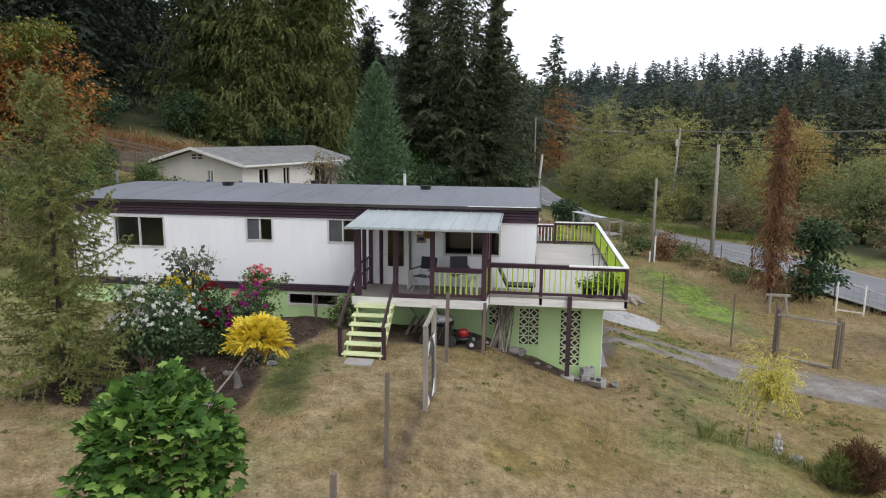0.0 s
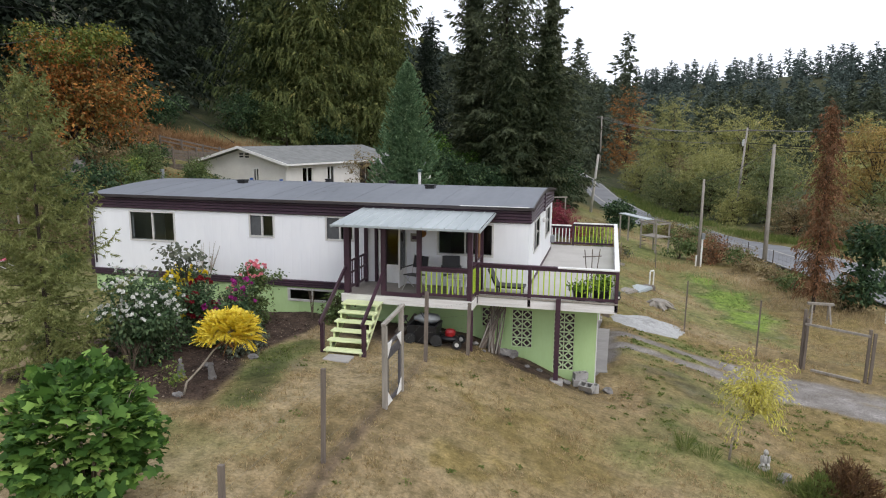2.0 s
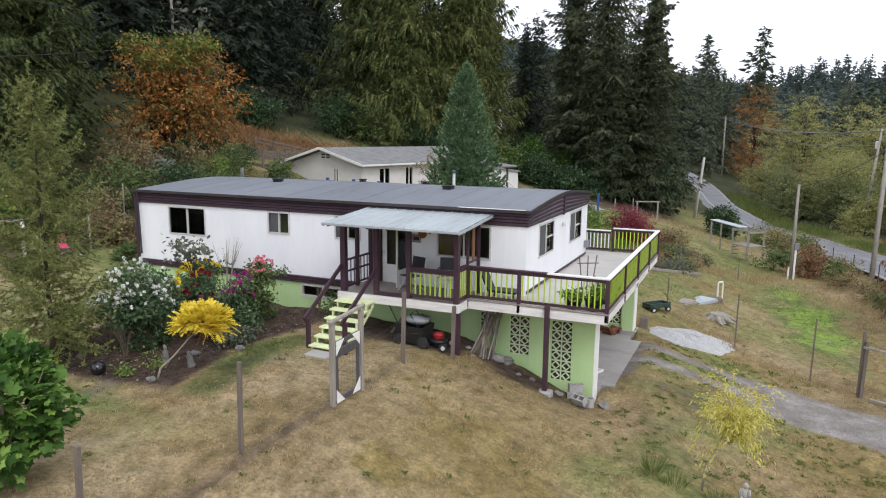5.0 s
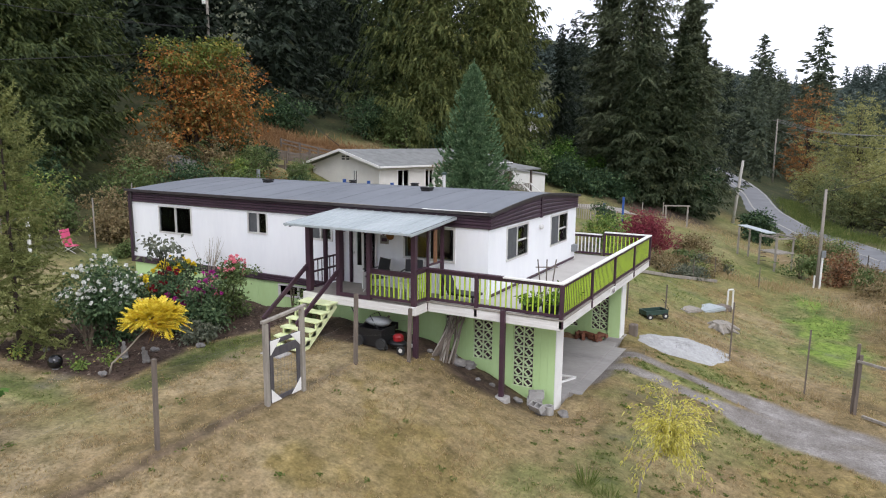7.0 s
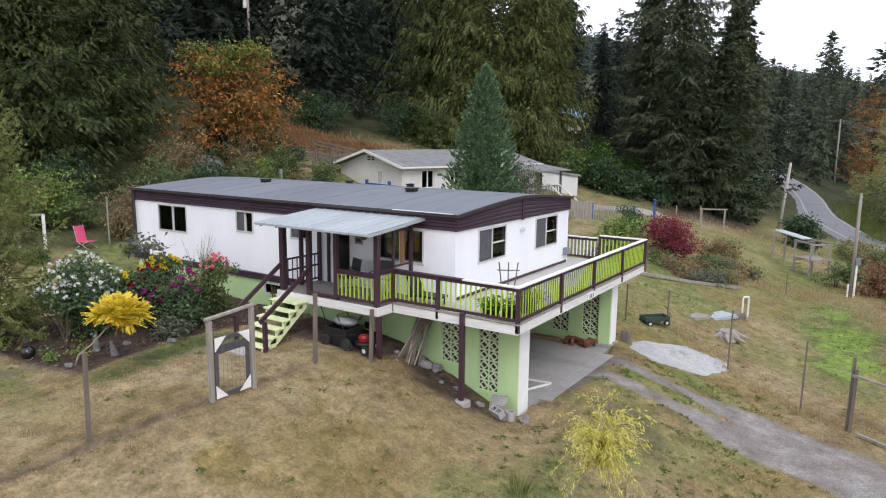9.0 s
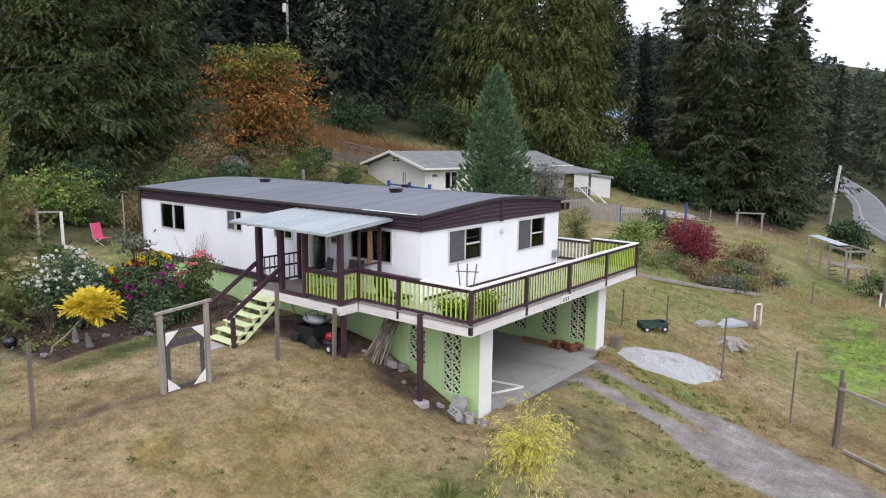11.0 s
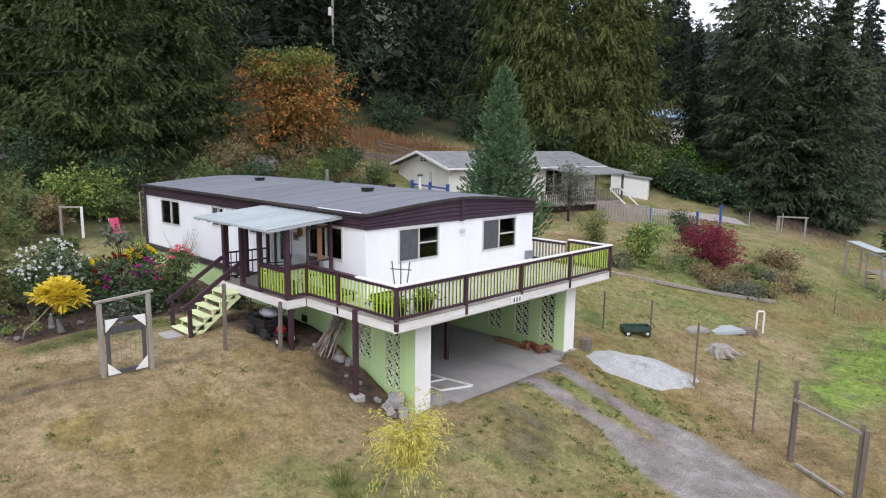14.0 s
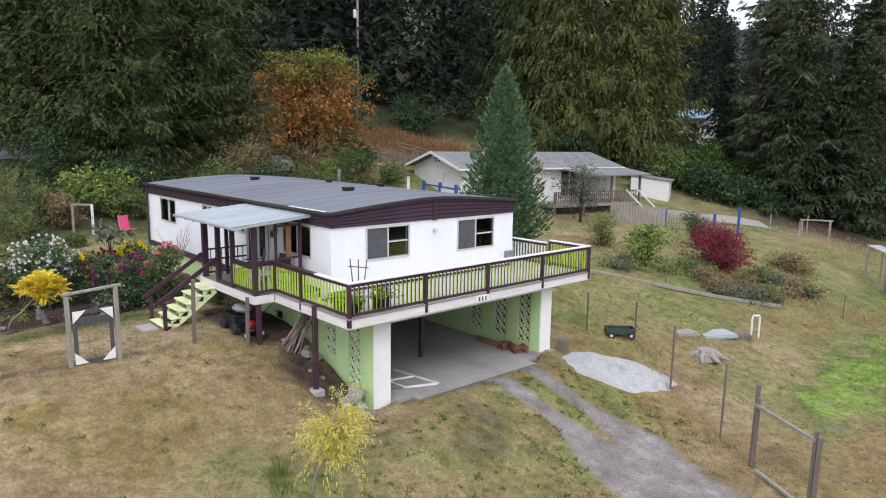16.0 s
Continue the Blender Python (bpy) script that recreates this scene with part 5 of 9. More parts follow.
def leaf_cloud(rng, lumps, n, size, up=0.4, shell=0.55, aspect=0.6, clump=14, tri=False):
    """Leaves in small bunches, in and round a few uneven lumps (x, y, z, rx, ry, rz)."""
    lumps = np.asarray(lumps, float)
    vol = np.prod(lumps[:, 3:], axis=1) ** (2 / 3)
    m = max(1, n // clump)
    k = rng.choice(len(lumps), m, p=vol / vol.sum())
    d = unit(rng.normal(size=(m, 3)))
    rad = shell + (1 - shell) * rng.random(m) ** 0.7
    rad = np.where(rng.random(m) < 0.14, rad * (1 + 0.32 * rng.random(m)), rad)
    wave = 1 + 0.22 * np.sin(d[:, 0] * 5 + k * 2.1) * np.sin(d[:, 1] * 6 + k) + 0.18 * np.sin(d[:, 2] * 7 + k * 1.3 + d[:, 0] * 4)
    c = lumps[k, :3] + d * lumps[k, 3:] * (rad * wave)[:, None]
    q = np.repeat(np.arange(m), clump)
    n = len(q)
    off = rng.normal(size=(n, 3)) * np.array([1.0, 1.0, 0.45]) * size * (0.6 + 1.0 * rng.random(m))[q][:, None]
    o = c[q] + off
    nd = unit(rng.normal(size=(n, 3)) * 0.7 + d[q] * 0.7 + unit(off) * 0.5 + np.array([0, 0, -0.2]))
    sd = unit(np.cross(nd, rng.normal(size=(n, 3)) * 0.5 + d[q] * 0.5 + np.array([0, 0, up + 0.3])))
    l = size * (0.55 + 0.8 * rng.random(n))
    return (needles if tri else sprays)(o, nd, sd, l, l * aspect)


def crown_lumps(rng, r, z0, z1, n=9, squeeze=1.0):
    """Random lumps that fill a rounded crown of radius r between z0 and z1."""
    out = []
    for i in range(n):
        a, q = rng.random() * 2 * np.pi, rng.random() ** 0.6
        zz = z0 + (z1 - z0) * (0.15 + 0.75 * rng.random())
        w = math.sqrt(max(0.1, 1 - ((zz - z0) / (z1 - z0) * 1.7 - 0.75) ** 2))
        s = r * (0.32 + 0.22 * rng.random())
        out.append((q * r * 0.68 * w * math.cos(a), q * r * 0.68 * w * math.sin(a) * squeeze, zz, s, s, s * 0.8))
    return out


def broadleaf(name, x, y, h, r, mat, label, seed, leaves=6000, size=0.3, clear=0.25, trunk=0.12, bark=None, z=None, category="tree", lumps=10, limbs=True, group="", shell=0.5, stems=1, tri=False):
    rng = np.random.default_rng(seed)
    z = gz(x, y) if z is None else z
    t = thing(name, (x, y, z), label, category, group)
    lm = crown_lumps(rng, r, h * clear, h, lumps)
    b = Build()
    for q in range(stems):
        ox, oy = (0, 0) if stems == 1 else ((rng.random() - 0.5) * r * 0.4, (rng.random() - 0.5) * r * 0.4)
        b.tube([(ox, oy, -0.2), (ox * 1.1, oy * 1.1, h * 0.3), (ox * 1.6 + 0.06 * h * (rng.random() - 0.5), oy * 1.6, h * 0.6), (ox * 2, oy * 2, h * 0.85)], [trunk * 1.25, trunk, trunk * 0.6, trunk * 0.15], 7)
    part("trunk", b, bark or M_BARK, t, smooth=True, local=True)
    if limbs:
        b = Build()
        for cx, cy, cz, s, _, _ in lm:
            z0 = min(h * 0.5, cz * 0.6)
            b.tube([(0, 0, z0), (cx * 0.4, cy * 0.4, z0 + (cz - z0) * 0.55), (cx, cy, cz)], [trunk * 0.5, trunk * 0.3, trunk * 0.08], 5)
        tagged(part("branchwork", b, bark or M_BARK, t, smooth=True, local=True), kind="stuff")
    part("crown", leaf_cloud(rng, lm, leaves, size, shell=shell, tri=tri, aspect=0.75 if tri else 0.6), mat, t, local=True)
    return t


def bush(name, x, y, r, h, mat, label, seed, leaves=3000, size=0.1, z=None, category="shrub", group="", shell=0.45, lumps=7, twigs=True, extra=None):
    rng = np.random.default_rng(seed)
    z = gz(x, y) if z is None else z
    t = thing(name, (x, y, z), label, category, group)
    lm = crown_lumps(rng, r, -0.02 * h, h, lumps)
    if twigs:
        b = Build()
        for i in range(10):
            a, q = rng.random() * 6.28, rng.random() * 0.75
            b.tube([(0.08 * math.cos(a), 0.08 * math.sin(a), -0.1), (r * q * 0.5 * math.cos(a), r * q * 0.5 * math.sin(a), h * 0.45), (r * q * math.cos(a), r * q * math.sin(a), h * (0.75 + 0.2 * rng.random()))], [0.022, 0.014, 0.004], 5)
        tagged(part("branchwork", b, M_TWIG, t, local=True), kind="stuff")
    part("foliage", leaf_cloud(rng, lm, leaves, size, shell=shell), mat, t, local=True)
    return t, lm, rng


def blooms(t, name, rng, lm, n, r, mat):
    """Many-petalled flower heads over a bush, as one part."""
    lm = np.asarray(lm)
    vs = []
    for i in range(n):
        k = rng.integers(len(lm))
        d = rng.normal(size=3)
        d[2] = abs(d[2]) + 0.25
        d /= np.linalg.norm(d)
        c = lm[k, :3] + d * lm[k, 3:] * (1.22 + 0.2 * rng.random())
        m = 16
        pd = unit(rng.normal(size=(m, 3)) + d * 0.7)
        ps = unit(np.cross(pd, rng.normal(size=(m, 3))))
        rr = np.full(m, r * (0.7 + 0.5 * rng.random()))
        vs.append(sprays(np.repeat(c[None], m, 0), pd, ps, rr, rr * 0.9))
    tagged(part(name, join(*vs), mat, t, local=True), kind="stuff")


# -- big conifers and the forest --
conifer("blue_spruce", -8.34, 34.93, 9.5, 2.4, M_SPRUCE, "dense blue-green spruce tree behind the home", 3, z=0.9, boughs=1200, twigs=9, each=10, spray=0.16, rise=0.5, droop=0.1, tip=0.25, hang=0.0, ragged=0.1, power=0.82, fan=0.16, wide=0.62, bare=0.0, tilt=1.0, inner=0.6, lobes=0.07)
for i, (x, y, h, r) in enumerate(((-5.2, 80, 25.5, 4.1), (-9.8, 77.5, 33, 7.2), (-4.6, 86, 18, 2.8), (-14.2, 81, 30, 4.2), (-5.0, 75.6, 17, 4.6), (-8.6, 73.0, 15, 4.6))):
    conifer("fir_tree", x, y, h, r, M_FIR if i < 4 else M_SHADEFIR, "tall dark fir tree with drooping boughs", 20 + i, group="tall firs", boughs=190 if i in (0, 1, 3) else 130, twigs=28, each=18, spray=0.36, rise=0.1, droop=0.45, tip=0.25, hang=0.4, bare=0.0, ragged=0.45, power=0.5 if i == 1 else 0.68, fan=0.3, wide=0.36)
for i, (x, y, h, r) in enumerate(((-21.6, 66, 27, 5.2), (-26.5, 63, 28, 5.2), (-22.3, 72, 29, 4.6), (-32, 64, 27, 5.2), (-25.5, 75, 31, 5.4))):
    conifer("cedar_tree", x, y, h, r, M_SHADECEDAR if i > 2 else M_CEDAR, "tall red cedar with hanging yellow-green fronds", 40 + i, group="cedars", boughs=165, twigs=28, each=16, spray=0.36, rise=0.05, droop=0.55, tip=0.42, hang=1.0, bare=0.0, ragged=0.42, power=0.5, fan=0.24, wide=0.32, angle=0.8)
for i, (x, y, h, r) in enumerate(((-29, 22.5, 16, 5.0), (-33.5, 28.5, 18, 4.8), (-36, 19.5, 18, 5.2), (-40, 33, 20, 5))):
    conifer("cedar_tree", x, y, h, r, M_SHADECEDAR, "broad dark cedar tree with low boughs", 60 + i, group="cedars", boughs=170, twigs=32 if i < 2 else 22, each=17 if i < 2 else 12, spray=0.26 if i < 2 else 0.36, rise=0.1, droop=0.45, tip=0.35, hang=0.6, bare=0.0, ragged=0.42, power=0.5, fan=0.27, wide=0.42)


def woods(name, label, places, mat, seed, base_kw, kinds=5, girth=0.14):
    """A stand of far trees, one object: a few grown shapes, turned and scaled."""
    rng = np.random.default_rng(seed)
    shapes = [conifer_crown(np.random.default_rng(seed * 31 + k), 1.0, girth * (1 + 0.16 * k), **base_kw) for k in range(kinds)]
    vs, fs, n = [], [], 0
    for x, y, h in places:
        v, f = shapes[rng.integers(kinds)]
        a = rng.random() * 6.28
        c, s = math.cos(a), math.sin(a)
        wv = (0.85 + 0.4 * rng.random()) * h
        vs.append(np.stack([(v[:, 0] * c - v[:, 1] * s) * wv + x, (v[:, 0] * s + v[:, 1] * c) * wv + y, v[:, 2] * h + gz(x, y)], 1))
        fs.append(f + n)
        n += len(v)
    return solid(name, (np.concatenate(vs), np.concatenate(fs)), [mat], label, "woods", kind="stuff")


rng = np.random.default_rng(5)
pl = []
while len(pl) < 92:
    x, y = -95 + 100 * rng.random(), 30 + 110 * rng.random()
    deep = y > 84 and x < -7
    if -0.95 * x + 0.25 * min(y, 70) < 50 + 8 * rng.random() and not deep:
        continue
    if deep and abs(x + 17.7 + 0.46 * (y - 70)) < 3.2 and y < 104:
        continue
    pl.append((x, y, (12 + 7 * rng.random()) if deep and x > -34 else 19 + 12 * rng.random()))
pl += [(-10, 112, 25), (-14.5, 128, 27), (-7.8, 102, 20), (-12.5, 98, 21), (-19, 120, 24), (-40, 116, 19), (-36, 113, 18), (-46, 122, 20), (-5.5, 118, 18)]
woods("forest", "dark fir forest on the hillside", pl, M_SHADEFOREST, 7, dict(boughs=90, twigs=8, each=8, spray=0.022, rise=0.1, droop=0.4, tip=0.2, hang=0.45, ragged=0.42, bare=0.02, wide=0.55, power=0.6, inner=0.35))
pl = [(-60 + 62 * rng.random(), 185 + 120 * rng.random(), 13 + 9 * rng.random()) for _ in range(60)]
pl += [(-14 + 24 * rng.random(), 235 + 50 * rng.random(), 15 + 10 * rng.random()) for _ in range(16)]
pl += [(-34 + 34 * rng.random(), 150 + 40 * rng.random(), 15 + 8 * rng.random()) for _ in range(26) ]
pl += [(6.2, 262, 38), (-12, 268, 33), (-9, 262, 27), (-27, 205, 26)]
woods("forest", "distant fir woods along the road", pl, M_HAZEFIR, 8, dict(boughs=54, twigs=6, each=4, spray=0.05, droop=0.35, hang=0.3, ragged=0.4, power=0.8, wide=0.55, inner=0.4), girth=0.17)
pl = []
for _ in range(190):
    a, r = radians(52 + 37 * rng.random()), 165 + 130 * rng.random()
    pl.append((r * math.cos(a) + 14, r * math.sin(a), 9 + 8 * rng.random()))
woods("forest", "fir woods on the valley side", pl, M_HAZEFIR, 9, dict(boughs=40, twigs=6, each=4, spray=0.07, droop=0.3, hang=0.3, ragged=0.4, power=0.75, wide=0.6, inner=0.5), girth=0.18)
pl = []
for _ in range(1000):
    a, r = radians(50 + 66 * rng.random()), 340 + 380 * rng.random()
    pl.append((r * math.cos(a), r * math.sin(a), 13 + 10 * rng.random()))
# The ridge's haze is only its leaf colour.
woods("forest", "hazy wooded ridge far off", pl, M_HAZERIDGE, 10, dict(boughs=22, twigs=5, each=2, spray=0.105, droop=0.3, ragged=0.3, power=0.8, wide=0.7, inner=0.4), girth=0.22)

# -- deciduous trees --
maple = broadleaf("maple_tree", -30.2, 36.2, 7.7, 4.9, M_ORANGE, "autumn maple with orange and olive leaves", 11, leaves=12500, size=0.23, clear=0.06, trunk=0.15, lumps=30, stems=7, shell=0.4)
part("upper_crown", leaf_cloud(np.random.default_rng(12), [(1.6 * math.cos(k * 1.1), 2.0 * math.sin(k * 1.1), 6.9 + 0.7 * math.sin(k * 2.3), 1.4, 1.4, 0.8) for k in range(7)], 3200, 0.22, shell=0.4), M_MAPLETOP, maple, "yellow-green top leaves", local=True)
for i, (x, y, h, r, m, lb) in enumerate(((13.5, 140, 19, 8.5, M_OLIVE, "rounded olive-green alder"), (23, 118, 15, 8.5, M_OLIVE, "rounded olive-green alder"), (17.5, 112, 9, 5.5, M_OLIVE, "olive alder"), (33, 100, 13, 8, M_OLIVE, "rounded olive-green alder"),
                                        (5.6, 172, 22, 6.2, M_RUST, "rust-coloured autumn tree"), (43, 90, 10, 7, M_OLIVE, "scrubby olive tree"), (30, 66, 7, 5.5, M_ALDER, "roadside willow clump"), (38, 60, 7.5, 6, M_ALDER, "roadside willow clump"), (27.5, 75, 12.5, 5.2, M_GOLDBROWN, "golden-brown autumn tree"), (15.5, 98, 5, 4.5, M_ALDER, "roadside thicket"), (34, 47, 7, 5.5, M_DARKSHRUB, "dark leafy roadside bush"), (21, 90, 7.5, 5.5, M_ALDER, "leafy roadside thicket"), (30, 84, 8, 6, M_OLIVE, "scrubby olive tree"), (14, 119, 6.5, 5, M_BRAMBLE, "dry brown thicket"), (40, 74, 8.5, 6.5, M_OLIVE, "scrubby olive tree"), (23, 62, 3.2, 3.6, M_BRAMBLE, "dry brown roadside scrub"), (28.5, 52, 3.5, 4, M_BRAMBLE, "dry brown roadside scrub"), (21, 77, 3.5, 3.6, M_BRAMBLE, "dry roadside scrub"), (17, 89, 4, 3.8, M_OLIVE, "olive roadside scrub"), (12.0, 101, 4.2, 3.6, M_ALDER, "green roadside scrub"), (10, 113, 5.5, 4.2, M_ALDER, "green roadside scrub"), (16, 102, 8, 6, M_OLIVE, "olive alder"), (7.5, 130, 6, 4.5, M_OLIVE, "olive roadside scrub"), (28, 72, 6, 4.5, M_ALDER, "green roadside scrub"), (33, 60, 4, 4, M_BRAMBLE, "dry brown roadside scrub"))):
    broadleaf("roadside_tree", x, y, h, r, m, lb + " across the road", 70 + i, leaves=int(2000 * r), size=0.1 + 0.02 * r, clear=0.0, trunk=0.2, lumps=28, shell=0.5, tri=True, group="trees across the road")
for i, (x, y, h, r, m) in enumerate(((-38, 44, 7, 4.5, M_SHRUB), (-37, 53, 3.0, 3, M_DARKSHRUB), (-18, 66.5, 3.5, 3, M_SHRUB), (-3.2, 77.5, 5, 3.0, M_DARKSHRUB), (3.1, 70.8, 2.4, 1.8, M_DARKSHRUB))):
    broadleaf("thicket", x, y, h, r, m, "leafy undergrowth at the forest edge", 170 + i, leaves=4400, size=0.24, clear=0.0, trunk=0.1, lumps=14, group="undergrowth")
conifer("rusty_tree", 12.0, 35.6, 9.8, 1.0, M_DYING, "narrow rusty-brown dying conifer by the fence", 15, boughs=170, twigs=14, each=14, spray=0.11, droop=0.5, tip=0.1, ragged=0.5, bare=0.1, hang=0.9, power=0.33, fan=0.36, wide=0.3)
broadleaf("young_tree", 14.6, 37.2, 4.2, 1.5, M_DARKSHRUB, "dark green leafy young tree by the fence", 16, leaves=2600, size=0.26, clear=0.08, trunk=0.07)
larch = thing("larch_tree", (-9.6, 12.2, gz(-9.6, 12.2)), "young yellow-green conifer with upturned bottlebrush boughs", "tree")
part("trunk", trunk_build(6.6, 0.07), M_BARK, larch, smooth=True, local=True)
part("crown", brush_crown(np.random.default_rng(17), 6.6, 1.75), M_LARCH, larch, local=True)
rng = np.random.default_rng(171)
b = Build()
for k in range(40):
    u, a = 0.08 + 0.88 * k / 40, k * 2.4 + rng.random()
    L = 1.75 * (1 - u) ** 0.55 * (0.6 + 0.6 * rng.random())
    z = u * 6.6
    b.tube([(0, 0, z), (0.5 * L * math.cos(a), 0.5 * L * math.sin(a), z - 0.02 * L), (L * math.cos(a), L * math.sin(a), z + 0.1 * L)], [0.012, 0.008, 0.003], 4)
tagged(part("branchwork", b, M_BARK, larch, local=True), kind="stuff")

# -- garden by the steps --
def palmate(rng, centres, outward, size):
    """Five-lobed maple leaves, each a fan of faces round its stalk end, drooping from it."""
    lobes = [(-2.5, 0.5), (-2.0, 0.68), (-1.45, 0.58), (-1.0, 0.92), (-0.5, 0.72), (0.0, 1.08), (0.5, 0.72), (1.0, 0.92), (1.45, 0.58), (2.0, 0.68), (2.5, 0.5)]
    n = len(centres)
    d = unit(outward + rng.normal(size=(n, 3)) * 0.45 + np.array([0, 0, -0.25]))
    s_ = unit(np.cross(d, rng.normal(size=(n, 3)) * 0.3 + np.array([0, 0, 1.0])))
    up = np.cross(s_, d)
    l = size * (0.55 + 0.75 * rng.random(n))
    rows = [centres]
    for a, q in lobes:
        rows.append(centres + (d * math.cos(a) + s_ * math.sin(a)) * (l * q)[:, None] - up * (l * 0.18 * q * q * (1 + 0.5 * abs(math.sin(a))))[:, None] * np.sign(up[:, 2:3] + 1e-6))
    v = np.stack(rows, 1).reshape(-1, 3)
    m = len(lobes) + 1
    f = np.concatenate([np.stack([np.arange(n) * m, np.arange(n) * m + k, np.arange(n) * m + k + 1], 1) for k in range(1, m - 1)])
    return v, f


rng = np.random.default_rng(18)
sapling = thing("maple_sapling", (-4.95, 7.95, gz(-4.95, 7.95)), "young maple with large bright green leaves", "tree")
b = Build()
for k in range(9):
    a, e = k * 0.75, 0.35 + 0.5 * rng.random()
    b.tube([(0.05 * math.cos(a), 0.05 * math.sin(a), -0.1), (0.5 * e * math.cos(a), 0.5 * e * math.sin(a), 0.9), (e * math.cos(a), e * math.sin(a), 1.75)], [0.025, 0.017, 0.006], 6)
tagged(part("branchwork", b, M_PALEBARK, sapling, smooth=True, local=True), kind="stuff")
d = unit(rng.normal(size=(2500, 3)) + np.array([0, 0, 0.25]))
wave = 1 + 0.2 * np.sin(d[:, 0] * 6 + 1) * np.sin(d[:, 1] * 5) + 0.13 * np.sin(d[:, 2] * 9 + d[:, 0] * 5)
c = np.array([0, 0, 1.15]) + d * np.array([1.02, 1.02, 1.0]) * (wave * (0.6 + 0.4 * rng.random(2500) ** 0.6))[:, None]
part("crown", palmate(rng, c, d, 0.118), M_MAPLEGREEN, sapling, local=True)


def plumes(rng, tufts, per, length, size, leaflets=9):
    """Feathered leaves in tufts: each leaf an arching rib with paired leaflets. tufts: places with the way they face."""
    o, d, s, l = [], [], [], []
    for (px, py, pz), (fx, fy, fz) in tufts:
        for i in range(per):
            out = np.array([fx, fy, fz]) + rng.normal(size=3) * 0.6
            out /= np.linalg.norm(out)
            side = np.cross(out, [0.0, 0.0, 1.0])
            side /= max(1e-6, np.linalg.norm(side))
            up = np.cross(side, out)
            L = length * (0.65 + 0.6 * rng.random())
            sag = 0.08 + 0.25 * rng.random()
            for k in range(leaflets):
                u = (k + 1) / leaflets
                p = np.array([px, py, pz]) + out * L * u + np.array([0, 0, -sag * L * u * u])
                for sg in (-1, 1):
                    dd = out * 0.6 + side * sg * 0.8 - up * 0.15
                    dd /= np.linalg.norm(dd)
                    across = np.cross(dd, up + side * 0.25 * sg)
                    o.append(p)
                    d.append(dd)
                    s.append(across / np.linalg.norm(across))
                    l.append(size * (1.15 - 0.8 * abs(u - 0.4)) * (0.8 + 0.4 * rng.random()))
    l = np.array(l)
    return sprays(np.array(o), np.array(d), np.array(s), l, l * 0.34)


rng = np.random.default_rng(77)
sumac = thing("sumac", (-6.45, 12.38, gz(-6.45, 12.38)), "golden-yellow sumac on a bent bare stem", "shrub")
part("stem", Build().tube([(0, 0, -0.1), (0.05, 0.1, 0.25), (0.22, 0.35, 0.5), (0.42, 0.6, 0.85), (0.6, 0.8, 1.05)], [0.03, 0.025, 0.022, 0.02, 0.016], 7), M_PALEBARK, sumac, smooth=True, local=True)
forks, tufts = Build(), []
for k in range(44):
    a, e = k * 2.4 + rng.normal() * 0.2, 0.05 + 1.6 * ((k + 0.5) / 44) ** 0.8
    q = 0.62 + 0.25 * rng.random()
    way = np.array([math.sin(e) * math.cos(a), math.sin(e) * math.sin(a), math.cos(e)])
    foot = np.array([0.66, 0.84, 1.12]) + way * np.array([0.55, 0.55, 0.46]) * q * (0.75 + 0.35 * rng.random())
    forks.tube([(0.6, 0.8, 1.05), tuple(np.array([0.63, 0.82, 1.1]) + (foot - np.array([0.63, 0.82, 1.1])) * 0.5 + np.array([0, 0, -0.04])), tuple(foot)], [0.012, 0.009, 0.005], 5)
    tufts.append((foot, way * np.array([1, 1, 0.6]) + np.array([0, 0, 0.5])))
tagged(part("branchwork", forks, M_PALEBARK, sumac, local=True), kind="stuff")
part("foliage", plumes(rng, tufts, 9, 0.31, 0.115), M_YELLOW, sumac, local=True)
part("turning_leaves", plumes(rng, [((0.66, 0.84, 1.1), (math.cos(a), math.sin(a), -0.1)) for a in (0.3, 1.6, 2.9, 4.2, 5.4)], 3, 0.3, 0.1), M_RUST, sumac, "orange-red lower leaves", local=True)

# flower bed
for kind_, x, y, r_, h_, seed, nl, nb, br, petals, lb in (
        ("white_dahlia", -8.35, 13.8, 1.15, 2.0, 31, 6500, 170, 0.058, M_WHITEFLOWER, "tall bush covered in white blooms"),
        ("white_dahlia", -9.1, 14.5, 0.85, 2.05, 32, 4200, 90, 0.058, M_WHITEFLOWER, "bush with white blooms"),
        ("yellow_dahlia", -9.3, 16.8, 0.75, 1.75, 33, 3000, 34, 0.10, M_YELLOWFLOWER, "bush with large yellow blooms"),
        ("yellow_dahlia", -8.5, 15.0, 0.4, 1.75, 34, 1000, 14, 0.09, M_YELLOWFLOWER, "small bush with yellow blooms"),
        ("red_dahlia", -7.95, 15.4, 0.6, 1.7, 35, 3000, 26, 0.095, M_REDFLOWER, "bush with dark red blooms"),
        ("purple_dahlia", -7.35, 15.85, 0.9, 1.65, 36, 6000, 24, 0.1, M_PURPLEFLOWER, "leafy bush with magenta blooms"),
        ("rose_bush", -7.5, 17.2, 0.8, 1.9, 37, 3600, 50, 0.075, M_PINKFLOWER, "tall rose bush with pink blooms")):
    t, lm, rg = bush(kind_, x, y, r_, h_, M_SHRUB if kind_ == "rose_bush" else M_DAHLIALEAF, lb, seed, leaves=nl, size=0.095, lumps=12)
    blooms(t, "blossom", rg, [q for q in lm if q[2] > 0.42 * h_], nb, br, petals)
bush("low_shrub", -6.55, 15.1, 0.5, 0.55, M_GREYSHRUB, "low blue-green shrub at the bed's edge", 38, leaves=1400, size=0.09)
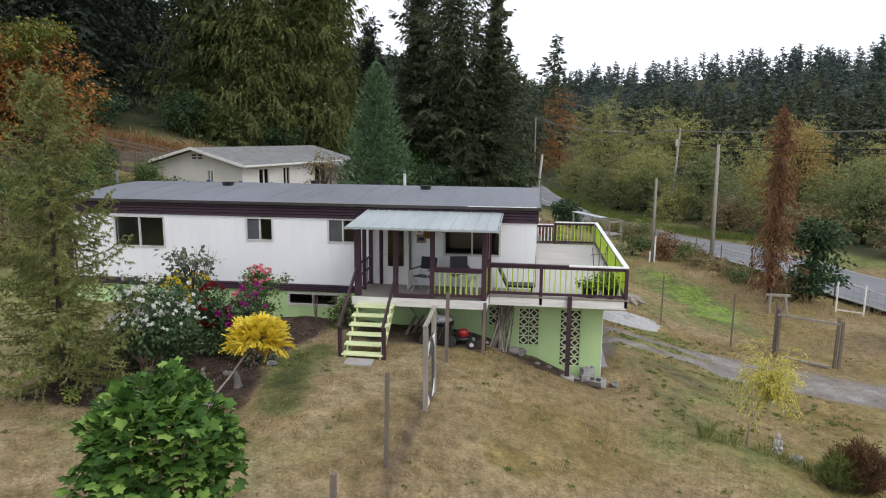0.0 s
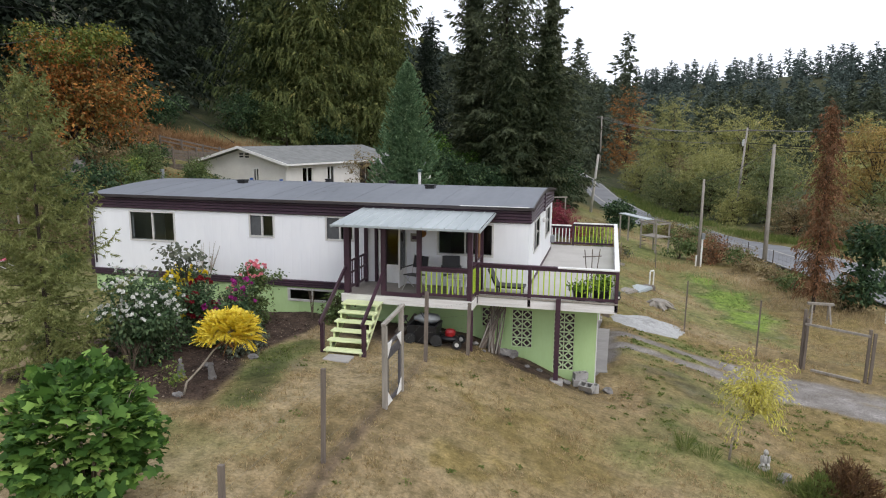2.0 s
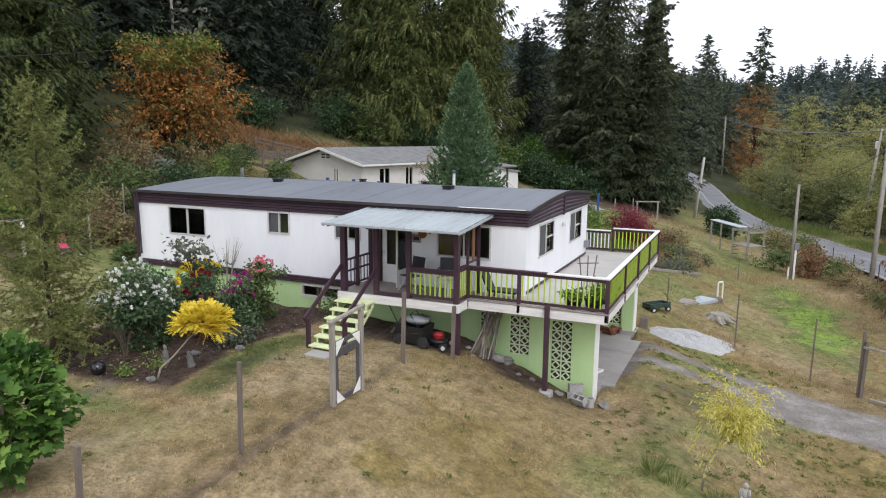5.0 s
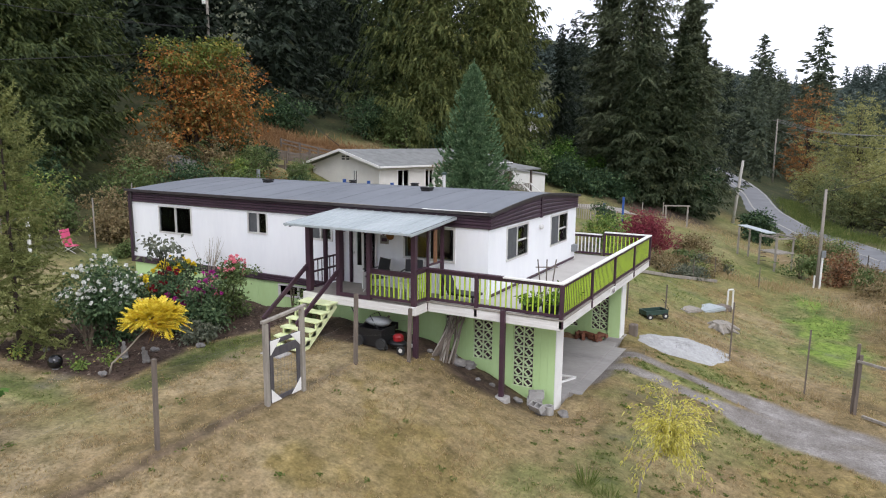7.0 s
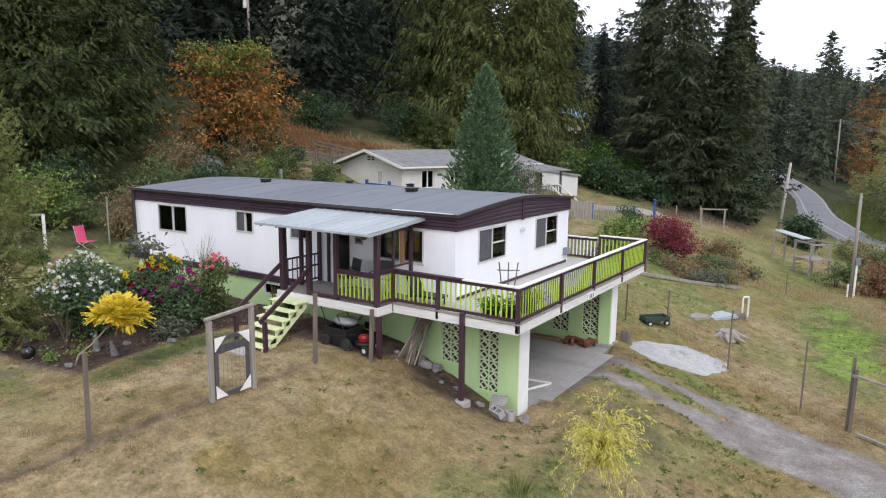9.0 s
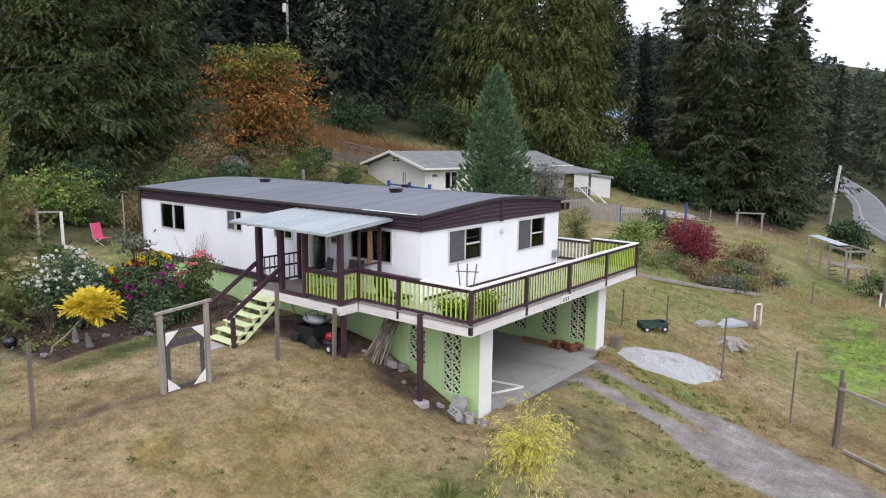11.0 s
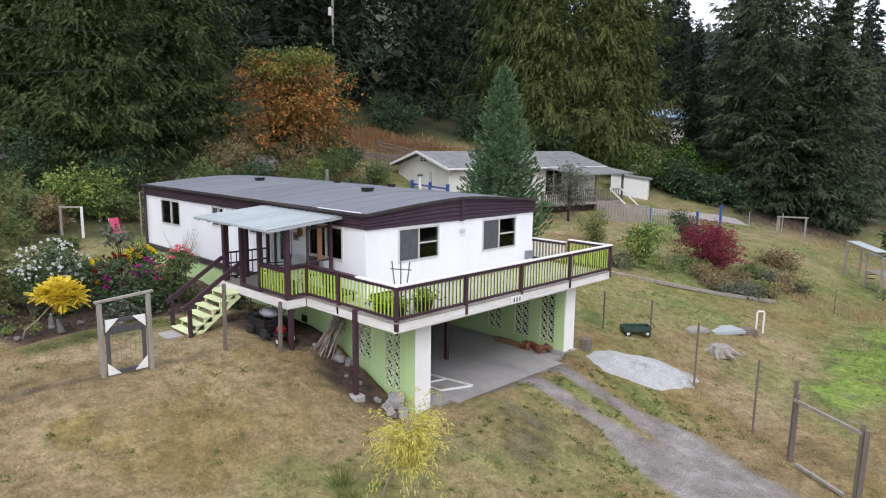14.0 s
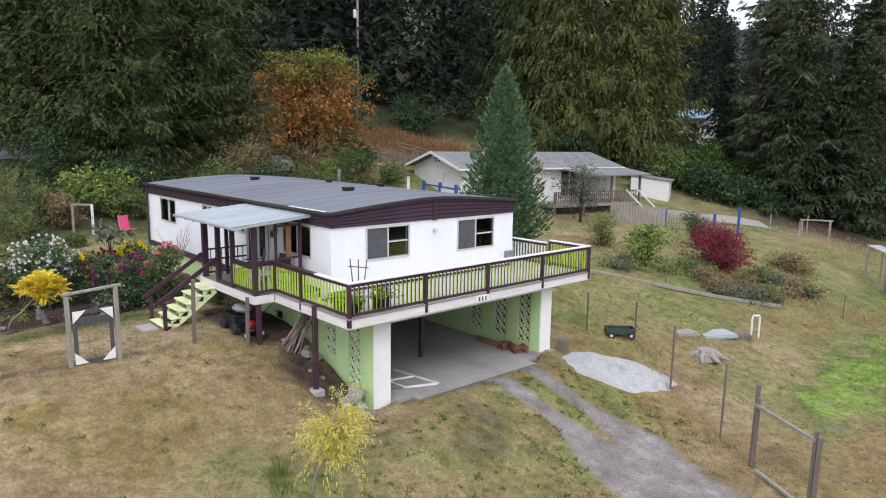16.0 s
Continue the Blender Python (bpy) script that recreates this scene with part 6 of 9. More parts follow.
broadleaf("leafy_shrub", -8.7, 15.9, 2.6, 0.6, M_GREYSHRUB, "tall grey-green shrub rising behind the blooms", 39, leaves=260, size=0.15, clear=0.74, trunk=0.03, lumps=6, category="shrub")
bush("leafy_shrub", -5.35, 18.2, 0.38, 0.95, M_SHRUB, "small green shrub beside the steps", 40, leaves=700, size=0.1)
bush("leafy_shrub", -10.6, 13.2, 0.6, 0.8, M_SHRUB, "low green plant in the bed", 41, leaves=900, size=0.1)
for i, (x, y) in enumerate(((-7.35, 12.25), (-9.3, 11.95), (-6.95, 12.75))):
    bush("bed_plant", x, y, 0.16, 0.22 if i < 2 else 0.55, M_LIGHTSHRUB, "small yellow-green bedding plant", 42 + i, leaves=160, size=0.08, twigs=False, group="bedding plants")


rng = np.random.default_rng(57)
n = 9000
o = np.stack([-11 + 5.2 * rng.random(n), 11.4 + 7.4 * rng.random(n), np.zeros(n)], 1)
keep = covers(o[:, 0], o[:, 1])[0] > 0.55
o = o[keep]
n = len(o)
o[:, 2] = ground(o[:, 0], o[:, 1]) + 0.02 + 0.06 * fbm(o[:, 0], o[:, 1], 0.4, 3.0) + 0.03 * rng.random(n)
d = unit(rng.normal(size=(n, 3)) * np.array([1, 1, 0.35]))
l = 0.03 + 0.07 * rng.random(n) ** 2
solid("bark_mulch", sprays(o, d, unit(np.cross(d, rng.normal(size=(n, 3)) * 0.4 + np.array([0, 0, 1.0]))), l, l * 0.4), [leaf("mulch_chips", (0.05, 0.03, 0.024), (0.115, 0.075, 0.055), (0.26, 0.21, 0.16), island=1.2, translucent=0.0)], "reddish-brown bark mulch over the flower bed", "mulch", kind="stuff")


def bare_shrub(name, x, y, h, seed, label, mat=None, n=7, spread=0.35):
    rng = np.random.default_rng(seed)
    t = thing(name, (x, y, gz(x, y)), label, "shrub")
    b = Build()
    for i in range(n):
        a = rng.random() * 6.28
        e = spread * h * (0.3 + rng.random())
        p1 = (0.4 * e * math.cos(a), 0.4 * e * math.sin(a), h * 0.5)
        p2 = (e * math.cos(a), e * math.sin(a), h * (0.8 + 0.25 * rng.random()))
        b.tube([(0, 0, -0.1), p1, p2], [0.02, 0.012, 0.004], 5)
        for k in range(3):
            a2 = a + (rng.random() - 0.5) * 2.4
            b.tube([p1, (p1[0] + 0.3 * e * math.cos(a2), p1[1] + 0.3 * e * math.sin(a2), h * (0.65 + 0.3 * rng.random()))], [0.009, 0.003], 4)
    part("branchwork", b, mat or M_TWIG, t, local=True)
    return t


bare_shrub("bare_shrub", -9.9, 18.5, 2.2, 50, "thin leafless shrub in front of the white wall", M_PALEBARK, 6, 0.3)
bare_shrub("bare_shrub", -6.3, 18.55, 0.95, 51, "brown dead stalks against the green skirting", None, 5, 0.12)
bare_shrub("bare_shrub", -8.35, 13.2, 0.9, 52, "woody bare stems under the white blooms", None, 14, 0.45)

ball = thing("gazing_ball", (-7.83, 12.0, gz(-7.83, 12.0)), "glossy black garden gazing ball", "ornament")
gl = Build()
prof = [(0.17 * math.sin(a), 0.2 - 0.17 * math.cos(a)) for a in np.linspace(0.08, math.pi - 0.02, 14)]
gl.lathe(0, 0, prof, 20)
part("globe", gl, material("black_gloss", (0.006, 0.006, 0.008), (0.01, 0.01, 0.012), rough=0.08, bump=0, spec=0.6), ball, smooth=True, local=True)
part("stand", Build().lathe(0, 0, [(0.09, -0.03), (0.08, 0.03), (0.06, 0.05)], 14), M_STONE, ball, local=True)


def figure(x, y, h, label, lean=0.0):
    z = gz(x, y)
    b = Build().lathe(0, 0, [(0.13, -0.03), (0.13, 0.04), (0.10, 0.05), (0.11, 0.12 * h / 0.5), (0.085, 0.28 * h / 0.5), (0.10, 0.33 * h / 0.5), (0.04, 0.39 * h / 0.5), (0.06, 0.44 * h / 0.5), (0.055, 0.48 * h / 0.5), (0.01, 0.52 * h / 0.5)], 12)
    b.v = [(p[0] * 0.75, p[1] * 0.75, p[2]) for p in b.v]
    ob = solid("garden_statue", b, M_STONE, label, "statue", smooth=True)
    ob.location = (x, y, z)
    ob.rotation_euler = (lean, 0, 0)
    return ob


figure(-7.14, 13.32, 0.42, "small grey stone garden figure")
figure(-6.35, 13.35, 0.4, "weathered grey stone figure in the bed", 0.2)
seat_z = gz(5.8, 15.75)
b = Build().lump((0, 0, 0.06), (0.2, 0.17, 0.12), 81)
for at_, ra in (((0, 0.02, 0.3), (0.105, 0.09, 0.17)), ((0.01, -0.02, 0.53), (0.075, 0.08, 0.09)), ((-0.08, -0.12, 0.2), (0.055, 0.13, 0.055)), ((0.08, -0.12, 0.2), (0.055, 0.13, 0.055)), ((-0.12, -0.03, 0.33), (0.04, 0.05, 0.12)), ((0.12, -0.03, 0.33), (0.04, 0.05, 0.12))):
    b.lump(at_, ra, 82)
sitter = solid("garden_statue", b, M_PALESTONE, "small pale seated stone garden figure by the willow", "statue", smooth=True)
sitter.location = (5.8, 15.75, seat_z)
sitter.scale = (0.68, 0.68, 0.8)
for i, (x, y, r) in enumerate(((-6.5, 12.3, 0.11), (-6.9, 14.0, 0.12), (-9.2, 12.6, 0.1), (-6.2, 14.85, 0.14), (6.2, 15.6, 0.14), (6.05, 15.3, 0.1))):
    solid("stone", Build().lump((x, y, gz(x, y) + r * 0.3), (r, r * 0.8, r * 0.6), 60 + i), M_STONE, "rough grey garden stone", "stone", "garden stones", at=(x, y, gz(x, y)))

# -- willow, grasses and brown shrub on the lawn --
rng = np.random.default_rng(91)
wil = thing("willow_sapling", (5.0, 15.45, gz(5.0, 15.45)), "young yellow weeping willow on a thin stem", "tree")
part("trunk", Build().tube([(0, 0, -0.1), (0.05, 0.03, 0.5), (0.28, 0.14, 1.1), (0.5, 0.26, 2.0)], [0.03, 0.022, 0.018, 0.008], 6), M_PALEBARK, wil, smooth=True, local=True)
o, d, s, l, tw = [], [], [], [], Build()
for i in range(120):
    a, L = rng.random() * 6.28, 0.78 * (0.3 + 0.8 * rng.random())
    z0 = 0.95 + 0.6 * rng.random()
    climb, fall = (0.9 + 1.0 * rng.random(), 0.25 + 0.4 * rng.random()) if i % 4 else (0.5, 0.9)
    pts = []
    for k in range(13):
        u = k / 12
        pts.append((0.46 + L * u ** 1.2 * math.cos(a), 0.24 + L * u ** 1.2 * math.sin(a), z0 + L * (climb * u * (1.25 - 0.55 * u) - fall * u ** 3)))
    tw.tube(pts[::4], [0.006, 0.004, 0.003, 0.002], 4)
    for k in range(2, 13):
        for q in range(4):
            o.append(np.array(pts[k]) + rng.normal(size=3) * 0.035)
            dd = np.array(pts[k]) - np.array(pts[k - 1])
            dd = dd / np.linalg.norm(dd) * 0.9 + np.array([0, 0, -0.25]) + rng.normal(size=3) * 0.5
            d.append(dd)
            s.append(rng.normal(size=3))
            l.append(0.09 * (0.6 + 0.7 * rng.random()))
o, d, l = np.array(o), unit(np.array(d)), np.array(l)
tagged(part("branchwork", tw, M_PALEBARK, wil, local=True), kind="stuff")
part("crown", sprays(o, d, unit(np.cross(d, np.array(s))), l, l * 0.26), M_WILLOW, wil, local=True)


def tussock(name, x, y, r, h, mat, label, seed, n=500, category="grass", width=0.03):
    rng = np.random.default_rng(seed)
    t = thing(name, (x, y, gz(x, y)), label, category)
    a = rng.random(n) * 6.28
    q = rng.random(n) ** 0.5
    o = np.stack([q * r * 0.6 * np.cos(a), q * r * 0.6 * np.sin(a), np.full(n, -0.02)], 1)
    L = h * (0.5 + 0.6 * rng.random(n))
    tilt = 0.15 + 0.65 * q * rng.random(n)
    d = unit(np.stack([np.cos(a) * tilt, np.sin(a) * tilt, np.ones(n)], 1) + rng.normal(size=(n, 3)) * 0.12)
    s = unit(np.cross(d, rng.normal(size=(n, 3))))
    part("tuft", sprays(o, d, s, L, width * (0.7 + 0.6 * rng.random(n))), mat, t, local=True)
    return t


for k, (x, y, r, h, n) in enumerate(((4.05, 15.25, 0.22, 0.6, 110), (4.5, 15.1, 0.4, 0.32, 110), (5.3, 15.2, 0.4, 0.26, 100), (5.85, 15.15, 0.35, 0.3, 100), (6.25, 14.9, 0.35, 0.36, 120))):
    tussock("grass_clump", x, y, r, h, M_GREENBLADE, "tall thin green grass near the willow" if k == 0 else "rough grass round the willow", 101 + k, n, width=0.014)


def feathery_shrub(name, x, y, r, h, mat, label, seed, n=5000, blade=0.2):
    """A rounded shrub of many fine upright shoots."""
    rng = np.random.default_rng(seed)
    t = thing(name, (x, y, gz(x, y)), label, "shrub")
    shoots = 150
    a, q = rng.random(shoots) * 6.28, rng.random(shoots) ** 0.6
    tip = np.stack([q * r * np.cos(a), q * r * np.sin(a), h * (1.05 - 0.55 * q ** 2) * (0.75 + 0.3 * rng.random(shoots))], 1)
    foot = tip * np.array([0.3, 0.3, 0.0])
    b = Build()
    for k in range(0, shoots, 3):
        b.tube([tuple(foot[k]), tuple(tip[k] * 0.9)], [0.008, 0.003], 4)
    tagged(part("branchwork", b, M_TWIG, t, local=True), kind="stuff")
    k = rng.integers(shoots, size=n)
    u = 0.12 + 0.88 * rng.random(n) ** 0.7
    o = foot[k] + (tip - foot)[k] * u[:, None] + rng.normal(size=(n, 3)) * 0.02
    d = unit(unit(tip - foot)[k] + rng.normal(size=(n, 3)) * 0.4)
    l = blade * (0.5 + 0.7 * rng.random(n))
    part("foliage", sprays(o, d, unit(np.cross(d, rng.normal(size=(n, 3)))), l, l * 0.09 + 0.004), mat, t, local=True)
    return t


feathery_shrub("feathery_shrub", 7.05, 14.5, 0.68, 1.05, M_REEDBLADE, "rounded brown-green feathery shrub on the lawn", 105)
feathery_shrub("feathery_shrub", 6.5, 14.3, 0.4, 0.7, M_GREENBLADE, "yellow-green tufts beside the brown shrub", 106, 1600)

# -- fences and gates --
def post_thing(name, x, y, z0, z1, w, mat, label, group="", lean=(0, 0), round_=False, n=7):
    b = Build()
    if round_:
        b.tube([(0, 0, 0), (lean[0] * 0.5, lean[1] * 0.5, (z1 - z0) / 2), (lean[0], lean[1], z1 - z0)], [w / 2, w * 0.47, w * 0.42], n)
    else:
        b.beam((0, 0, 0), (lean[0], lean[1], z1 - z0), w, w * 0.9, up=(0, 1, 0))
    ob = solid(name, b, mat, label, "post", group, smooth=False)
    ob.location = (x, y, z0)
    return ob


for x, y, z1 in ((-2.37, 7.37, 2.78), (-2.39, 10.5, 2.95), (-2.1, 16.05, 3.05), (-1.26, 17.2, 2.53)):
    post_thing("fence_post", x, y, gz(x, y) - 0.2, z1, 0.085 if y > 15 else 0.07, M_WOOD, "weathered grey wooden fence post", "garden fence posts", (0.03, 0.02))


def wire_fence(pts, zs, label, r=0.0035, stay=0.0):
    x, y = pts[0]
    t = thing("wire_fence", (x, y, gz(x, y)), label, "fence")
    for h in zs:
        run = []
        for (xa, ya), (xb, yb) in zip(pts, pts[1:]):
            run += [(xa, ya, gz(xa, ya) + h), ((xa + xb) / 2, (ya + yb) / 2, (gz(xa, ya) + gz(xb, yb)) / 2 + h - 0.02)]
        run.append((*pts[-1], gz(*pts[-1]) + h))
        part("wire", Build().tube(run, [r] * len(run), 4), M_WIRE, t)
    if stay:
        b = Build()
        for (xa, ya), (xb, yb) in zip(pts, pts[1:]):
            L = math.hypot(xb - xa, yb - ya)
            for k in range(1, int(L / stay)):
                u = k * stay / L
                x, y = xa + (xb - xa) * u, ya + (yb - ya) * u
                b.tube([(x, y, gz(x, y) + zs[0]), (x, y, gz(x, y) + zs[-1])], [r * 0.7, r * 0.7], 4, cap=False)
        tagged(part("mesh_stay", b, M_WIRE, t), kind="stuff")
    return t


wire_fence([(-2.37, 7.37), (-2.39, 10.5), (-2.16, 13.0)], (0.1, 0.4, 0.75, 1.1, 1.45), "thin sagging wire garden fence", 0.0014, 0.0)
wire_fence([(-2.08, 14.12), (-2.1, 16.05), (-1.26, 17.2)], (0.1, 0.4, 0.75, 1.1, 1.4), "thin sagging wire garden fence", 0.0014, 0.0)

gate = thing("garden_gate", (-2.12, 13.56, gz(-2.12, 13.56)), "homemade wooden garden gate with white corner braces", "gate")
gx = -2.12
for y, z1 in ((13.0, 3.02), (14.12, 3.1)):
    part("gate_post", Build().box(gx - 0.05, y - 0.05, 1.0, gx + 0.05, y + 0.05, z1), M_WOOD_PALE, gate, bevel=0.008)
part("top_bar", Build().beam((gx, 12.9, 3.06), (gx, 14.25, 3.15), 0.09, 0.06), M_WOOD_PALE, gate, bevel=0.006)
G0, G1, GZ0, GZ1 = 13.1, 14.02, 1.28, 2.62
for name, args in (("frame_bar", (G0, GZ0, G0 + 0.09, GZ1)), ("frame_bar", (G1 - 0.09, GZ0, G1, GZ1)), ("frame_bar", (G0 + 0.09, GZ0, G1 - 0.09, GZ0 + 0.09)), ("frame_bar", (G0 + 0.09, GZ1 - 0.09, G1 - 0.09, GZ1))):
    part(name, Build().box(gx - 0.02, args[0], args[1], gx + 0.02, args[2], args[3]), M_DARKGATE, gate, "dark painted gate frame", bevel=0.004)
part("cross_board", Build().box(gx - 0.025, G0 + 0.02, 2.26, gx + 0.025, G1 - 0.02, 2.44), M_DARKGATE, gate, bevel=0.005)
for y, z, sy, sz in ((G0, GZ0, 1, 1), (G1, GZ0, -1, 1), (G0, GZ1, 1, -1), (G1, GZ1, -1, -1)):
    b = Build()
    tri = [(y, z), (y + sy * 0.30, z), (y, z + sz * 0.30)]
    vs = [(gx + s_, p, q) for s_ in (0.022, 0.036) for p, q in tri]
    b.add(vs, [(0, 1, 2), (5, 4, 3), (0, 3, 4, 1), (1, 4, 5, 2), (2, 5, 3, 0)])
    part("corner_brace", b, M_WHITE, gate, "white triangular corner brace")
b = Build()
for k in range(1, 8):
    b.tube([(gx, G0 + k * 0.11, GZ0 + 0.05), (gx, G0 + k * 0.11, GZ1 - 0.05)], [0.0025, 0.0025], 4)
for k in range(1, 9):
    b.tube([(gx, G0 + 0.05, GZ0 + k * 0.14), (gx, G1 - 0.05, GZ0 + k * 0.14)], [0.0025, 0.0025], 4)
part("wire_mesh", b, M_WIRE, gate)

F2 = ((1.42, 29.2, 1.43), (2.66, 30.45, 1.12), (5.35, 28.33, 1.2), (7.77, 26.8, 0.93))
for x, y, z1 in F2:
    post_thing("fence_post", x, y, gz(x, y) - 0.2, z1, 0.05, M_WOOD, "thin weathered fence post", "field fence posts", (0.02, -0.02))
wire_fence([(x, y) for x, y, _ in F2[1:]] + [(9.05, 25.8)], (0.1, 0.45, 0.8, 1.2, 1.6), "thin wire field fence", 0.0025, 0.0)
g2 = thing("field_gate", (9.9, 25.3, gz(9.9, 25.3)), "grey weathered open pole gate", "gate")
for x, y, z1 in ((9.04, 25.84, 0.92), (9.12, 25.74, 0.62), (10.78, 24.82, 0.6), (10.9, 24.74, 0.5)):
    part("gate_post", Build().beam((x, y, gz(x, y) - 0.2), (x + 0.02, y, z1), 0.09, 0.08, up=(0, 1, 0)), M_WOOD, g2, bevel=0.006)
part("rail", Build().beam((9.05, 25.75, 0.42), (10.8, 24.78, 0.38), 0.06, 0.08), M_WOOD_PALE, g2, bevel=0.006)
part("rail", Build().beam((9.3, 25.5, gz(9.3, 25.5) + 0.08), (10.6, 24.7, gz(10.6, 24.7) + 0.07), 0.08, 0.08), M_WOOD_PALE, g2, bevel=0.006)

# -- yard things beyond the carport --
def gravel_heap(cx, cy, a, b, turn, h, label):
    rng = np.random.default_rng(4)
    n, m = 26, 48
    vs, fs = [], []
    for i in range(n + 1):
        for k in range(m):
            th = 2 * math.pi * k / m
            edge = 1 + 0.05 * math.sin(3 * th + 1) + 0.03 * math.sin(7 * th) + 0.03 * math.sin(13 * th + 2)
            q = i / n
            u, v = a * q * edge * math.cos(th), b * q * edge * math.sin(th)
            x, y = cx + u * math.cos(turn) - v * math.sin(turn), cy + u * math.sin(turn) + v * math.cos(turn)
            vs.append((x, y, gz(x, y) - 0.03 + (h + 0.03) * (1 - q ** 2.2) + (1 - q ** 3) * (0.045 * (rng.random() - 0.5) + 0.03 * math.sin(x * 7) * math.sin(y * 6) + 0.03 * math.sin(x * 3.1 + y * 2.3))))
    for i in range(n):
        for k in range(m):
            fs.append((i * m + k, (i + 1) * m + k, (i + 1) * m + (k + 1) % m, i * m + (k + 1) % m))
    return solid("gravel_heap", Build().add(vs, fs), material("pale_gravel", (0.45, 0.455, 0.45), (0.31, 0.31, 0.305), rough=0.95, scale=3.5, fine=28, bump=1.0, c3=(0.54, 0.54, 0.53)), label, "gravel", kind="stuff", at=(cx, cy, gz(cx, cy)))


gravel_heap(3.95, 27.5, 1.95, 1.2, radians(48), 0.16, "low spread heap of pale gravel")

cart = thing("garden_cart", (2.3, 30.0, gz(2.3, 30.0)), "dark green garden cart with black wheels", "cart")
cart.rotation_euler, cart.scale = (0, 0, radians(47)), (0.85, 0.85, 0.8)
b = Build()
b.box(-0.6, -0.3, 0.22, 0.6, 0.3, 0.26).box(-0.6, -0.3, 0.26, 0.6, -0.26, 0.44).box(-0.6, 0.26, 0.26, 0.6, 0.3, 0.44).box(-0.6, -0.26, 0.26, -0.56, 0.26, 0.44).box(0.56, -0.26, 0.26, 0.6, 0.26, 0.44)
part("tray", b, M_CARTGREEN, cart, local=True)
for x in (-0.42, 0.42):
    for y in (-0.33, 0.33):
        b = Build().tube([(x, y - 0.04, 0.14), (x, y + 0.04, 0.14)], [0.15, 0.15], 14)
        w = part("wheel", b, M_RUBBER, cart, local=True)
        part("rim", Build().tube([(x, y - 0.045, 0.14), (x, y + 0.045, 0.14)], [0.07, 0.07], 10), M_ALU, w, local=True)
    part("axle", Build().tube([(x, -0.3, 0.14), (x, 0.3, 0.14)], [0.015, 0.015], 6).box(x - 0.03, -0.2, 0.14, x + 0.03, 0.2, 0.22), M_STEEL_POST, cart, local=True)
part("handle", Build().tube([(0.6, 0, 0.2), (0.85, 0, 0.35), (0.55, 0.1, 0.85)], [0.015, 0.015, 0.015], 6).tube([(0.55, 0.0, 0.85), (0.55, 0.2, 0.85)], [0.015, 0.015], 6), M_STEEL_POST, cart, local=True)

stump = thing("tree_stump", (4.6, 32.2, gz(4.6, 32.2)), "silvery weathered tree stump with spread roots", "stump")
b = Build().lathe(0, 0, [(0.5, -0.05), (0.42, 0.08), (0.36, 0.2), (0.34, 0.3), (0.1, 0.27)], 14)
part("trunk", b, M_WOOD_PALE, stump, local=True)
for k in range(7):
    a = k * 0.9 + 0.3
    part("root", Build().tube([(0.25 * math.cos(a), 0.25 * math.sin(a), 0.2), (0.5 * math.cos(a), 0.5 * math.sin(a), 0.1), (0.8 * math.cos(a + 0.2), 0.8 * math.sin(a + 0.2), -0.03)], [0.13, 0.09, 0.03], 7), M_WOOD_PALE, stump, local=True)

for i, (x, y, a_, b_, h, m) in enumerate(((3.15, 33.2, 0.45, 0.3, 0.06, M_WOOD_PALE), (3.75, 34.5, 0.7, 0.4, 0.06, M_PORCH_ROOF), (4.25, 35.6, 0.3, 0.25, 0.18, M_WOOD))):
    z = gz(x, y)
    ob = solid("well_cover", Build().box(-a_, -b_, -0.1, a_, b_, h).box(-a_ - 0.04, -b_ - 0.04, -0.1, a_ + 0.04, b_ + 0.04, h - 0.05), m, "low flat well cover in the grass", "cover", bevel=0.01)
    ob.location, ob.rotation_euler = (x, y, z), (0, 0, radians(62))
    tagged(ob, group="well covers")
x, y = 4.4, 36.3
solid("stand_pipe", Build().tube([(x, y, gz(x, y) - 0.1), (x, y, gz(x, y) + 0.82), (x + 0.02, y + 0.03, gz(x, y) + 0.88), (x + 0.18, y + 0.2, gz(x, y) + 0.88), (x + 0.2, y + 0.23, gz(x, y) + 0.82), (x + 0.2, y + 0.23, gz(x, y) - 0.1)], [0.04] * 6, 8), M_WHITE, "bent white plastic vent pipe", "pipe", at=(x, y, gz(x, y)))

# carport contents
cf = thing("fallen_screen", (1.2, 21.3, SLAB_Z), "white painted screen frame lying on the slab", "screen")
for p, q in (((0.05, 21.28), (1.84, 21.54)), ((1.81, 21.5), (1.47, 20.63)), ((0.0, 20.5), (1.47, 20.6)), ((0.9, 21.38), (0.72, 20.58))):
    part("bar", Build().beam((*p, SLAB_Z + 0.03), (*q, SLAB_Z + 0.035), 0.06, 0.045), M_WHITE, cf)
for k in range(4):
    part("slat", Build().beam((0.9 + k * 0.12, 20.15, SLAB_Z + 0.03 + 0.01 * k), (1.2 + k * 0.1, 20.85, SLAB_Z + 0.03), 0.06, 0.02), M_WOOD_PALE, cf)
rng = np.random.default_rng(12)
for k in range(12):
    x, y = 0.55 + 0.95 * rng.random(), 25.45 + 0.3 * rng.random()
    ob = solid("firewood", Build().tube([(-0.2, 0, 0), (0.2, 0, 0)], [0.07, 0.075], 7), material("split_wood_%d" % k, (0.22, 0.09, 0.05), (0.14, 0.06, 0.04), rough=0.9) if k == 0 else bpy.data.materials["split_wood_0"], "short red-brown firewood log", "firewood", "firewood pile")
    ob.location, ob.rotation_euler = (x, y, SLAB_Z + 0.07 + 0.12 * (k % 2)), (0, 0, rng.random() * 3)
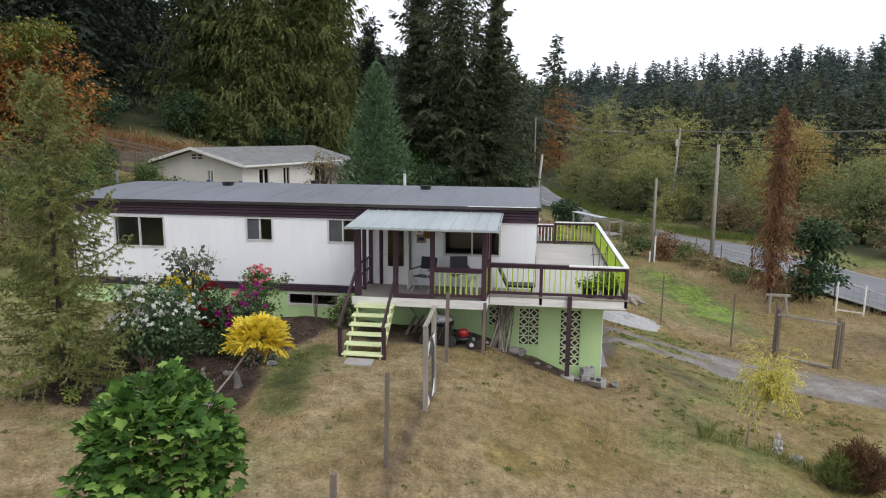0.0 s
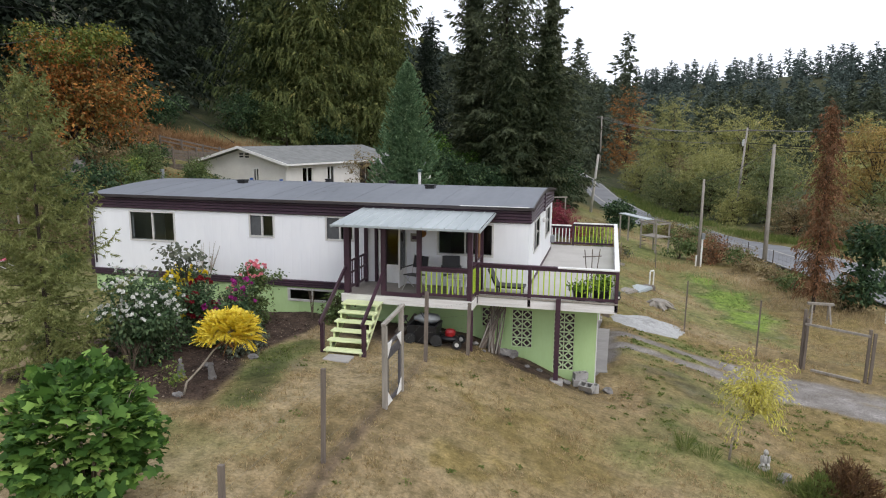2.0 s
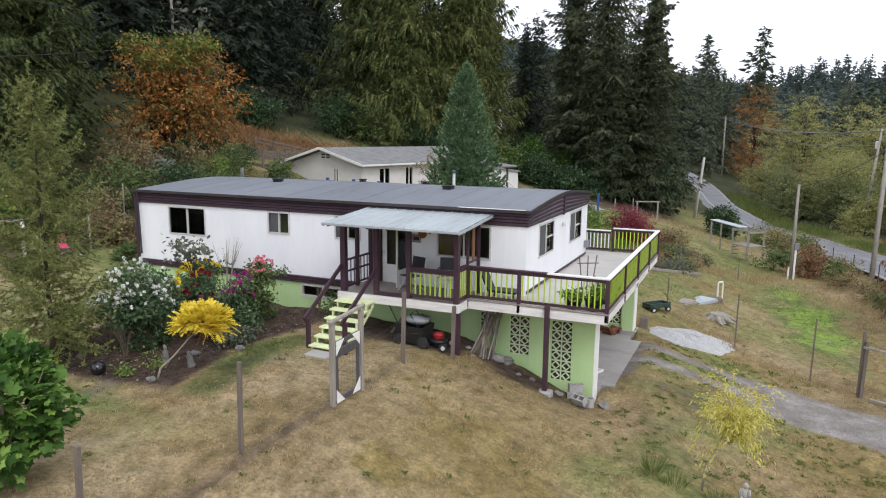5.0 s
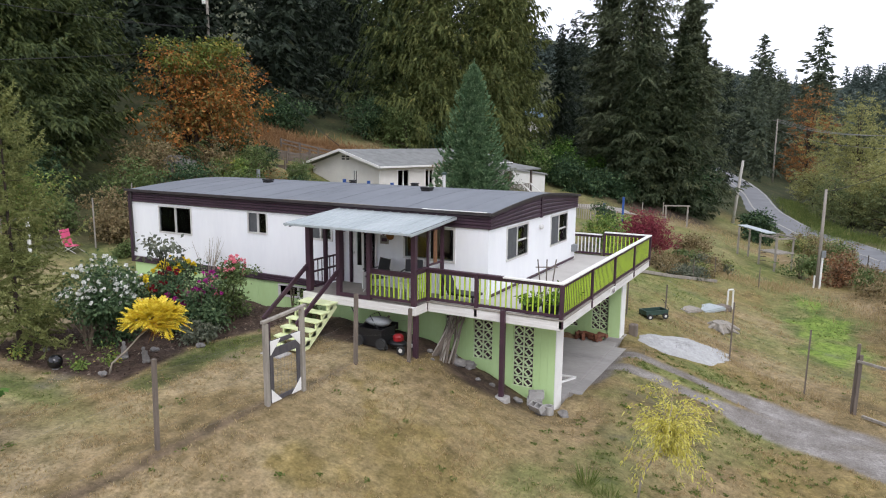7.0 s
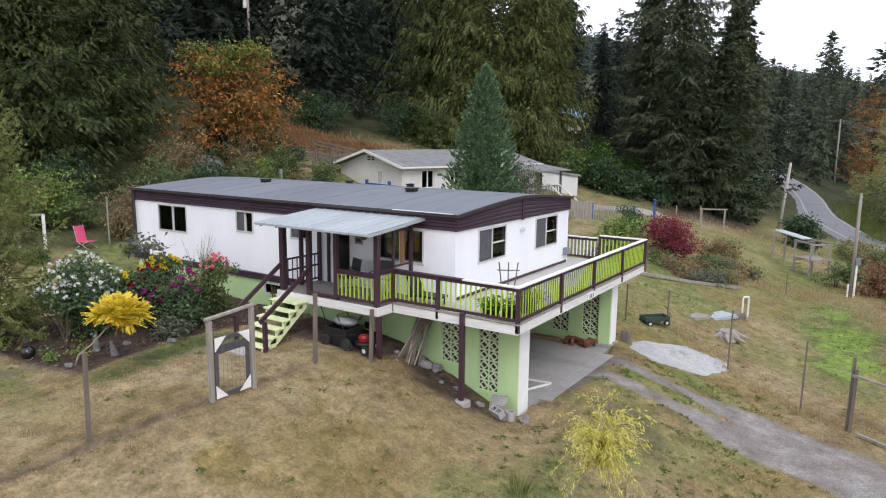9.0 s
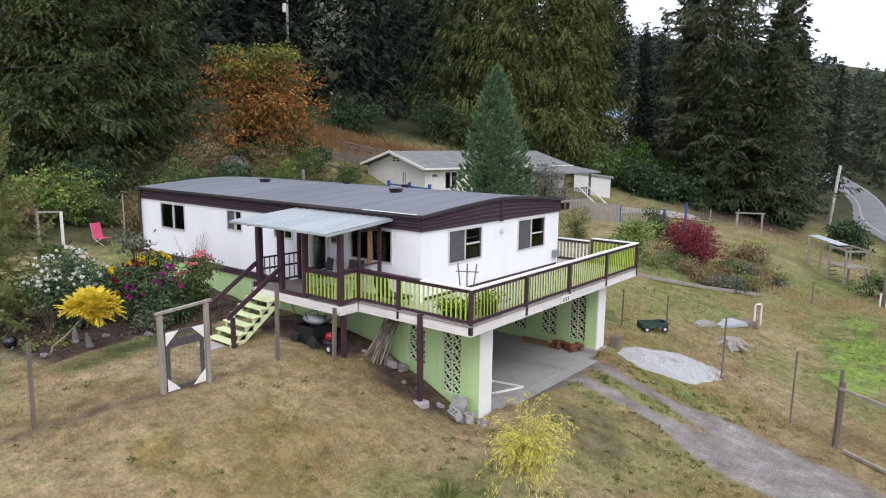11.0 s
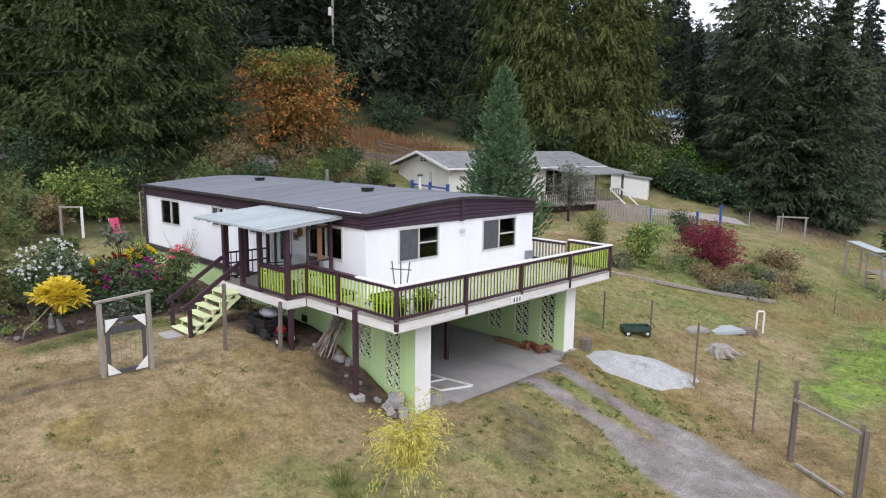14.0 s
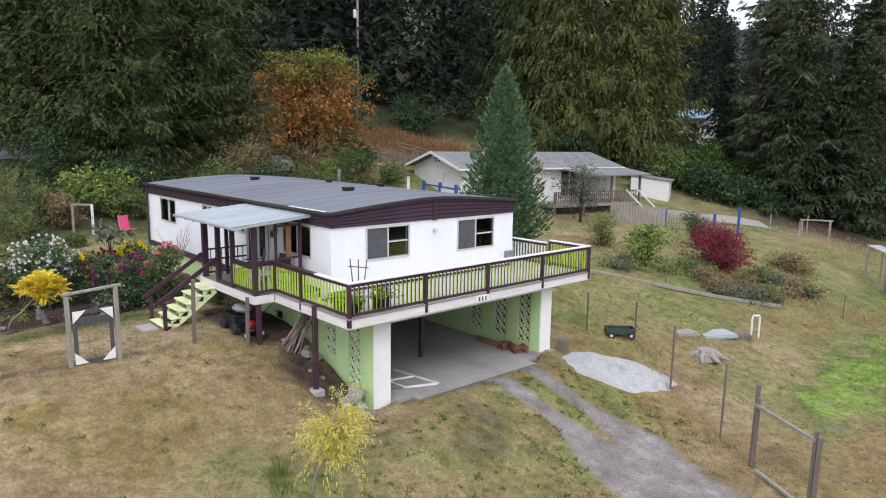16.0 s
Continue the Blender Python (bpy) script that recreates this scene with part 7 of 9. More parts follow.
solid("plank_stack", Build().box(-0.6, 25.4, SLAB_Z, 0.5, 25.7, SLAB_Z + 0.06).box(-0.7, 25.45, SLAB_Z + 0.06, 0.3, 25.68, SLAB_Z + 0.11), material("raw_plank", (0.32, 0.20, 0.11), (0.24, 0.15, 0.09), rough=0.8), "low stack of brown planks on the slab", "planks", at=(0, 25.5, SLAB_Z))
solid("storage_tub", Build().box(2.12, 26.6, gz(2.3, 26.8) - 0.05, 2.4, 26.9, gz(2.3, 26.8) + 0.42), M_WOOD, "dark grey tub beside the carport wall", "tub", bevel=0.03, at=(2.3, 26.7, gz(2.3, 26.8)))


def cinder(x, y, rz, tilt=0.0, z=0.0):
    b = Build()
    L, W, H, t = 0.39, 0.19, 0.19, 0.03
    b.box(0, 0, 0, L, t, H).box(0, W - t, 0, L, W, H)
    for u in (0, (L - t) / 2, L - t):
        b.box(u, t, 0, u + t, W - t, H)
    ob = solid("cinder_block", b, M_BLOCK, "hollow grey concrete block by the pillar", "block", "loose concrete blocks")
    ob.location, ob.rotation_euler = (x, y, gz(x, y) + z), (tilt, 0, rz)
    return ob


cinder(1.45, 18.62, 0.3, 0.1)
cinder(1.62, 18.42, -0.4, 0.5, 0.02)
cinder(1.5, 18.65, 0.5, 0.0, 0.2)
solid("concrete_ring", Build().lathe(2.02, 18.7, [(0.13, gz(2.02, 18.7) - 0.05), (0.13, gz(2.02, 18.7) + 0.22), (0.09, gz(2.02, 18.7) + 0.22), (0.09, gz(2.02, 18.7) + 0.05)], 16), M_BLOCK, "short concrete pipe by the pillar", "pipe", at=(2.02, 18.7, gz(2.02, 18.7)))
for i, (x, y, r) in enumerate(((2.4, 18.75, 0.15), (1.9, 18.45, 0.13), (1.25, 18.5, 0.12), (-0.5, 18.6, 0.17), (-0.75, 18.7, 0.14), (-1.0, 18.5, 0.11), (-0.3, 18.8, 0.2), (-1.25, 18.3, 0.09), (0.2, 18.3, 0.07), (0.5, 18.5, 0.08), (-0.95, 17.9, 0.06))):
    solid("stone", Build().lump((x, y, gz(x, y) + r * 0.45), (r, r * 0.85, r * 0.7), i), M_STONE, "grey field stone at the foot of the wall", "stone", "field stones", at=(x, y, gz(x, y)))

# bundle of poles leaning under the deck
rng = np.random.default_rng(8)
for k in range(24):
    x0, y0 = -1.15 + 0.55 * rng.random(), 18.1 + 0.45 * rng.random()
    p = (x0, y0, gz(x0, y0) - 0.03)
    q = (-1.0 + 0.5 * rng.random(), 18.75 + 0.3 * rng.random(), 1.9 + 0.35 * rng.random())
    solid("leaning_pole", Build().tube([p, tuple((a + c) / 2 + 0.02 * (rng.random() - 0.5) for a, c in zip(p, q)), q], [0.022, 0.02, 0.014], 6), M_WOOD if k % 3 else M_WOOD_PALE, "thin grey pole leaning under the deck", "pole", "bundle of leaning poles", at=p)

mower = thing("lawn_mower", (-1.85, 17.6, gz(-1.85, 17.6)), "red and black push lawn mower under the porch", "mower")
part("deck_shell", Build().lump((0, 0, 0.2), (0.27, 0.21, 0.09), 3, 12, 0.05), M_BLACK, mower, "black steel deck", smooth=True, local=True)
part("engine", Build().lathe(0.02, 0, [(0.14, 0.28), (0.15, 0.38), (0.11, 0.44), (0.04, 0.46)], 12), M_RED, mower, "red engine cover", local=True)
for x in (-0.27, 0.27):
    for y in (-0.27, 0.27):
        w = part("wheel", Build().tube([(x, y - 0.03, 0.11), (x, y + 0.03, 0.11)], [0.12, 0.12], 14), M_RUBBER, mower, local=True)
        part("hub", Build().tube([(x, y - 0.035, 0.11), (x, y + 0.035, 0.11)], [0.06, 0.06], 10), M_ALU, w, local=True)
part("handle", Build().tube([(-0.28, -0.2, 0.25), (-0.75, -0.2, 0.9), (-0.75, 0.2, 0.9), (-0.28, 0.2, 0.25)], [0.014] * 4, 6), M_BLACK, mower, local=True)
# Wheelbarrow beside the mower: black tub, grey contents, wheels and handle.
m2 = thing("wheelbarrow", (-2.55, 17.6, gz(-2.55, 17.6)), "black wheelbarrow tub with grey contents under the porch", "mower")
b = Build()
vs = [(-0.36, -0.3, 0.02), (0.36, -0.3, 0.02), (0.36, 0.3, 0.02), (-0.36, 0.3, 0.02), (-0.42, -0.36, 0.5), (0.42, -0.36, 0.5), (0.42, 0.36, 0.5), (-0.42, 0.36, 0.5), (-0.36, -0.3, 0.5), (0.36, -0.3, 0.5), (0.36, 0.3, 0.5), (-0.36, 0.3, 0.5), (-0.32, -0.26, 0.1), (0.32, -0.26, 0.1), (0.32, 0.26, 0.1), (-0.32, 0.26, 0.1)]
fs = [(3, 2, 1, 0), (12, 13, 14, 15)]
for a in range(4):
    c = (a + 1) % 4
    fs += [(a, c, c + 4, a + 4), (a + 4, c + 4, c + 8, a + 8), (a + 8, c + 8, c + 12, a + 12)]
part("bin", b.add(vs, fs), M_BLACK, m2, local=True)
part("tub_load", Build().lump((0.05, 0.05, 0.62), (0.38, 0.28, 0.13), 5, 12, 0.08), M_GREYPLASTIC, m2, "grey contents of the tub", smooth=True, local=True)
for x in (-0.3, 0.42):
    part("wheel", Build().tube([(x, -0.42, 0.14), (x, -0.34, 0.14)], [0.15, 0.15], 14), M_RUBBER, m2, local=True)
part("handle", Build().tube([(-0.4, -0.2, 0.5), (-0.75, -0.1, 1.0)], [0.015, 0.015], 6), M_BLACK, m2, local=True)
for k, (x, y, dx) in enumerate(((-3.35, 18.2, 0.25), (-3.2, 18.4, 0.3), (-3.5, 18.0, 0.2))):
    solid("loose_plank", Build().beam((x, y, gz(x, y) - 0.02), (x + dx, y + 0.4, 1.75), 0.10, 0.025), M_WOOD, "old plank leaning under the porch", "plank", "leaning planks", at=(x, y, gz(x, y)))
solid("vent_hole_cover", Build().box(-3.05, 19.07, 1.3, -2.8, 19.118, 1.5), M_BLACK, "small dark crawl-space vent", "vent", bevel=0.004, at=(-2.9, 19.1, 1.4))

# -- things on the deck and porch --
def pot(x, y, seed, label, r=0.26, h=0.3, plant=0.27):
    t = thing("planter", (x, y, DZ + 0.001), label, "planter", "deck planters")
    part("pot", Build().lathe(0, 0, [(r * 0.75, 0.0), (r, h), (r * 1.06, h), (r * 1.06, h + 0.03), (r * 0.9, h + 0.03), (r * 0.88, h - 0.04)], 18), M_BLACK, t, local=True, smooth=False)
    rng = np.random.default_rng(seed)
    tagged(part("foliage", leaf_cloud(rng, [(0, 0, h + plant * 0.4, r * 1.2, r * 1.2, plant * 0.55), (0.1, 0.06, h + plant * 0.6, r * 0.8, r * 0.8, plant * 0.4), (-0.1, 0.04, h + plant * 0.5, r * 0.8, r * 0.8, plant * 0.4)], 300, 0.085), M_LIMELEAF, t, local=True), kind="stuff")
    return t


pot(1.55, 18.42, 1, "black plastic pot of leafy green plants", 0.24, 0.28, 0.24)
pot(2.08, 18.42, 2, "black plastic pot of leafy green plants", 0.24, 0.28, 0.24)
pot(2.1, 19.3, 3, "black plastic pot of leafy green plants", 0.26, 0.3, 0.26)
tr = thing("trellis", (1.8, 18.8, DZ), "grey three-pronged wooden trellis", "trellis")
for k, (a0, a1) in enumerate(((-0.06, -0.2), (0, 0), (0.06, 0.2))):
    part("prong", Build().beam((a0, a0 * 0.6, 0.0), (a1, a1 * 0.6, 1.32), 0.025, 0.02, up=(0, 1, 0)), M_WOOD, tr, local=True)
part("bar", Build().beam((-0.24, -0.14, 1.12), (0.24, 0.14, 1.12), 0.02, 0.025), M_WOOD, tr, local=True)


def folding_chair(x, y, rz, label, seat=M_BLACK):
    t = thing("folding_chair", (x, y, DZ), label, "chair", "porch chairs")
    t.rotation_euler = (0, 0, rz)
    part("seat", Build().add([(-0.24, -0.22, 0.43), (0.24, -0.22, 0.43), (0.24, 0.22, 0.40), (-0.24, 0.22, 0.40), (-0.24, -0.22, 0.45), (0.24, -0.22, 0.45), (0.24, 0.22, 0.42), (-0.24, 0.22, 0.42)], [(3, 2, 1, 0), (4, 5, 6, 7), (0, 1, 5, 4), (1, 2, 6, 5), (2, 3, 7, 6), (3, 0, 4, 7)]), seat, t, local=True)
    part("backrest", Build().beam((0, 0.26, 0.58), (0, 0.34, 0.92), 0.5, 0.02, up=(0, 1, 0)), seat, t, local=True)
    for sx_ in (-1, 1):
        part("leg", Build().tube([(sx_ * 0.26, -0.26, 0), (sx_ * 0.26, 0.24, 0.44), (sx_ * 0.26, 0.34, 0.95)], [0.012] * 3, 6), M_ALU, t, local=True)
        part("leg", Build().tube([(sx_ * 0.24, 0.28, 0), (sx_ * 0.24, -0.24, 0.44), (sx_ * 0.25, -0.24, 0.64)], [0.012] * 3, 6), M_ALU, t, local=True)
        part("armrest", Build().box(sx_ * 0.26 - 0.02, -0.26, 0.63, sx_ * 0.26 + 0.02, 0.28, 0.655), M_BLACK, t, local=True)
    return t


folding_chair(-3.05, 18.35, radians(-20), "folding camp chair with dark fabric seat")
folding_chair(-2.05, 18.6, radians(15), "dark fabric camp chair by the window")
tb = thing("side_table", (-1.75, 18.0, DZ), "small round white plastic table", "table")
part("tabletop", Build().lathe(0, 0, [(0.3, 0.48), (0.32, 0.5), (0.31, 0.52)], 20), M_WHITE, tb, local=True)
for k in range(4):
    a = k * 1.57 + 0.4
    part("leg", Build().beam((0.24 * math.cos(a), 0.24 * math.sin(a), 0), (0.2 * math.cos(a), 0.2 * math.sin(a), 0.48), 0.05, 0.04, up=(0, 1, 0)), M_WHITE, tb, local=True)
lz = thing("deck_lounger", (-0.45, 18.55, DZ), "low black lounger on the deck", "chair")
part("seat", Build().box(-0.3, -0.25, 0.2, 0.5, 0.25, 0.26), M_BLACK, lz, local=True, bevel=0.01)
part("backrest", Build().beam((-0.28, 0, 0.24), (-0.5, 0, 0.72), 0.5, 0.05, up=(1, 0, 0)), M_BLACK, lz, local=True, bevel=0.01)
for x in (-0.25, 0.42):
    for y in (-0.2, 0.2):
        part("leg", Build().box(x - 0.02, y - 0.02, 0, x + 0.02, y + 0.02, 0.2), M_BLACK, lz, local=True)
hat = solid("wall_wreath", Build().lathe(0, 0, [(0.13, 0), (0.14, 0.03), (0.06, 0.05)], 16), M_RUST, "round rust-coloured ornament on the porch wall", "ornament")
hat.location, hat.rotation_euler = (-3.05, 19.095, 4.05), (radians(90), 0, 0)
wp = thing("wall_plaque", (-3.25, 19.09, 3.9), "small dark square wall plaque", "plaque")
part("plate", Build().box(-0.14, -0.02, -0.12, 0.14, 0.0, 0.12), M_WOOD_PALE, wp, local=True)
part("bar", Build().box(-0.09, -0.025, -0.05, 0.09, -0.021, 0.05), M_PURPLE, wp, local=True)
sdoor = thing("storm_door", (-3.5, 18.7, DZ), "white storm door standing open", "door")
part("stile", Build().box(-0.03, -0.36, 0.02, 0.0, -0.28, 1.95), M_WHITE, sdoor, local=True)
part("stile", Build().box(-0.03, 0.28, 0.02, 0.0, 0.36, 1.95), M_WHITE, sdoor, local=True)
part("rail", Build().box(-0.03, -0.28, 0.02, 0.0, 0.28, 0.5), M_WHITE, sdoor, local=True)
part("rail", Build().box(-0.03, -0.28, 1.85, 0.0, 0.28, 1.95), M_WHITE, sdoor, local=True)
g = part("pane", Build().box(-0.018, -0.28, 0.5, -0.012, 0.28, 1.85), M_GLASS, sdoor, local=True)
g.visible_shadow = False

# -- west side --
pc = thing("lawn_chair", (-18.7, 19.5, gz(-18.7, 19.5)), "bright pink folding lawn chair", "chair")
pc.rotation_euler, pc.scale = (0, 0, radians(105)), (0.9, 0.9, 0.95)
part("seat", Build().beam((0, -0.3, 0.32), (0, 0.3, 0.28), 0.55, 0.03), M_PINK, pc, local=True)
part("backrest", Build().beam((0, 0.3, 0.3), (0, 0.46, 0.98), 0.55, 0.03, up=(0, 1, 0)), M_PINK, pc, local=True)
for sx_ in (-0.27, 0.27):
    part("leg", Build().tube([(sx_, -0.35, 0), (sx_, 0.3, 0.3), (sx_, 0.48, 1.0)], [0.015] * 3, 6), M_ALU, pc, local=True)
    part("leg", Build().tube([(sx_, 0.45, 0), (sx_, -0.3, 0.33)], [0.015] * 2, 6), M_ALU, pc, local=True)
wg = thing("white_gate_frame", (-19.6, 17.75, gz(-19.6, 17.75)), "narrow grey and white gate frame by the hedge", "gate")
for x, y, m in ((-19.95, 17.4, M_WOOD_PALE), (-19.3, 18.1, M_WHITE)):
    part("gate_post", Build().box(x - 0.05, y - 0.05, 1.9, x + 0.05, y + 0.05, 3.6), m, wg, bevel=0.006)
part("top_bar", Build().beam((-19.98, 17.36, 3.58), (-19.27, 18.14, 3.58), 0.07, 0.08), M_WOOD_PALE, wg)
post_thing("fence_post", -18.9, 20.6, gz(-18.9, 20.6) - 0.2, 4.2, 0.07, M_WOOD_PALE, "grey wooden fence post by the hedge", "hedge posts", round_=True)
post_thing("fence_post", -20.4, 23.6, gz(-20.4, 23.6) - 0.2, 4.6, 0.07, M_WOOD_PALE, "grey wooden fence post by the hedge", "hedge posts", round_=True)
for i, (x, y, r, h, m, sz) in enumerate(((-23.3, 18.6, 1.8, 2.4, M_LIGHTSHRUB, 0.24), (-25.5, 22.0, 2.4, 2.6, M_DARKSHRUB, 0.2), (-23.5, 25.5, 2.3, 2.3, M_SHRUB, 0.2), (-21.5, 14.2, 1.8, 2.0, M_GREYSHRUB, 0.18), (-24, 15.5, 2.3, 2.6, M_SHRUB, 0.2), (-22.5, 29, 2.4, 2.4, M_DARKSHRUB, 0.2), (-26.5, 30, 2.5, 2.2, M_BRAMBLE, 0.2), (-20.0, 26.8, 1.3, 1.5, M_BRAMBLE, 0.16), (-28.5, 18, 2.4, 2.8, M_DARKSHRUB, 0.2), (-17.6, 16.8, 0.5, 0.5, M_SHRUB, 0.12), (-27.5, 34.5, 2.2, 1.8, M_BRAMBLE, 0.18), (-20.8, 31.5, 1.6, 1.4, M_SHRUB, 0.16), (-16.9, 20.6, 0.45, 0.55, M_SHRUB, 0.12), (-21.6, 20.6, 1.3, 1.5, M_SHRUB, 0.16), (-17.8, 24.6, 1.4, 1.2, M_GREYSHRUB, 0.15), (-19.5, 33.8, 1.8, 1.6, M_DARKSHRUB, 0.16), (-23.5, 33, 2.0, 1.8, M_SHRUB, 0.18), (-26.5, 37.5, 2.0, 1.8, M_SHRUB, 0.18), (-31.5, 40.5, 2.4, 2.2, M_DARKSHRUB, 0.2), (-17.0, 29.8, 1.5, 1.3, M_BRAMBLE, 0.15), (-24.5, 40.0, 1.5, 1.4, M_SHRUB, 0.16))):
    bush("hedge_shrub", x, y, r, h, m, ("yellow-green vine-covered" if m is M_LIGHTSHRUB else "dense dark green" if m is M_DARKSHRUB else "dry brown" if m is M_BRAMBLE else "grey-green" if m is M_GREYSHRUB else "leafy green") + " shrub in the wild hedge", 200 + i, leaves=2600, size=sz * 0.8, group="wild hedge")

for i, (x, y, r, h, m) in enumerate(((-19.4, 15.2, 1.2, 1.5, M_SHRUB), (-18.6, 12.6, 1.2, 1.4, M_GREYSHRUB), (-20.9, 17.2, 1.0, 1.7, M_BRAMBLE), (-21.0, 22.8, 1.4, 1.8, M_BRAMBLE), (-22.6, 20.4, 1.6, 2.6, M_LIGHTSHRUB), (-22.2, 16.4, 1.5, 2.3, M_SHRUB), (-19.6, 21.6, 0.9, 1.3, M_BRAMBLE), (-18.6, 22.6, 0.9, 1.2, M_BRAMBLE), (-20.4, 11.8, 1.6, 2.0, M_SHRUB), (-18.2, 26.0, 1.0, 1.5, M_BRAMBLE), (-25.8, 34.8, 1.3, 1.5, M_LIGHTSHRUB), (-27.6, 39.6, 1.6, 1.6, M_DARKSHRUB))):
    bush("hedge_shrub", x, y, r, h, m, ("yellow-green vine-covered" if m is M_LIGHTSHRUB else "dense dark green" if m is M_DARKSHRUB else "dry brown" if m is M_BRAMBLE else "grey-green" if m is M_GREYSHRUB else "leafy green") + " shrub in the wild hedge", 260 + i, leaves=2300, size=0.13, group="wild hedge", lumps=12)

# -- north garden --
for name, x, y, r, h, m, lb, sz, n in (("burning_bush", -1.35, 44.6, 2.1, 2.0, M_REDBUSH, "rounded crimson burning bush", 0.085, 19000), ("leafy_shrub", -2.5, 39.4, 1.25, 2.3, M_LIGHTSHRUB, "loose light green shrub behind the deck", 0.15, 2600), ("leafy_shrub", -7.8, 43.2, 1.15, 1.9, M_LARCH, "feathery yellow-green shrub in the upper bed", 0.12, 2600), ("leafy_shrub", -5.2, 49.8, 1.2, 2.3, M_DARKSHRUB, "dark rounded evergreen shrub by the fence", 0.12, 2600), ("leafy_shrub", 0.6, 49.6, 1.5, 0.8, M_BRAMBLE, "low dry bramble patch in the field", 0.14, 2200), ("leafy_shrub", 1.7, 45.0, 1.2, 0.45, M_GREYSHRUB, "low grey-green shrub patch", 0.1, 1100), ("leafy_shrub", 0.6, 41.2, 1.2, 0.5, M_BRAMBLE, "low dry bramble beside the crimson bush", 0.12, 1300), ("leafy_shrub", -3.2, 39.0, 1.3, 0.7, M_BRAMBLE, "low dry bramble in the bed", 0.12, 1200)):
    bush(name, x, y, r, h, m, lb, int(abs(x * 31 + y * 7)), leaves=n, size=sz, lumps=30 if name == "burning_bush" else 15)
broadleaf("wispy_tree", -12.6, 47.5, 4.3, 2.3, M_GREYSHRUB, "sparse grey-green orchard tree beside the neighbouring house", 301, leaves=3000, size=0.14, clear=0.15, trunk=0.08, lumps=14, shell=0.3)
rng = np.random.default_rng(64)
for i in range(26):
    u, w = rng.random(), rng.random()
    x, y = -3.6 + 6.2 * u + 1.6 * w, 36.2 + 5.4 * u + 8.5 * w
    m = (M_BRAMBLE, M_GREYSHRUB, M_LARCH, M_BRAMBLE, M_SHRUB)[i % 5]
    bush("weed_patch", x, y, 0.6 + 0.5 * rng.random(), 0.2 + 0.3 * rng.random(), m, "rough low weeds in the upper bed", 500 + i, leaves=650, size=0.13, group="weeds in the upper bed", twigs=False, lumps=6, category="weeds")
tim = thing("garden_edging", (1.2, 39.4, gz(1.2, 39.4)), "low weathered timber edging of the upper bed", "edging")
e_pts = [(-2.6, 34.9), (-0.5, 36.8), (1.4, 39.3), (3.2, 42.2)]
for p, q in zip(e_pts, e_pts[1:]):
    part("timber", Build().beam((*p, gz(*p) + 0.07), (*q, gz(*q) + 0.07), 0.14, 0.16), M_WOOD_PALE, tim, bevel=0.01)
for i, (x, y, h) in enumerate(((-0.6, 38.2, 1.3), (3.0, 43.0, 1.2), (2.2, 40.6, 1.2), (5.2, 44.6, 1.2))):
    post_thing("fence_post", x, y, gz(x, y) - 0.2, gz(x, y) + h, 0.06, M_WOOD, "thin grey garden stake", "garden stakes", round_=True)
for i, (x, y, z1) in enumerate(((-9.4, 53.2, 2.25), (-6.9, 55.6, 2.0), (-5.7, 56.8, 2.45))):
    post_thing("blue_post", x, y, gz(x, y) - 0.2, z1 - 0.1, 0.15, M_BLUE, "bright blue painted gate post", "blue posts")
pf = thing("picket_fence", (-8.2, 54.4, gz(-8.2, 54.4)), "grey picket fence between blue posts", "fence")
for k in range(17):
    u = k / 16
    x, y = -9.3 + 2.3 * u, 53.3 + 2.2 * u
    part("picket", Build().beam((x, y, gz(x, y)), (x, y, gz(x, y) + 1.15), 0.08, 0.02, up=(0.69, -0.72, 0)), M_WOOD_PALE, pf)
part("rail", Build().beam((-9.3, 53.3, gz(-9.3, 53.3) + 0.9), (-7, 55.5, gz(-7, 55.5) + 0.9), 0.03, 0.08), M_WOOD_PALE, pf)
bf = thing("board_fence", (-10.6, 51.8, gz(-10.6, 51.8)), "weathered grey board fence", "fence")
for k in range(18):
    u = k / 17
    x, y = -12.0 + 2.6 * u, 50.4 + 2.7 * u
    part("board", Build().beam((x, y, gz(x, y) - 0.05), (x, y, gz(x, y) + 1.35), 0.19, 0.025, up=(0.72, -0.69, 0)), M_WOOD_PALE, bf)
for i, (x, y, h) in enumerate(((-5.0, 60.5, 1.5), (-3.3, 61.5, 1.3), (-4.3, 65.8, 1.4))):
    post_thing("fence_post", x, y, gz(x, y) - 0.2, gz(x, y) + h, 0.1, M_WOOD_PALE, "pale wooden fence post", "upper field posts", round_=True)
cl = thing("clothes_frame", (-2.6, 62.6, gz(-2.6, 62.6)), "pale wooden cross-bar frame in the field", "frame")
for x, y in ((-3.4, 62.2), (-1.75, 63.0)):
    part("upright", Build().box(x - 0.06, y - 0.06, gz(x, y) - 0.2, x + 0.06, y + 0.06, gz(-2.6, 62.6) + 1.55), M_WOOD_PALE, cl)
part("crossbar", Build().beam((-3.55, 62.13, gz(-2.6, 62.6) + 1.6), (-1.6, 63.07, gz(-2.6, 62.6) + 1.6), 0.1, 0.1), M_WOOD_PALE, cl)

sh = thing("play_frame", (4.4, 53.4, gz(4.4, 53.4)), "weathered wooden play tower with a narrow pale roof", "play frame")
zz = gz(4.4, 53.4)


def along(u, v, z):
    """A place u metres along the frame and v across it, from its west end."""
    return (3.2 + 0.68 * u + 0.73 * v, 55.4 - 0.73 * u + 0.68 * v, z)


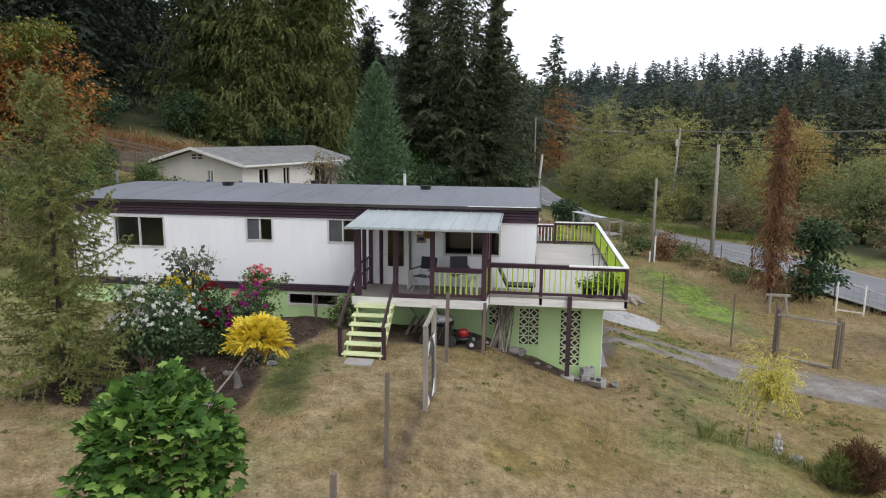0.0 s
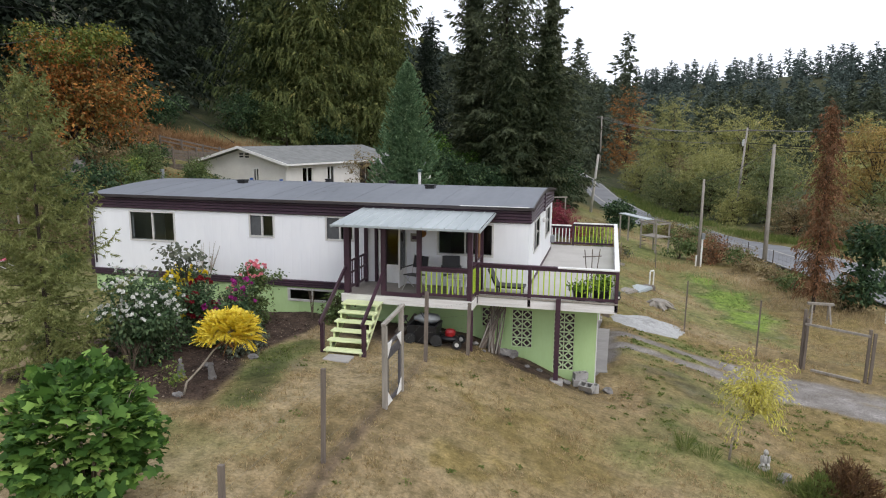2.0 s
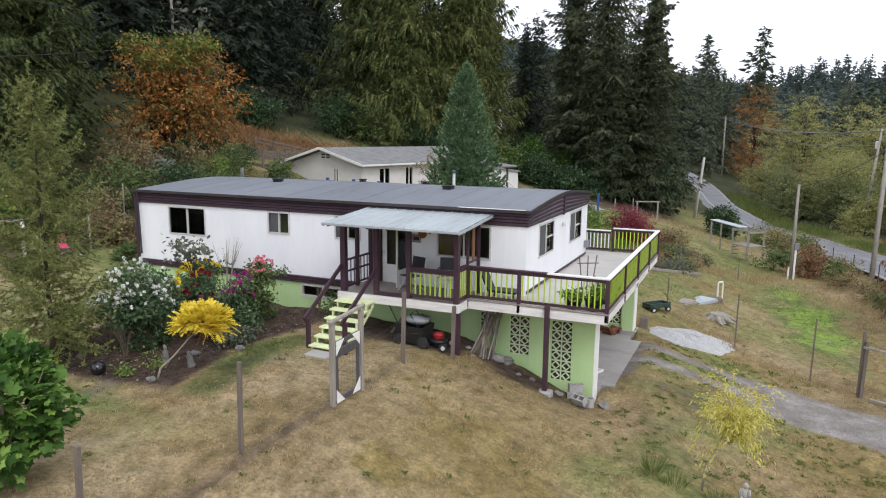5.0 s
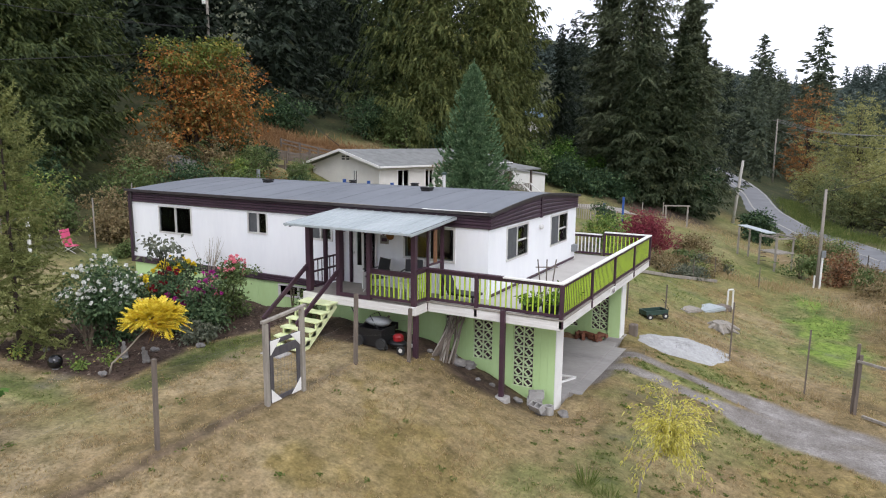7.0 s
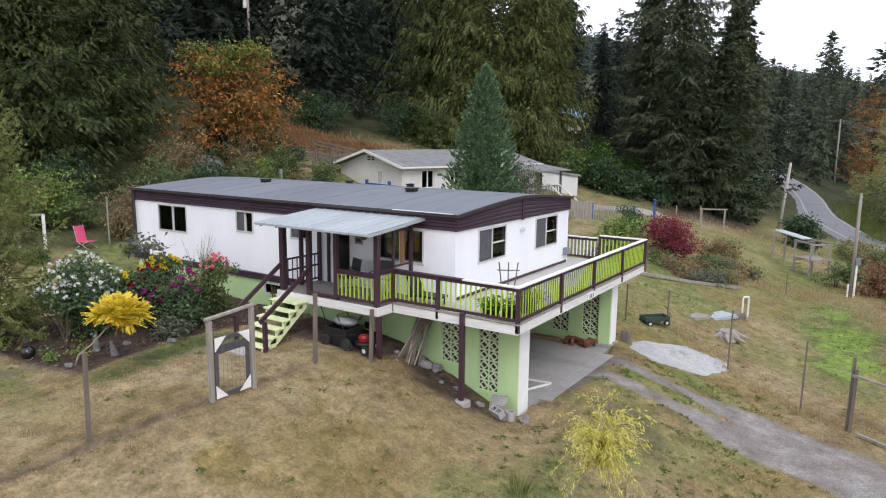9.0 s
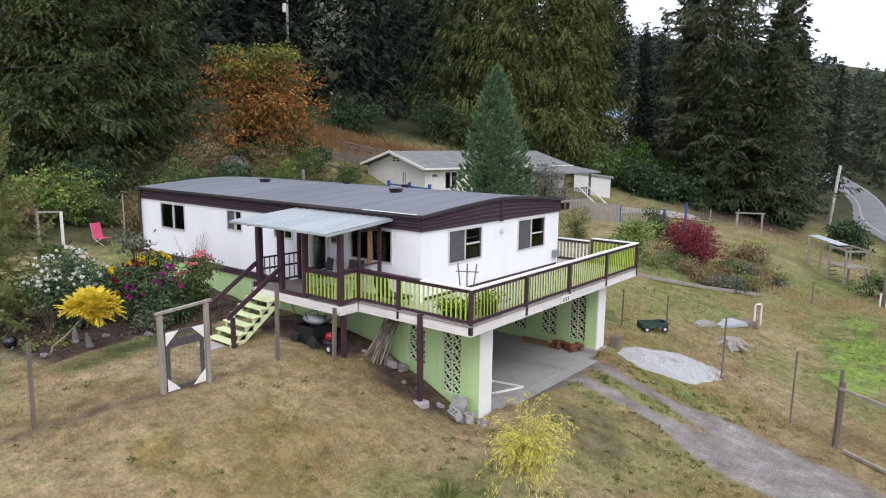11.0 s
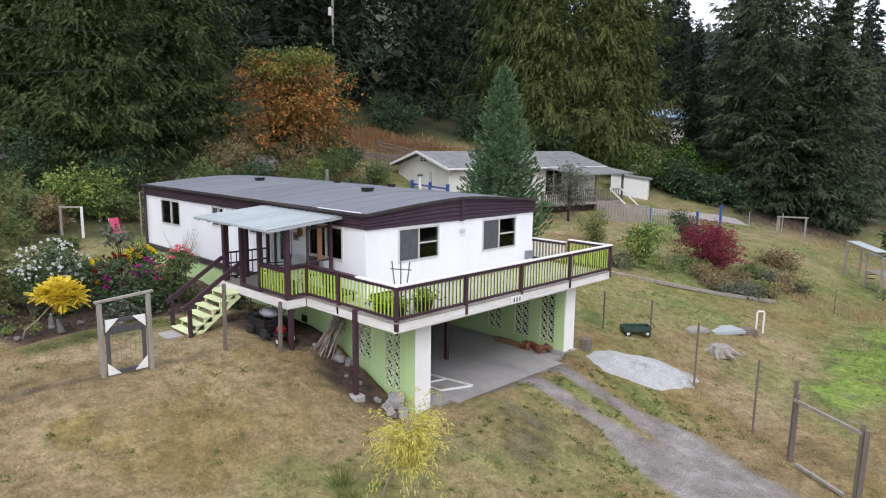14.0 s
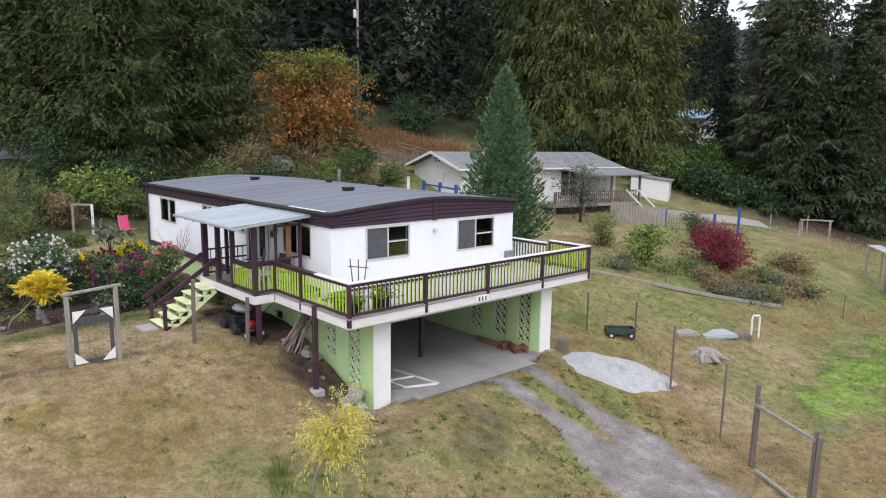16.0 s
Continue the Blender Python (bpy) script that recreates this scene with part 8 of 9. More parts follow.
for u, v, h in ((0.3, -0.45, 2.2), (0.3, 0.45, 2.2), (2.7, -0.6, 2.05), (2.7, 0.75, 2.05), (4.2, -0.6, 1.95), (4.2, 0.75, 1.95)):
    p = along(u, v, 0)
    part("post", Build().beam((p[0], p[1], gz(p[0], p[1]) - 0.3), along(u, v, zz + h), 0.12, 0.11, up=(0, 1, 0)), M_WOOD_PALE, sh)
part("roof_sheet", Build().beam(along(0, 0, zz + 2.3), along(3.0, 0, zz + 2.1), 0.75, 0.05), M_PORCH_ROOF, sh, "pale corrugated roof sheet")
for v in (-0.6, 0.75):
    part("rail", Build().beam(along(2.6, v, zz + 2.0), along(4.3, v, zz + 1.95), 0.08, 0.1), M_WOOD_PALE, sh)
for u in (2.7, 4.2):
    part("rail", Build().beam(along(u, -0.7, zz + 1.9), along(u, 0.85, zz + 1.9), 0.08, 0.1), M_WOOD_PALE, sh)
for k in range(5):
    part("deck_board", Build().beam(along(2.55, -0.48 + k * 0.28, zz + 0.92), along(4.35, -0.48 + k * 0.28, zz + 0.92), 0.25, 0.06), M_WOOD_PALE, sh)
for k in range(3):
    part("ladder_rung", Build().beam(along(2.62, -0.6, zz + 0.2 + k * 0.26), along(2.62, 0.0, zz + 0.2 + k * 0.26), 0.06, 0.05), M_WOOD, sh)
wh = thing("wooden_trestle", (11.8, 33.8, gz(11.8, 33.8)), "small pale wooden trestle in the field", "trestle")
for x in (-0.35, 0.35):
    for y in (-0.25, 0.25):
        part("leg", Build().beam((x * 1.2, y * 1.3, -0.05), (x, y * 0.2, 0.85), 0.07, 0.05, up=(0, 1, 0)), M_WOOD_PALE, wh, local=True)
part("top_bar", Build().box(-0.55, -0.09, 0.82, 0.55, 0.09, 0.92), M_WOOD_PALE, wh, local=True)
rg_ = thing("white_gate_frame", (15.2, 34.0, gz(15.2, 34.0)), "white pipe gate frame at the road fence", "gate")
for x, y in ((14.7, 34.3), (15.7, 33.7)):
    part("gate_post", Build().tube([(x, y, gz(x, y) - 0.2), (x, y, gz(x, y) + 1.5)], [0.04, 0.04], 8), M_WHITE, rg_)
part("rail", Build().beam((14.7, 34.3, gz(15.2, 34) + 0.15), (15.7, 33.7, gz(15.2, 34) + 0.15), 0.05, 0.05), M_WHITE, rg_)

# -- road, poles and wires --
def draped_strip(name, ys_, centre, half, lift, mat, label, off=0.0, dash=None, cols=5, flat=True):
    vs, fs = [], []
    for y in ys_:
        c = float(centre(y)) + off
        base = gz(c - off, y) - 0.06
        e = 0.5
        sl = (float(centre(y + e)) - float(centre(y - e))) / (2 * e)
        nrm = math.sqrt(1 + sl * sl)
        for k in range(cols):
            w = -half + 2 * half * k / (cols - 1) + off
            px, py = c - off + w / nrm, y - w * sl / nrm
            vs.append((px, py, base + lift if flat else gz(px, py) + lift))
    n = len(ys_)
    for i in range(n - 1):
        if dash and (i // dash) % 2:
            continue
        for k in range(cols - 1):
            a = i * cols + k
            fs.append((a, a + 1, a + cols + 1, a + cols))
    return solid(name, Build().add(vs, fs), mat, label, "road", kind="structure", smooth=True)


ys_road = np.linspace(-20, 205, 300)

def road_c(y):
    w = [road_x(y + k) for k in (-5, -3, -1, 1, 3, 5)]
    return sum(w) / 6


draped_strip("road", ys_road, road_c, 3.1, 0.0, M_ASPHALT, "grey two-lane asphalt road")
draped_strip("road_line", ys_road, road_c, 0.11, 0.012, M_LINE, "faded yellow-white centre line", 0.0, None, 2)
draped_strip("road_line", ys_road, road_c, 0.08, 0.012, M_LINE, "faded white edge line", -2.9, None, 2)
draped_strip("road_line", ys_road, road_c, 0.08, 0.012, M_LINE, "faded white edge line", 2.9, None, 2)
draped_strip("side_road", np.linspace(8, 30, 16), lambda y: -36.5 + 0.05 * y, 2.2, 0.06, M_ASPHALT, "strip of grey road above the hedge", cols=9, flat=False)
draped_strip("driveway", np.linspace(55, 64.5, 14), lambda y: -13.4 + 0.75 * (y - 55.8), 1.15, 0.04, M_DRIVE, "grey gravel driveway of the neighbouring house", cols=9, flat=False)
road_posts = [(float(road_c(y)) - 4.9, y) for y in np.arange(33, 62, 3.6)]
for x, y in road_posts:
    post_thing("fence_post", x, y, gz(x, y) - 0.2, gz(x, y) + 1.35, 0.07, M_STEEL_POST, "steel mesh-fence post along the road", "road fence posts", round_=True)
wire_fence(road_posts, (0.15, 0.4, 0.65, 0.9, 1.2), "wire mesh fence along the road", 0.006, 0.5)
rng = np.random.default_rng(33)
for i in range(15):
    y = 37 + i * 1.9
    x = float(road_c(y)) - 6.0 - 1.2 * rng.random() + (1.0 if i > 9 else 0)
    m = (M_BRAMBLE, M_BRAMBLE, M_SHRUB, M_BRAMBLE)[i % 4]
    bush("roadside_bramble", x, y, 0.9 + 0.6 * rng.random(), 0.7 + 0.7 * rng.random(), m, "dry brown bramble along the road fence" if m is M_BRAMBLE else "green bramble along the road fence", 400 + i, leaves=1000, size=0.14, group="roadside brambles", lumps=9)
bush("roadside_bramble", 9.3, 49.5, 1.5, 1.8, M_DYING, "reddish leafy bush beside the utility post", 430, leaves=1600, size=0.16, group="roadside brambles")
bush("roadside_bramble", 7.2, 50.5, 1.2, 1.5, M_SHRUB, "green bush beside the utility post", 431, leaves=1500, size=0.16, group="roadside brambles")


for i in range(9):
    y = 60 + i * 2.0
    x = float(road_c(y)) - 4.6 - 0.8 * rng.random()
    m = (M_SHRUB, M_BRAMBLE, M_OLIVE)[i % 3]
    bush("roadside_bramble", x, y, 1.2 + 0.5 * rng.random(), 1.1 + 0.6 * rng.random(), m, "dry brown bramble on the road verge" if m is M_BRAMBLE else "leafy green bramble on the road verge", 440 + i, leaves=1300, size=0.16, group="roadside brambles", lumps=9, twigs=False)


def utility_pole(x, y, z1, label, top=(0, 0), r=0.14, arm=True, box=False, mat=None, z0=None):
    z0 = gz(x, y) - 0.3 if z0 is None else z0
    t = thing("utility_pole", (x, y, z0), label, "pole", "utility poles")
    h = z1 - z0
    part("shaft", Build().tube([(0, 0, 0), (top[0] / 2, top[1] / 2, h / 2), (top[0], top[1], h)], [r, r * 0.85, r * 0.68], 9), mat or M_WOOD_PALE, t, smooth=True, local=True)
    if arm:
        part("crossarm", Build().beam((top[0] - 1.1, top[1], h - 0.35), (top[0] + 1.1, top[1], h - 0.35), 0.1, 0.12), M_WOOD, t, local=True)
        for k in (-1, -0.5, 0.5, 1):
            part("insulator", Build().lathe(top[0] + k, top[1], [(0.04, h - 0.29), (0.05, h - 0.22), (0.03, h - 0.14)], 8), M_GREYPLASTIC, t, local=True)
    if box:
        part("transformer", Build().lathe(top[0] - 0.3, top[1] - 0.1, [(0.2, h - 2.3), (0.22, h - 2.25), (0.22, h - 1.5), (0.12, h - 1.42)], 12), M_WHITE, t, "white transformer can", local=True)
    return t


utility_pole(-0.5, 164, 11.6, "tall weathered utility pole by the road", r=0.2)
utility_pole(-0.06, 82.1, 4.8, "short pale leaning pole by the field", (0.7, -0.7), 0.19, False, mat=M_POLE, z0=-3.0)
utility_pole(17.3, 89.5, 8.1, "tall leaning utility pole with a transformer", (1.5, 5.0), 0.16, True, True, z0=-2.8)
utility_pole(12.7, 50.0, 6.4, "weathered utility pole by the road fence", (0.35, 1.7), 0.16, False, z0=-2.0)
up = utility_pole(8.1, 47.5, 4.15, "grey service post with a meter box", (0.0, -0.1), 0.11, False, z0=-1.9)
part("meter_box", Build().box(0.1, -0.22, 2.1, 0.32, -0.05, 2.5), M_GREYPLASTIC, up, local=True, bevel=0.01)
part("conduit", Build().tube([(0.15, -0.12, 0.0), (0.16, -0.13, 2.1)], [0.06, 0.06], 8), M_WHITE, up, "white plastic conduit", local=True)
part("conduit", Build().tube([(-0.16, -0.12, 0.0), (-0.14, -0.1, 1.0)], [0.05, 0.05], 8), M_WHITE, up, local=True)
utility_pole(-45.9, 52.0, 21.8, "tall grey utility pole against the forest", r=0.17, arm=False, box=True, z0=gz(-45.9, 52.0) - 0.5)


def wire(p, q, sag, label, r=0.018, mat=None):
    pts = []
    for k in range(13):
        u = k / 12
        pts.append((p[0] + (q[0] - p[0]) * u, p[1] + (q[1] - p[1]) * u, p[2] + (q[2] - p[2]) * u - sag * 4 * u * (1 - u)))
    return solid("overhead_wire", Build().tube(pts, [r] * 13, 5), mat or M_RUBBER, label, "wire", "overhead wires", at=p)


for k in (-1.0, -0.4, 0.4, 1.0):
    wire((18.8 + k, 94.5, 7.85), (46 + k, 48, 9.2 + 0.2 * k), 0.8, "pale overhead wire along the road", 0.02, M_WIRE)
    wire((18.8 + k, 94.5, 7.85), (-0.5 + k, 164, 11.4), 1.3, "pale overhead wire along the road", 0.024, M_WIRE)
wire((18.8, 94.5, 6.2), (-0.5, 164, 9.4), 1.2, "pale overhead cable along the road", 0.03, M_WIRE)
wire((18.8, 94.5, 6.2), (46, 48, 7.4), 0.9, "dark overhead cable along the road", 0.04)
wire((8.1, 47.4, 4.0), (13.0, 51.7, 6.2), 0.3, "slack dark overhead service wire", 0.02)
wire((13.0, 51.7, 6.2), (18.8, 94.5, 6.8), 0.8, "slack dark overhead service wire", 0.02)
wire((13.0, 51.7, 6.2), (34, 30, 7.0), 0.5, "slack dark overhead service wire", 0.02)
wire((-45.9, 52, 17.2), (-52, -8, 17.0), 1.2, "dark overhead wire before the forest", 0.03)
wire((-45.9, 52, 19.0), (-60, 5, 19.6), 1.0, "dark overhead wire before the forest", 0.03)
wire((-45.9, 52, 19.2), (-24, 44, 6.2), 0.9, "dark service wire to the neighbouring house", 0.025)
wire((-45.9, 52, 15.6), (-3.4, 3.3, 7.2), 0.3, "thin pale overhead wire before the trees", 0.012)
wire((-45.9, 52, 17.4), (-3.1, 3.6, 8.6), 0.3, "thin pale overhead wire before the trees", 0.012)

# -- neighbouring house --
nb = thing("neighbour_house", (-18.7, 41.6, 2.35), "cream bungalow with grey shingle roof and side deck", "house")
nb.rotation_euler = (0, 0, radians(-12.5))
W0, W1, L0, L1, EH = -8.0, -0.55, 0.55, 15.2, 2.5
gable = Build()
cut_wall(gable, "x", L0, L0 + 0.15, W0, W1, -0.6, EH - 0.05, [(-3.35, -2.95, 1.2, 2.1)])
gable.add([(W0, L0, EH - 0.05), (W1, L0, EH - 0.05), ((W0 + W1) / 2, L0, EH + 0.95), (W0, L0 + 0.15, EH - 0.05), (W1, L0 + 0.15, EH - 0.05), ((W0 + W1) / 2, L0 + 0.15, EH + 0.95)], [(0, 1, 2), (5, 4, 3), (0, 2, 5, 3), (2, 1, 4, 5)])
part("wall", gable, M_NB_SIDING, nb, "cream lap siding", local=True)
east = cut_wall(Build(), "y", W1 - 0.15, W1, L0 + 0.15, L1, -0.6, EH, [(2.3, 3.4, 1.0, 2.15), (5.2, 6.0, 0.9, 2.15), (9.5, 11.2, 0.3, 2.2)])
part("wall", east, M_NB_SIDING, nb, local=True)
part("wall", Build().box(W0, L0 + 0.15, -0.6, W0 + 0.15, L1, EH), M_NB_SIDING, nb, local=True)
part("wall", Build().box(W0 + 0.15, L1 - 0.15, -0.6, W1 - 0.15, L1, EH), M_NB_SIDING, nb, local=True)
part("floor", Build().box(W0 + 0.15, L0 + 0.15, -0.1, W1 - 0.15, L1 - 0.15, 0.05), M_SHADED_INSIDE, nb, local=True)
part("partition", Build().box(-3.0, L0 + 0.15, 0.05, -2.9, L1 - 0.15, EH), M_SHADED_INSIDE, nb, local=True)
lap_side = part("lap_siding", Build().box(W1 - 0.001, L0 + 0.16, -0.6, W1 + 0.002, L0 + 0.2, EH), M_NB_SIDING, nb, local=True)
lap_gable = part("lap_siding", Build().box(W0, L0 - 0.002, -0.6, W0 + 0.04, L0 + 0.001, EH - 0.05), M_NB_SIDING, nb, local=True)


def lap(parent, axis, a, b_, z, h, out):
    """One wedge-shaped siding board, proud at its foot. axis 'x': along the gable."""
    p0, p1 = (L0 - 0.03, L0 - 0.006) if axis == "x" else (W1 + 0.03, W1 + 0.006)
    back = L0 if axis == "x" else W1
    prof = ((p0, z), (p1, z + h), (back, z + h), (back, z))
    vs = [((u, w, q) if axis == "x" else (w, u, q)) for u in (a, b_) for w, q in prof]
    part("board", Build().add(vs, [(0, 1, 2, 3), (7, 6, 5, 4), (0, 4, 5, 1), (1, 5, 6, 2), (2, 6, 7, 3), (3, 7, 4, 0)]), M_NB_SIDING, parent, local=True)


for k in range(22):
    z = -0.55 + k * 0.185
    half = (W1 - W0) / 2 * min(1.0, max(0.0, (EH + 0.95 - z - 0.185) / 1.0))
    xm = (W0 + W1) / 2
    if half > 0.2:
        if 1.0 < z < 2.1:
            lap(lap_gable, "x", xm - half + 0.02, -3.44, z, 0.18, -1)
            lap(lap_gable, "x", -2.86, xm + half - 0.02, z, 0.18, -1)
        else:
            lap(lap_gable, "x", xm - half + 0.02, xm + half - 0.02, z, 0.18, -1)
    if z + 0.18 < EH:
        cuts = [q for q in ((2.2, 3.5, 0.85, 2.2), (5.1, 6.1, 0.75, 2.2), (9.4, 11.3, 0.15, 2.25)) if q[2] < z + 0.09 < q[3]]
        start = L0 + 0.02
        for q in cuts:
            lap(lap_side, "y", start, q[0], z, 0.18, 1)
            start = q[1]
        lap(lap_side, "y", start, L1 - 0.02, z, 0.18, 1)
for sg, name in ((-1, "roof"), (1, "roof")):
    b = Build()
    xm = (W0 + W1) / 2
    xe = W0 - 0.5 if sg < 0 else W1 + 0.5
    zr, ze = EH + 1.12, EH + 0.02
    vs = [(xe, 0.0, ze), (xm, 0.0, zr), (xm, L1 + 0.4, zr), (xe, L1 + 0.4, ze), (xe, 0.0, ze - 0.12), (xm, 0.0, zr - 0.12), (xm, L1 + 0.4, zr - 0.12), (xe, L1 + 0.4, ze - 0.12)]
    rf = part(name, b.add(vs, [(0, 1, 2, 3), (7, 6, 5, 4), (0, 4, 5, 1), (2, 6, 7, 3), (0, 3, 7, 4), (1, 5, 6, 2)]), M_NB_ROOF, nb, "grey asphalt shingle roof", local=True)
    part("barge_board", Build().beam((xe, -0.03, ze - 0.06), (xm, -0.03, zr - 0.06), 0.05, 0.18), M_WHITE, rf, local=True)
    part("gutter", Build().box(min(xe, xe + sg * 0.1), 0.0, ze - 0.13, max(xe, xe + sg * 0.1), L1 + 0.4, ze - 0.01), M_WHITE, rf, local=True)
for k, (xa, xb) in enumerate(((-4.6, -4.25), (-4.1, -3.75))):
    part("attic_vent", Build().box(xa, L0 - 0.02, EH + 0.35, xb, L0 + 0.01, EH + 0.65), M_BLACK, nb, "dark attic vent", local=True)
for axis, plane, out, a in (("y", W1, 1, (2.3, 3.4, 1.0, 2.15)), ("y", W1, 1, (5.2, 6.0, 0.9, 2.15)), ("y", W1, 1, (9.5, 11.2, 0.3, 2.2)), ("x", L0, -1, (-3.35, -2.95, 1.2, 2.1))):
    fr = Build()
    t_ = 0.08
    for ua, za, ub, zb in ((a[0] - t_, a[2] - t_, a[1] + t_, a[2]), (a[0] - t_, a[3], a[1] + t_, a[3] + t_), (a[0] - t_, a[2], a[0], a[3]), (a[1], a[2], a[1] + t_, a[3]), ((a[0] + a[1]) / 2 - 0.03, a[2], (a[0] + a[1]) / 2 + 0.03, a[3])):
        lo, hi = sorted((plane - out * 0.05, plane + out * 0.03))
        if axis == "x":
            fr.box(ua, lo, za, ub, hi, zb)
        else:
            fr.box(lo, ua, za, hi, ub, zb)
    w = part("window", fr, M_WHITE, nb, "white-framed window", local=True)
    pn = Build().box(a[0], plane + 0.06, a[2], a[1], plane + 0.065, a[3]) if axis == "x" else Build().box(plane - 0.065, a[0], a[2], plane - 0.06, a[1], a[3])
    g = part("pane", pn, M_GLASS, w, local=True)
    g.visible_shadow = False
part("downpipe", Build().tube([(W1 + 0.4, 0.3, EH - 0.1), (W1 + 0.05, 0.45, EH - 0.5), (W1 + 0.05, 0.45, 0)], [0.04] * 3, 7), M_WHITE, nb, local=True)
nd = part("deck_floor", Build().box(W1 + 0.01, 6.5, -0.25, 2.5, 15.0, -0.05), M_WOOD_PALE, nb, "weathered side deck", local=True)
for x, y in ((2.4, 6.6), (2.4, 9.3), (2.4, 12.0), (2.4, 14.9)):
    part("post", Build().box(x - 0.07, y - 0.07, -1.3, x + 0.07, y + 0.07, 2.1 if y > 9 else 0.85), M_WOOD, nd, local=True)
for k in range(40):
    yy = 6.7 + k * 0.2
    part("picket", Build().box(2.38, yy, 0.0, 2.42, yy + 0.06, 0.8), M_WOOD, nd, local=True)
part("rail", Build().box(2.34, 6.5, 0.8, 2.46, 15.0, 0.87), M_WOOD, nd, local=True)
for k in range(14):
    part("skirt_board", Build().box(2.1, 6.6 + k * 0.6, -1.25, 2.14, 7.12 + k * 0.6, -0.26), M_BARK, nd, local=True)
part("beam", Build().box(2.3, 9.2, 1.98, 2.46, 15.2, 2.1), M_WOOD, nd, local=True)
part("porch_roof", Build().add([(W1 - 0.1, 9.2, EH + 0.05), (2.9, 9.2, 2.1), (2.9, 15.6, 2.1), (W1 - 0.1, 15.6, EH + 0.05), (W1 - 0.1, 9.2, EH - 0.05), (2.9, 9.2, 2.0), (2.9, 15.6, 2.0), (W1 - 0.1, 15.6, EH - 0.05)], [(3, 2, 1, 0), (4, 5, 6, 7), (0, 1, 5, 4), (1, 2, 6, 5), (2, 3, 7, 6), (3, 0, 4, 7)]), M_NB_ROOF, nb, local=True)
for k in range(7):
    part("step", Build().box(2.55 + k * 0.26, 13.4, -0.25 - k * 0.18, 2.85 + k * 0.26, 14.6, -0.2 - k * 0.18), M_WOOD, nd, local=True)
for y in (13.4, 14.6):
    part("stair_rail", Build().beam((2.5, y, 0.9), (4.4, y, -0.35), 0.06, 0.1), M_WHITE, nd, local=True)
shed = thing("garden_shed", (-16.3, 62.6, gz(-16.3, 62.6)), "white lap-sided lean-to shed", "shed")
shed.rotation_euler = (0, 0, radians(25))
part("wall", Build().add([(-1.6, -1.2, -0.6), (1.6, -1.2, -0.6), (1.6, 1.2, -0.6), (-1.6, 1.2, -0.6), (-1.6, -1.2, 1.75), (1.6, -1.2, 1.35), (1.6, 1.2, 1.35), (-1.6, 1.2, 1.75)], [(3, 2, 1, 0), (4, 5, 6, 7), (0, 1, 5, 4), (1, 2, 6, 5), (2, 3, 7, 6), (3, 0, 4, 7)]), material("white_lap_siding", (0.72, 0.72, 0.70), (0.62, 0.62, 0.6), rough=0.6, scale=1, bump=0.4, ribs=(2, 0.2, 0.5)), shed, local=True)
part("roof", Build().beam((-1.9, 0, 1.85), (1.85, 0, 1.38), 2.7, 0.08), M_NB_ROOF, shed, local=True)
hut = thing("far_cabin", (-33.2, 101, 7.3), "small far cabin with a pale blue metal roof", "house")
part("wall", Build().box(-2.6, -2, -0.8, 2.6, 2, 2.9), M_NB_SIDING, hut, local=True)
for xa in (-1.6, 0.6):
    part("window", Build().box(xa, -2.03, 1.2, xa + 1.0, -2.001, 2.2), M_BLACK, hut, "dark window", local=True)
part("roof", Build().add([(-3.1, -2.7, 3.0), (3.1, -2.7, 3.0), (3.1, 0, 4.3), (-3.1, 0, 4.3), (-3.1, 2.7, 3.0), (3.1, 2.7, 3.0), (-3.1, -2.7, 2.85), (3.1, -2.7, 2.85), (-3.1, 2.7, 2.85), (3.1, 2.7, 2.85)], [(0, 1, 2, 3), (3, 2, 5, 4), (0, 6, 7, 1), (4, 5, 9, 8), (6, 8, 9, 7), (0, 3, 4, 8, 6), (1, 7, 9, 5, 2)]), material("pale_blue_metal", (0.30, 0.45, 0.62), (0.24, 0.38, 0.55), rough=0.45, scale=1), hut, "pale blue metal roof", local=True)
# Undergrowth; the dark-leaved ones have the conifers' shade put into their colour.
for i, (x, y, h, r, m) in enumerate(((-16.0, 72.5, 4.2, 2.4, M_MAPLEGREEN), (-13.6, 74.0, 3.0, 2.0, M_MAPLEGREEN), (-19.5, 69.0, 3.6, 2.4, M_SHRUB), (-28.0, 60.0, 4.2, 3.0, M_SHRUB), (-32.5, 59.5, 4.0, 3.0, M_DARKSHRUB), (-24.0, 61.5, 3.6, 2.6, M_DARKSHRUB), (-15.4, 68.8, 3.0, 2.2, M_DARKSHRUB), (-13.4, 67.4, 2.6, 1.9, M_DARKSHRUB), (-11.2, 68.6, 2.4, 1.9, M_DARKSHRUB), (-9.2, 70.4, 2.0, 1.7, M_DARKSHRUB), (-17.2, 66.8, 3.0, 2.0, M_MAPLEGREEN))):
    broadleaf("thicket", x, y, h, r, m, "bright green vine maple under the conifers" if m is M_MAPLEGREEN else "leafy undergrowth below the cedars", 190 + i, leaves=3600, size=0.22, clear=0.0, trunk=0.08, lumps=14, group="undergrowth")
broadleaf("wispy_tree", -13.9, 43.2, 4.4, 1.9, M_BRAMBLE, "half-bare brownish fruit tree before the neighbouring house", 302, leaves=1500, size=0.13, clear=0.15, trunk=0.07, lumps=16, shell=0.3, stems=3)
lat = thing("lattice_fence", (-17.5, 39.0, gz(-17.5, 39.0)), "blue posts with white lattice panel", "fence")
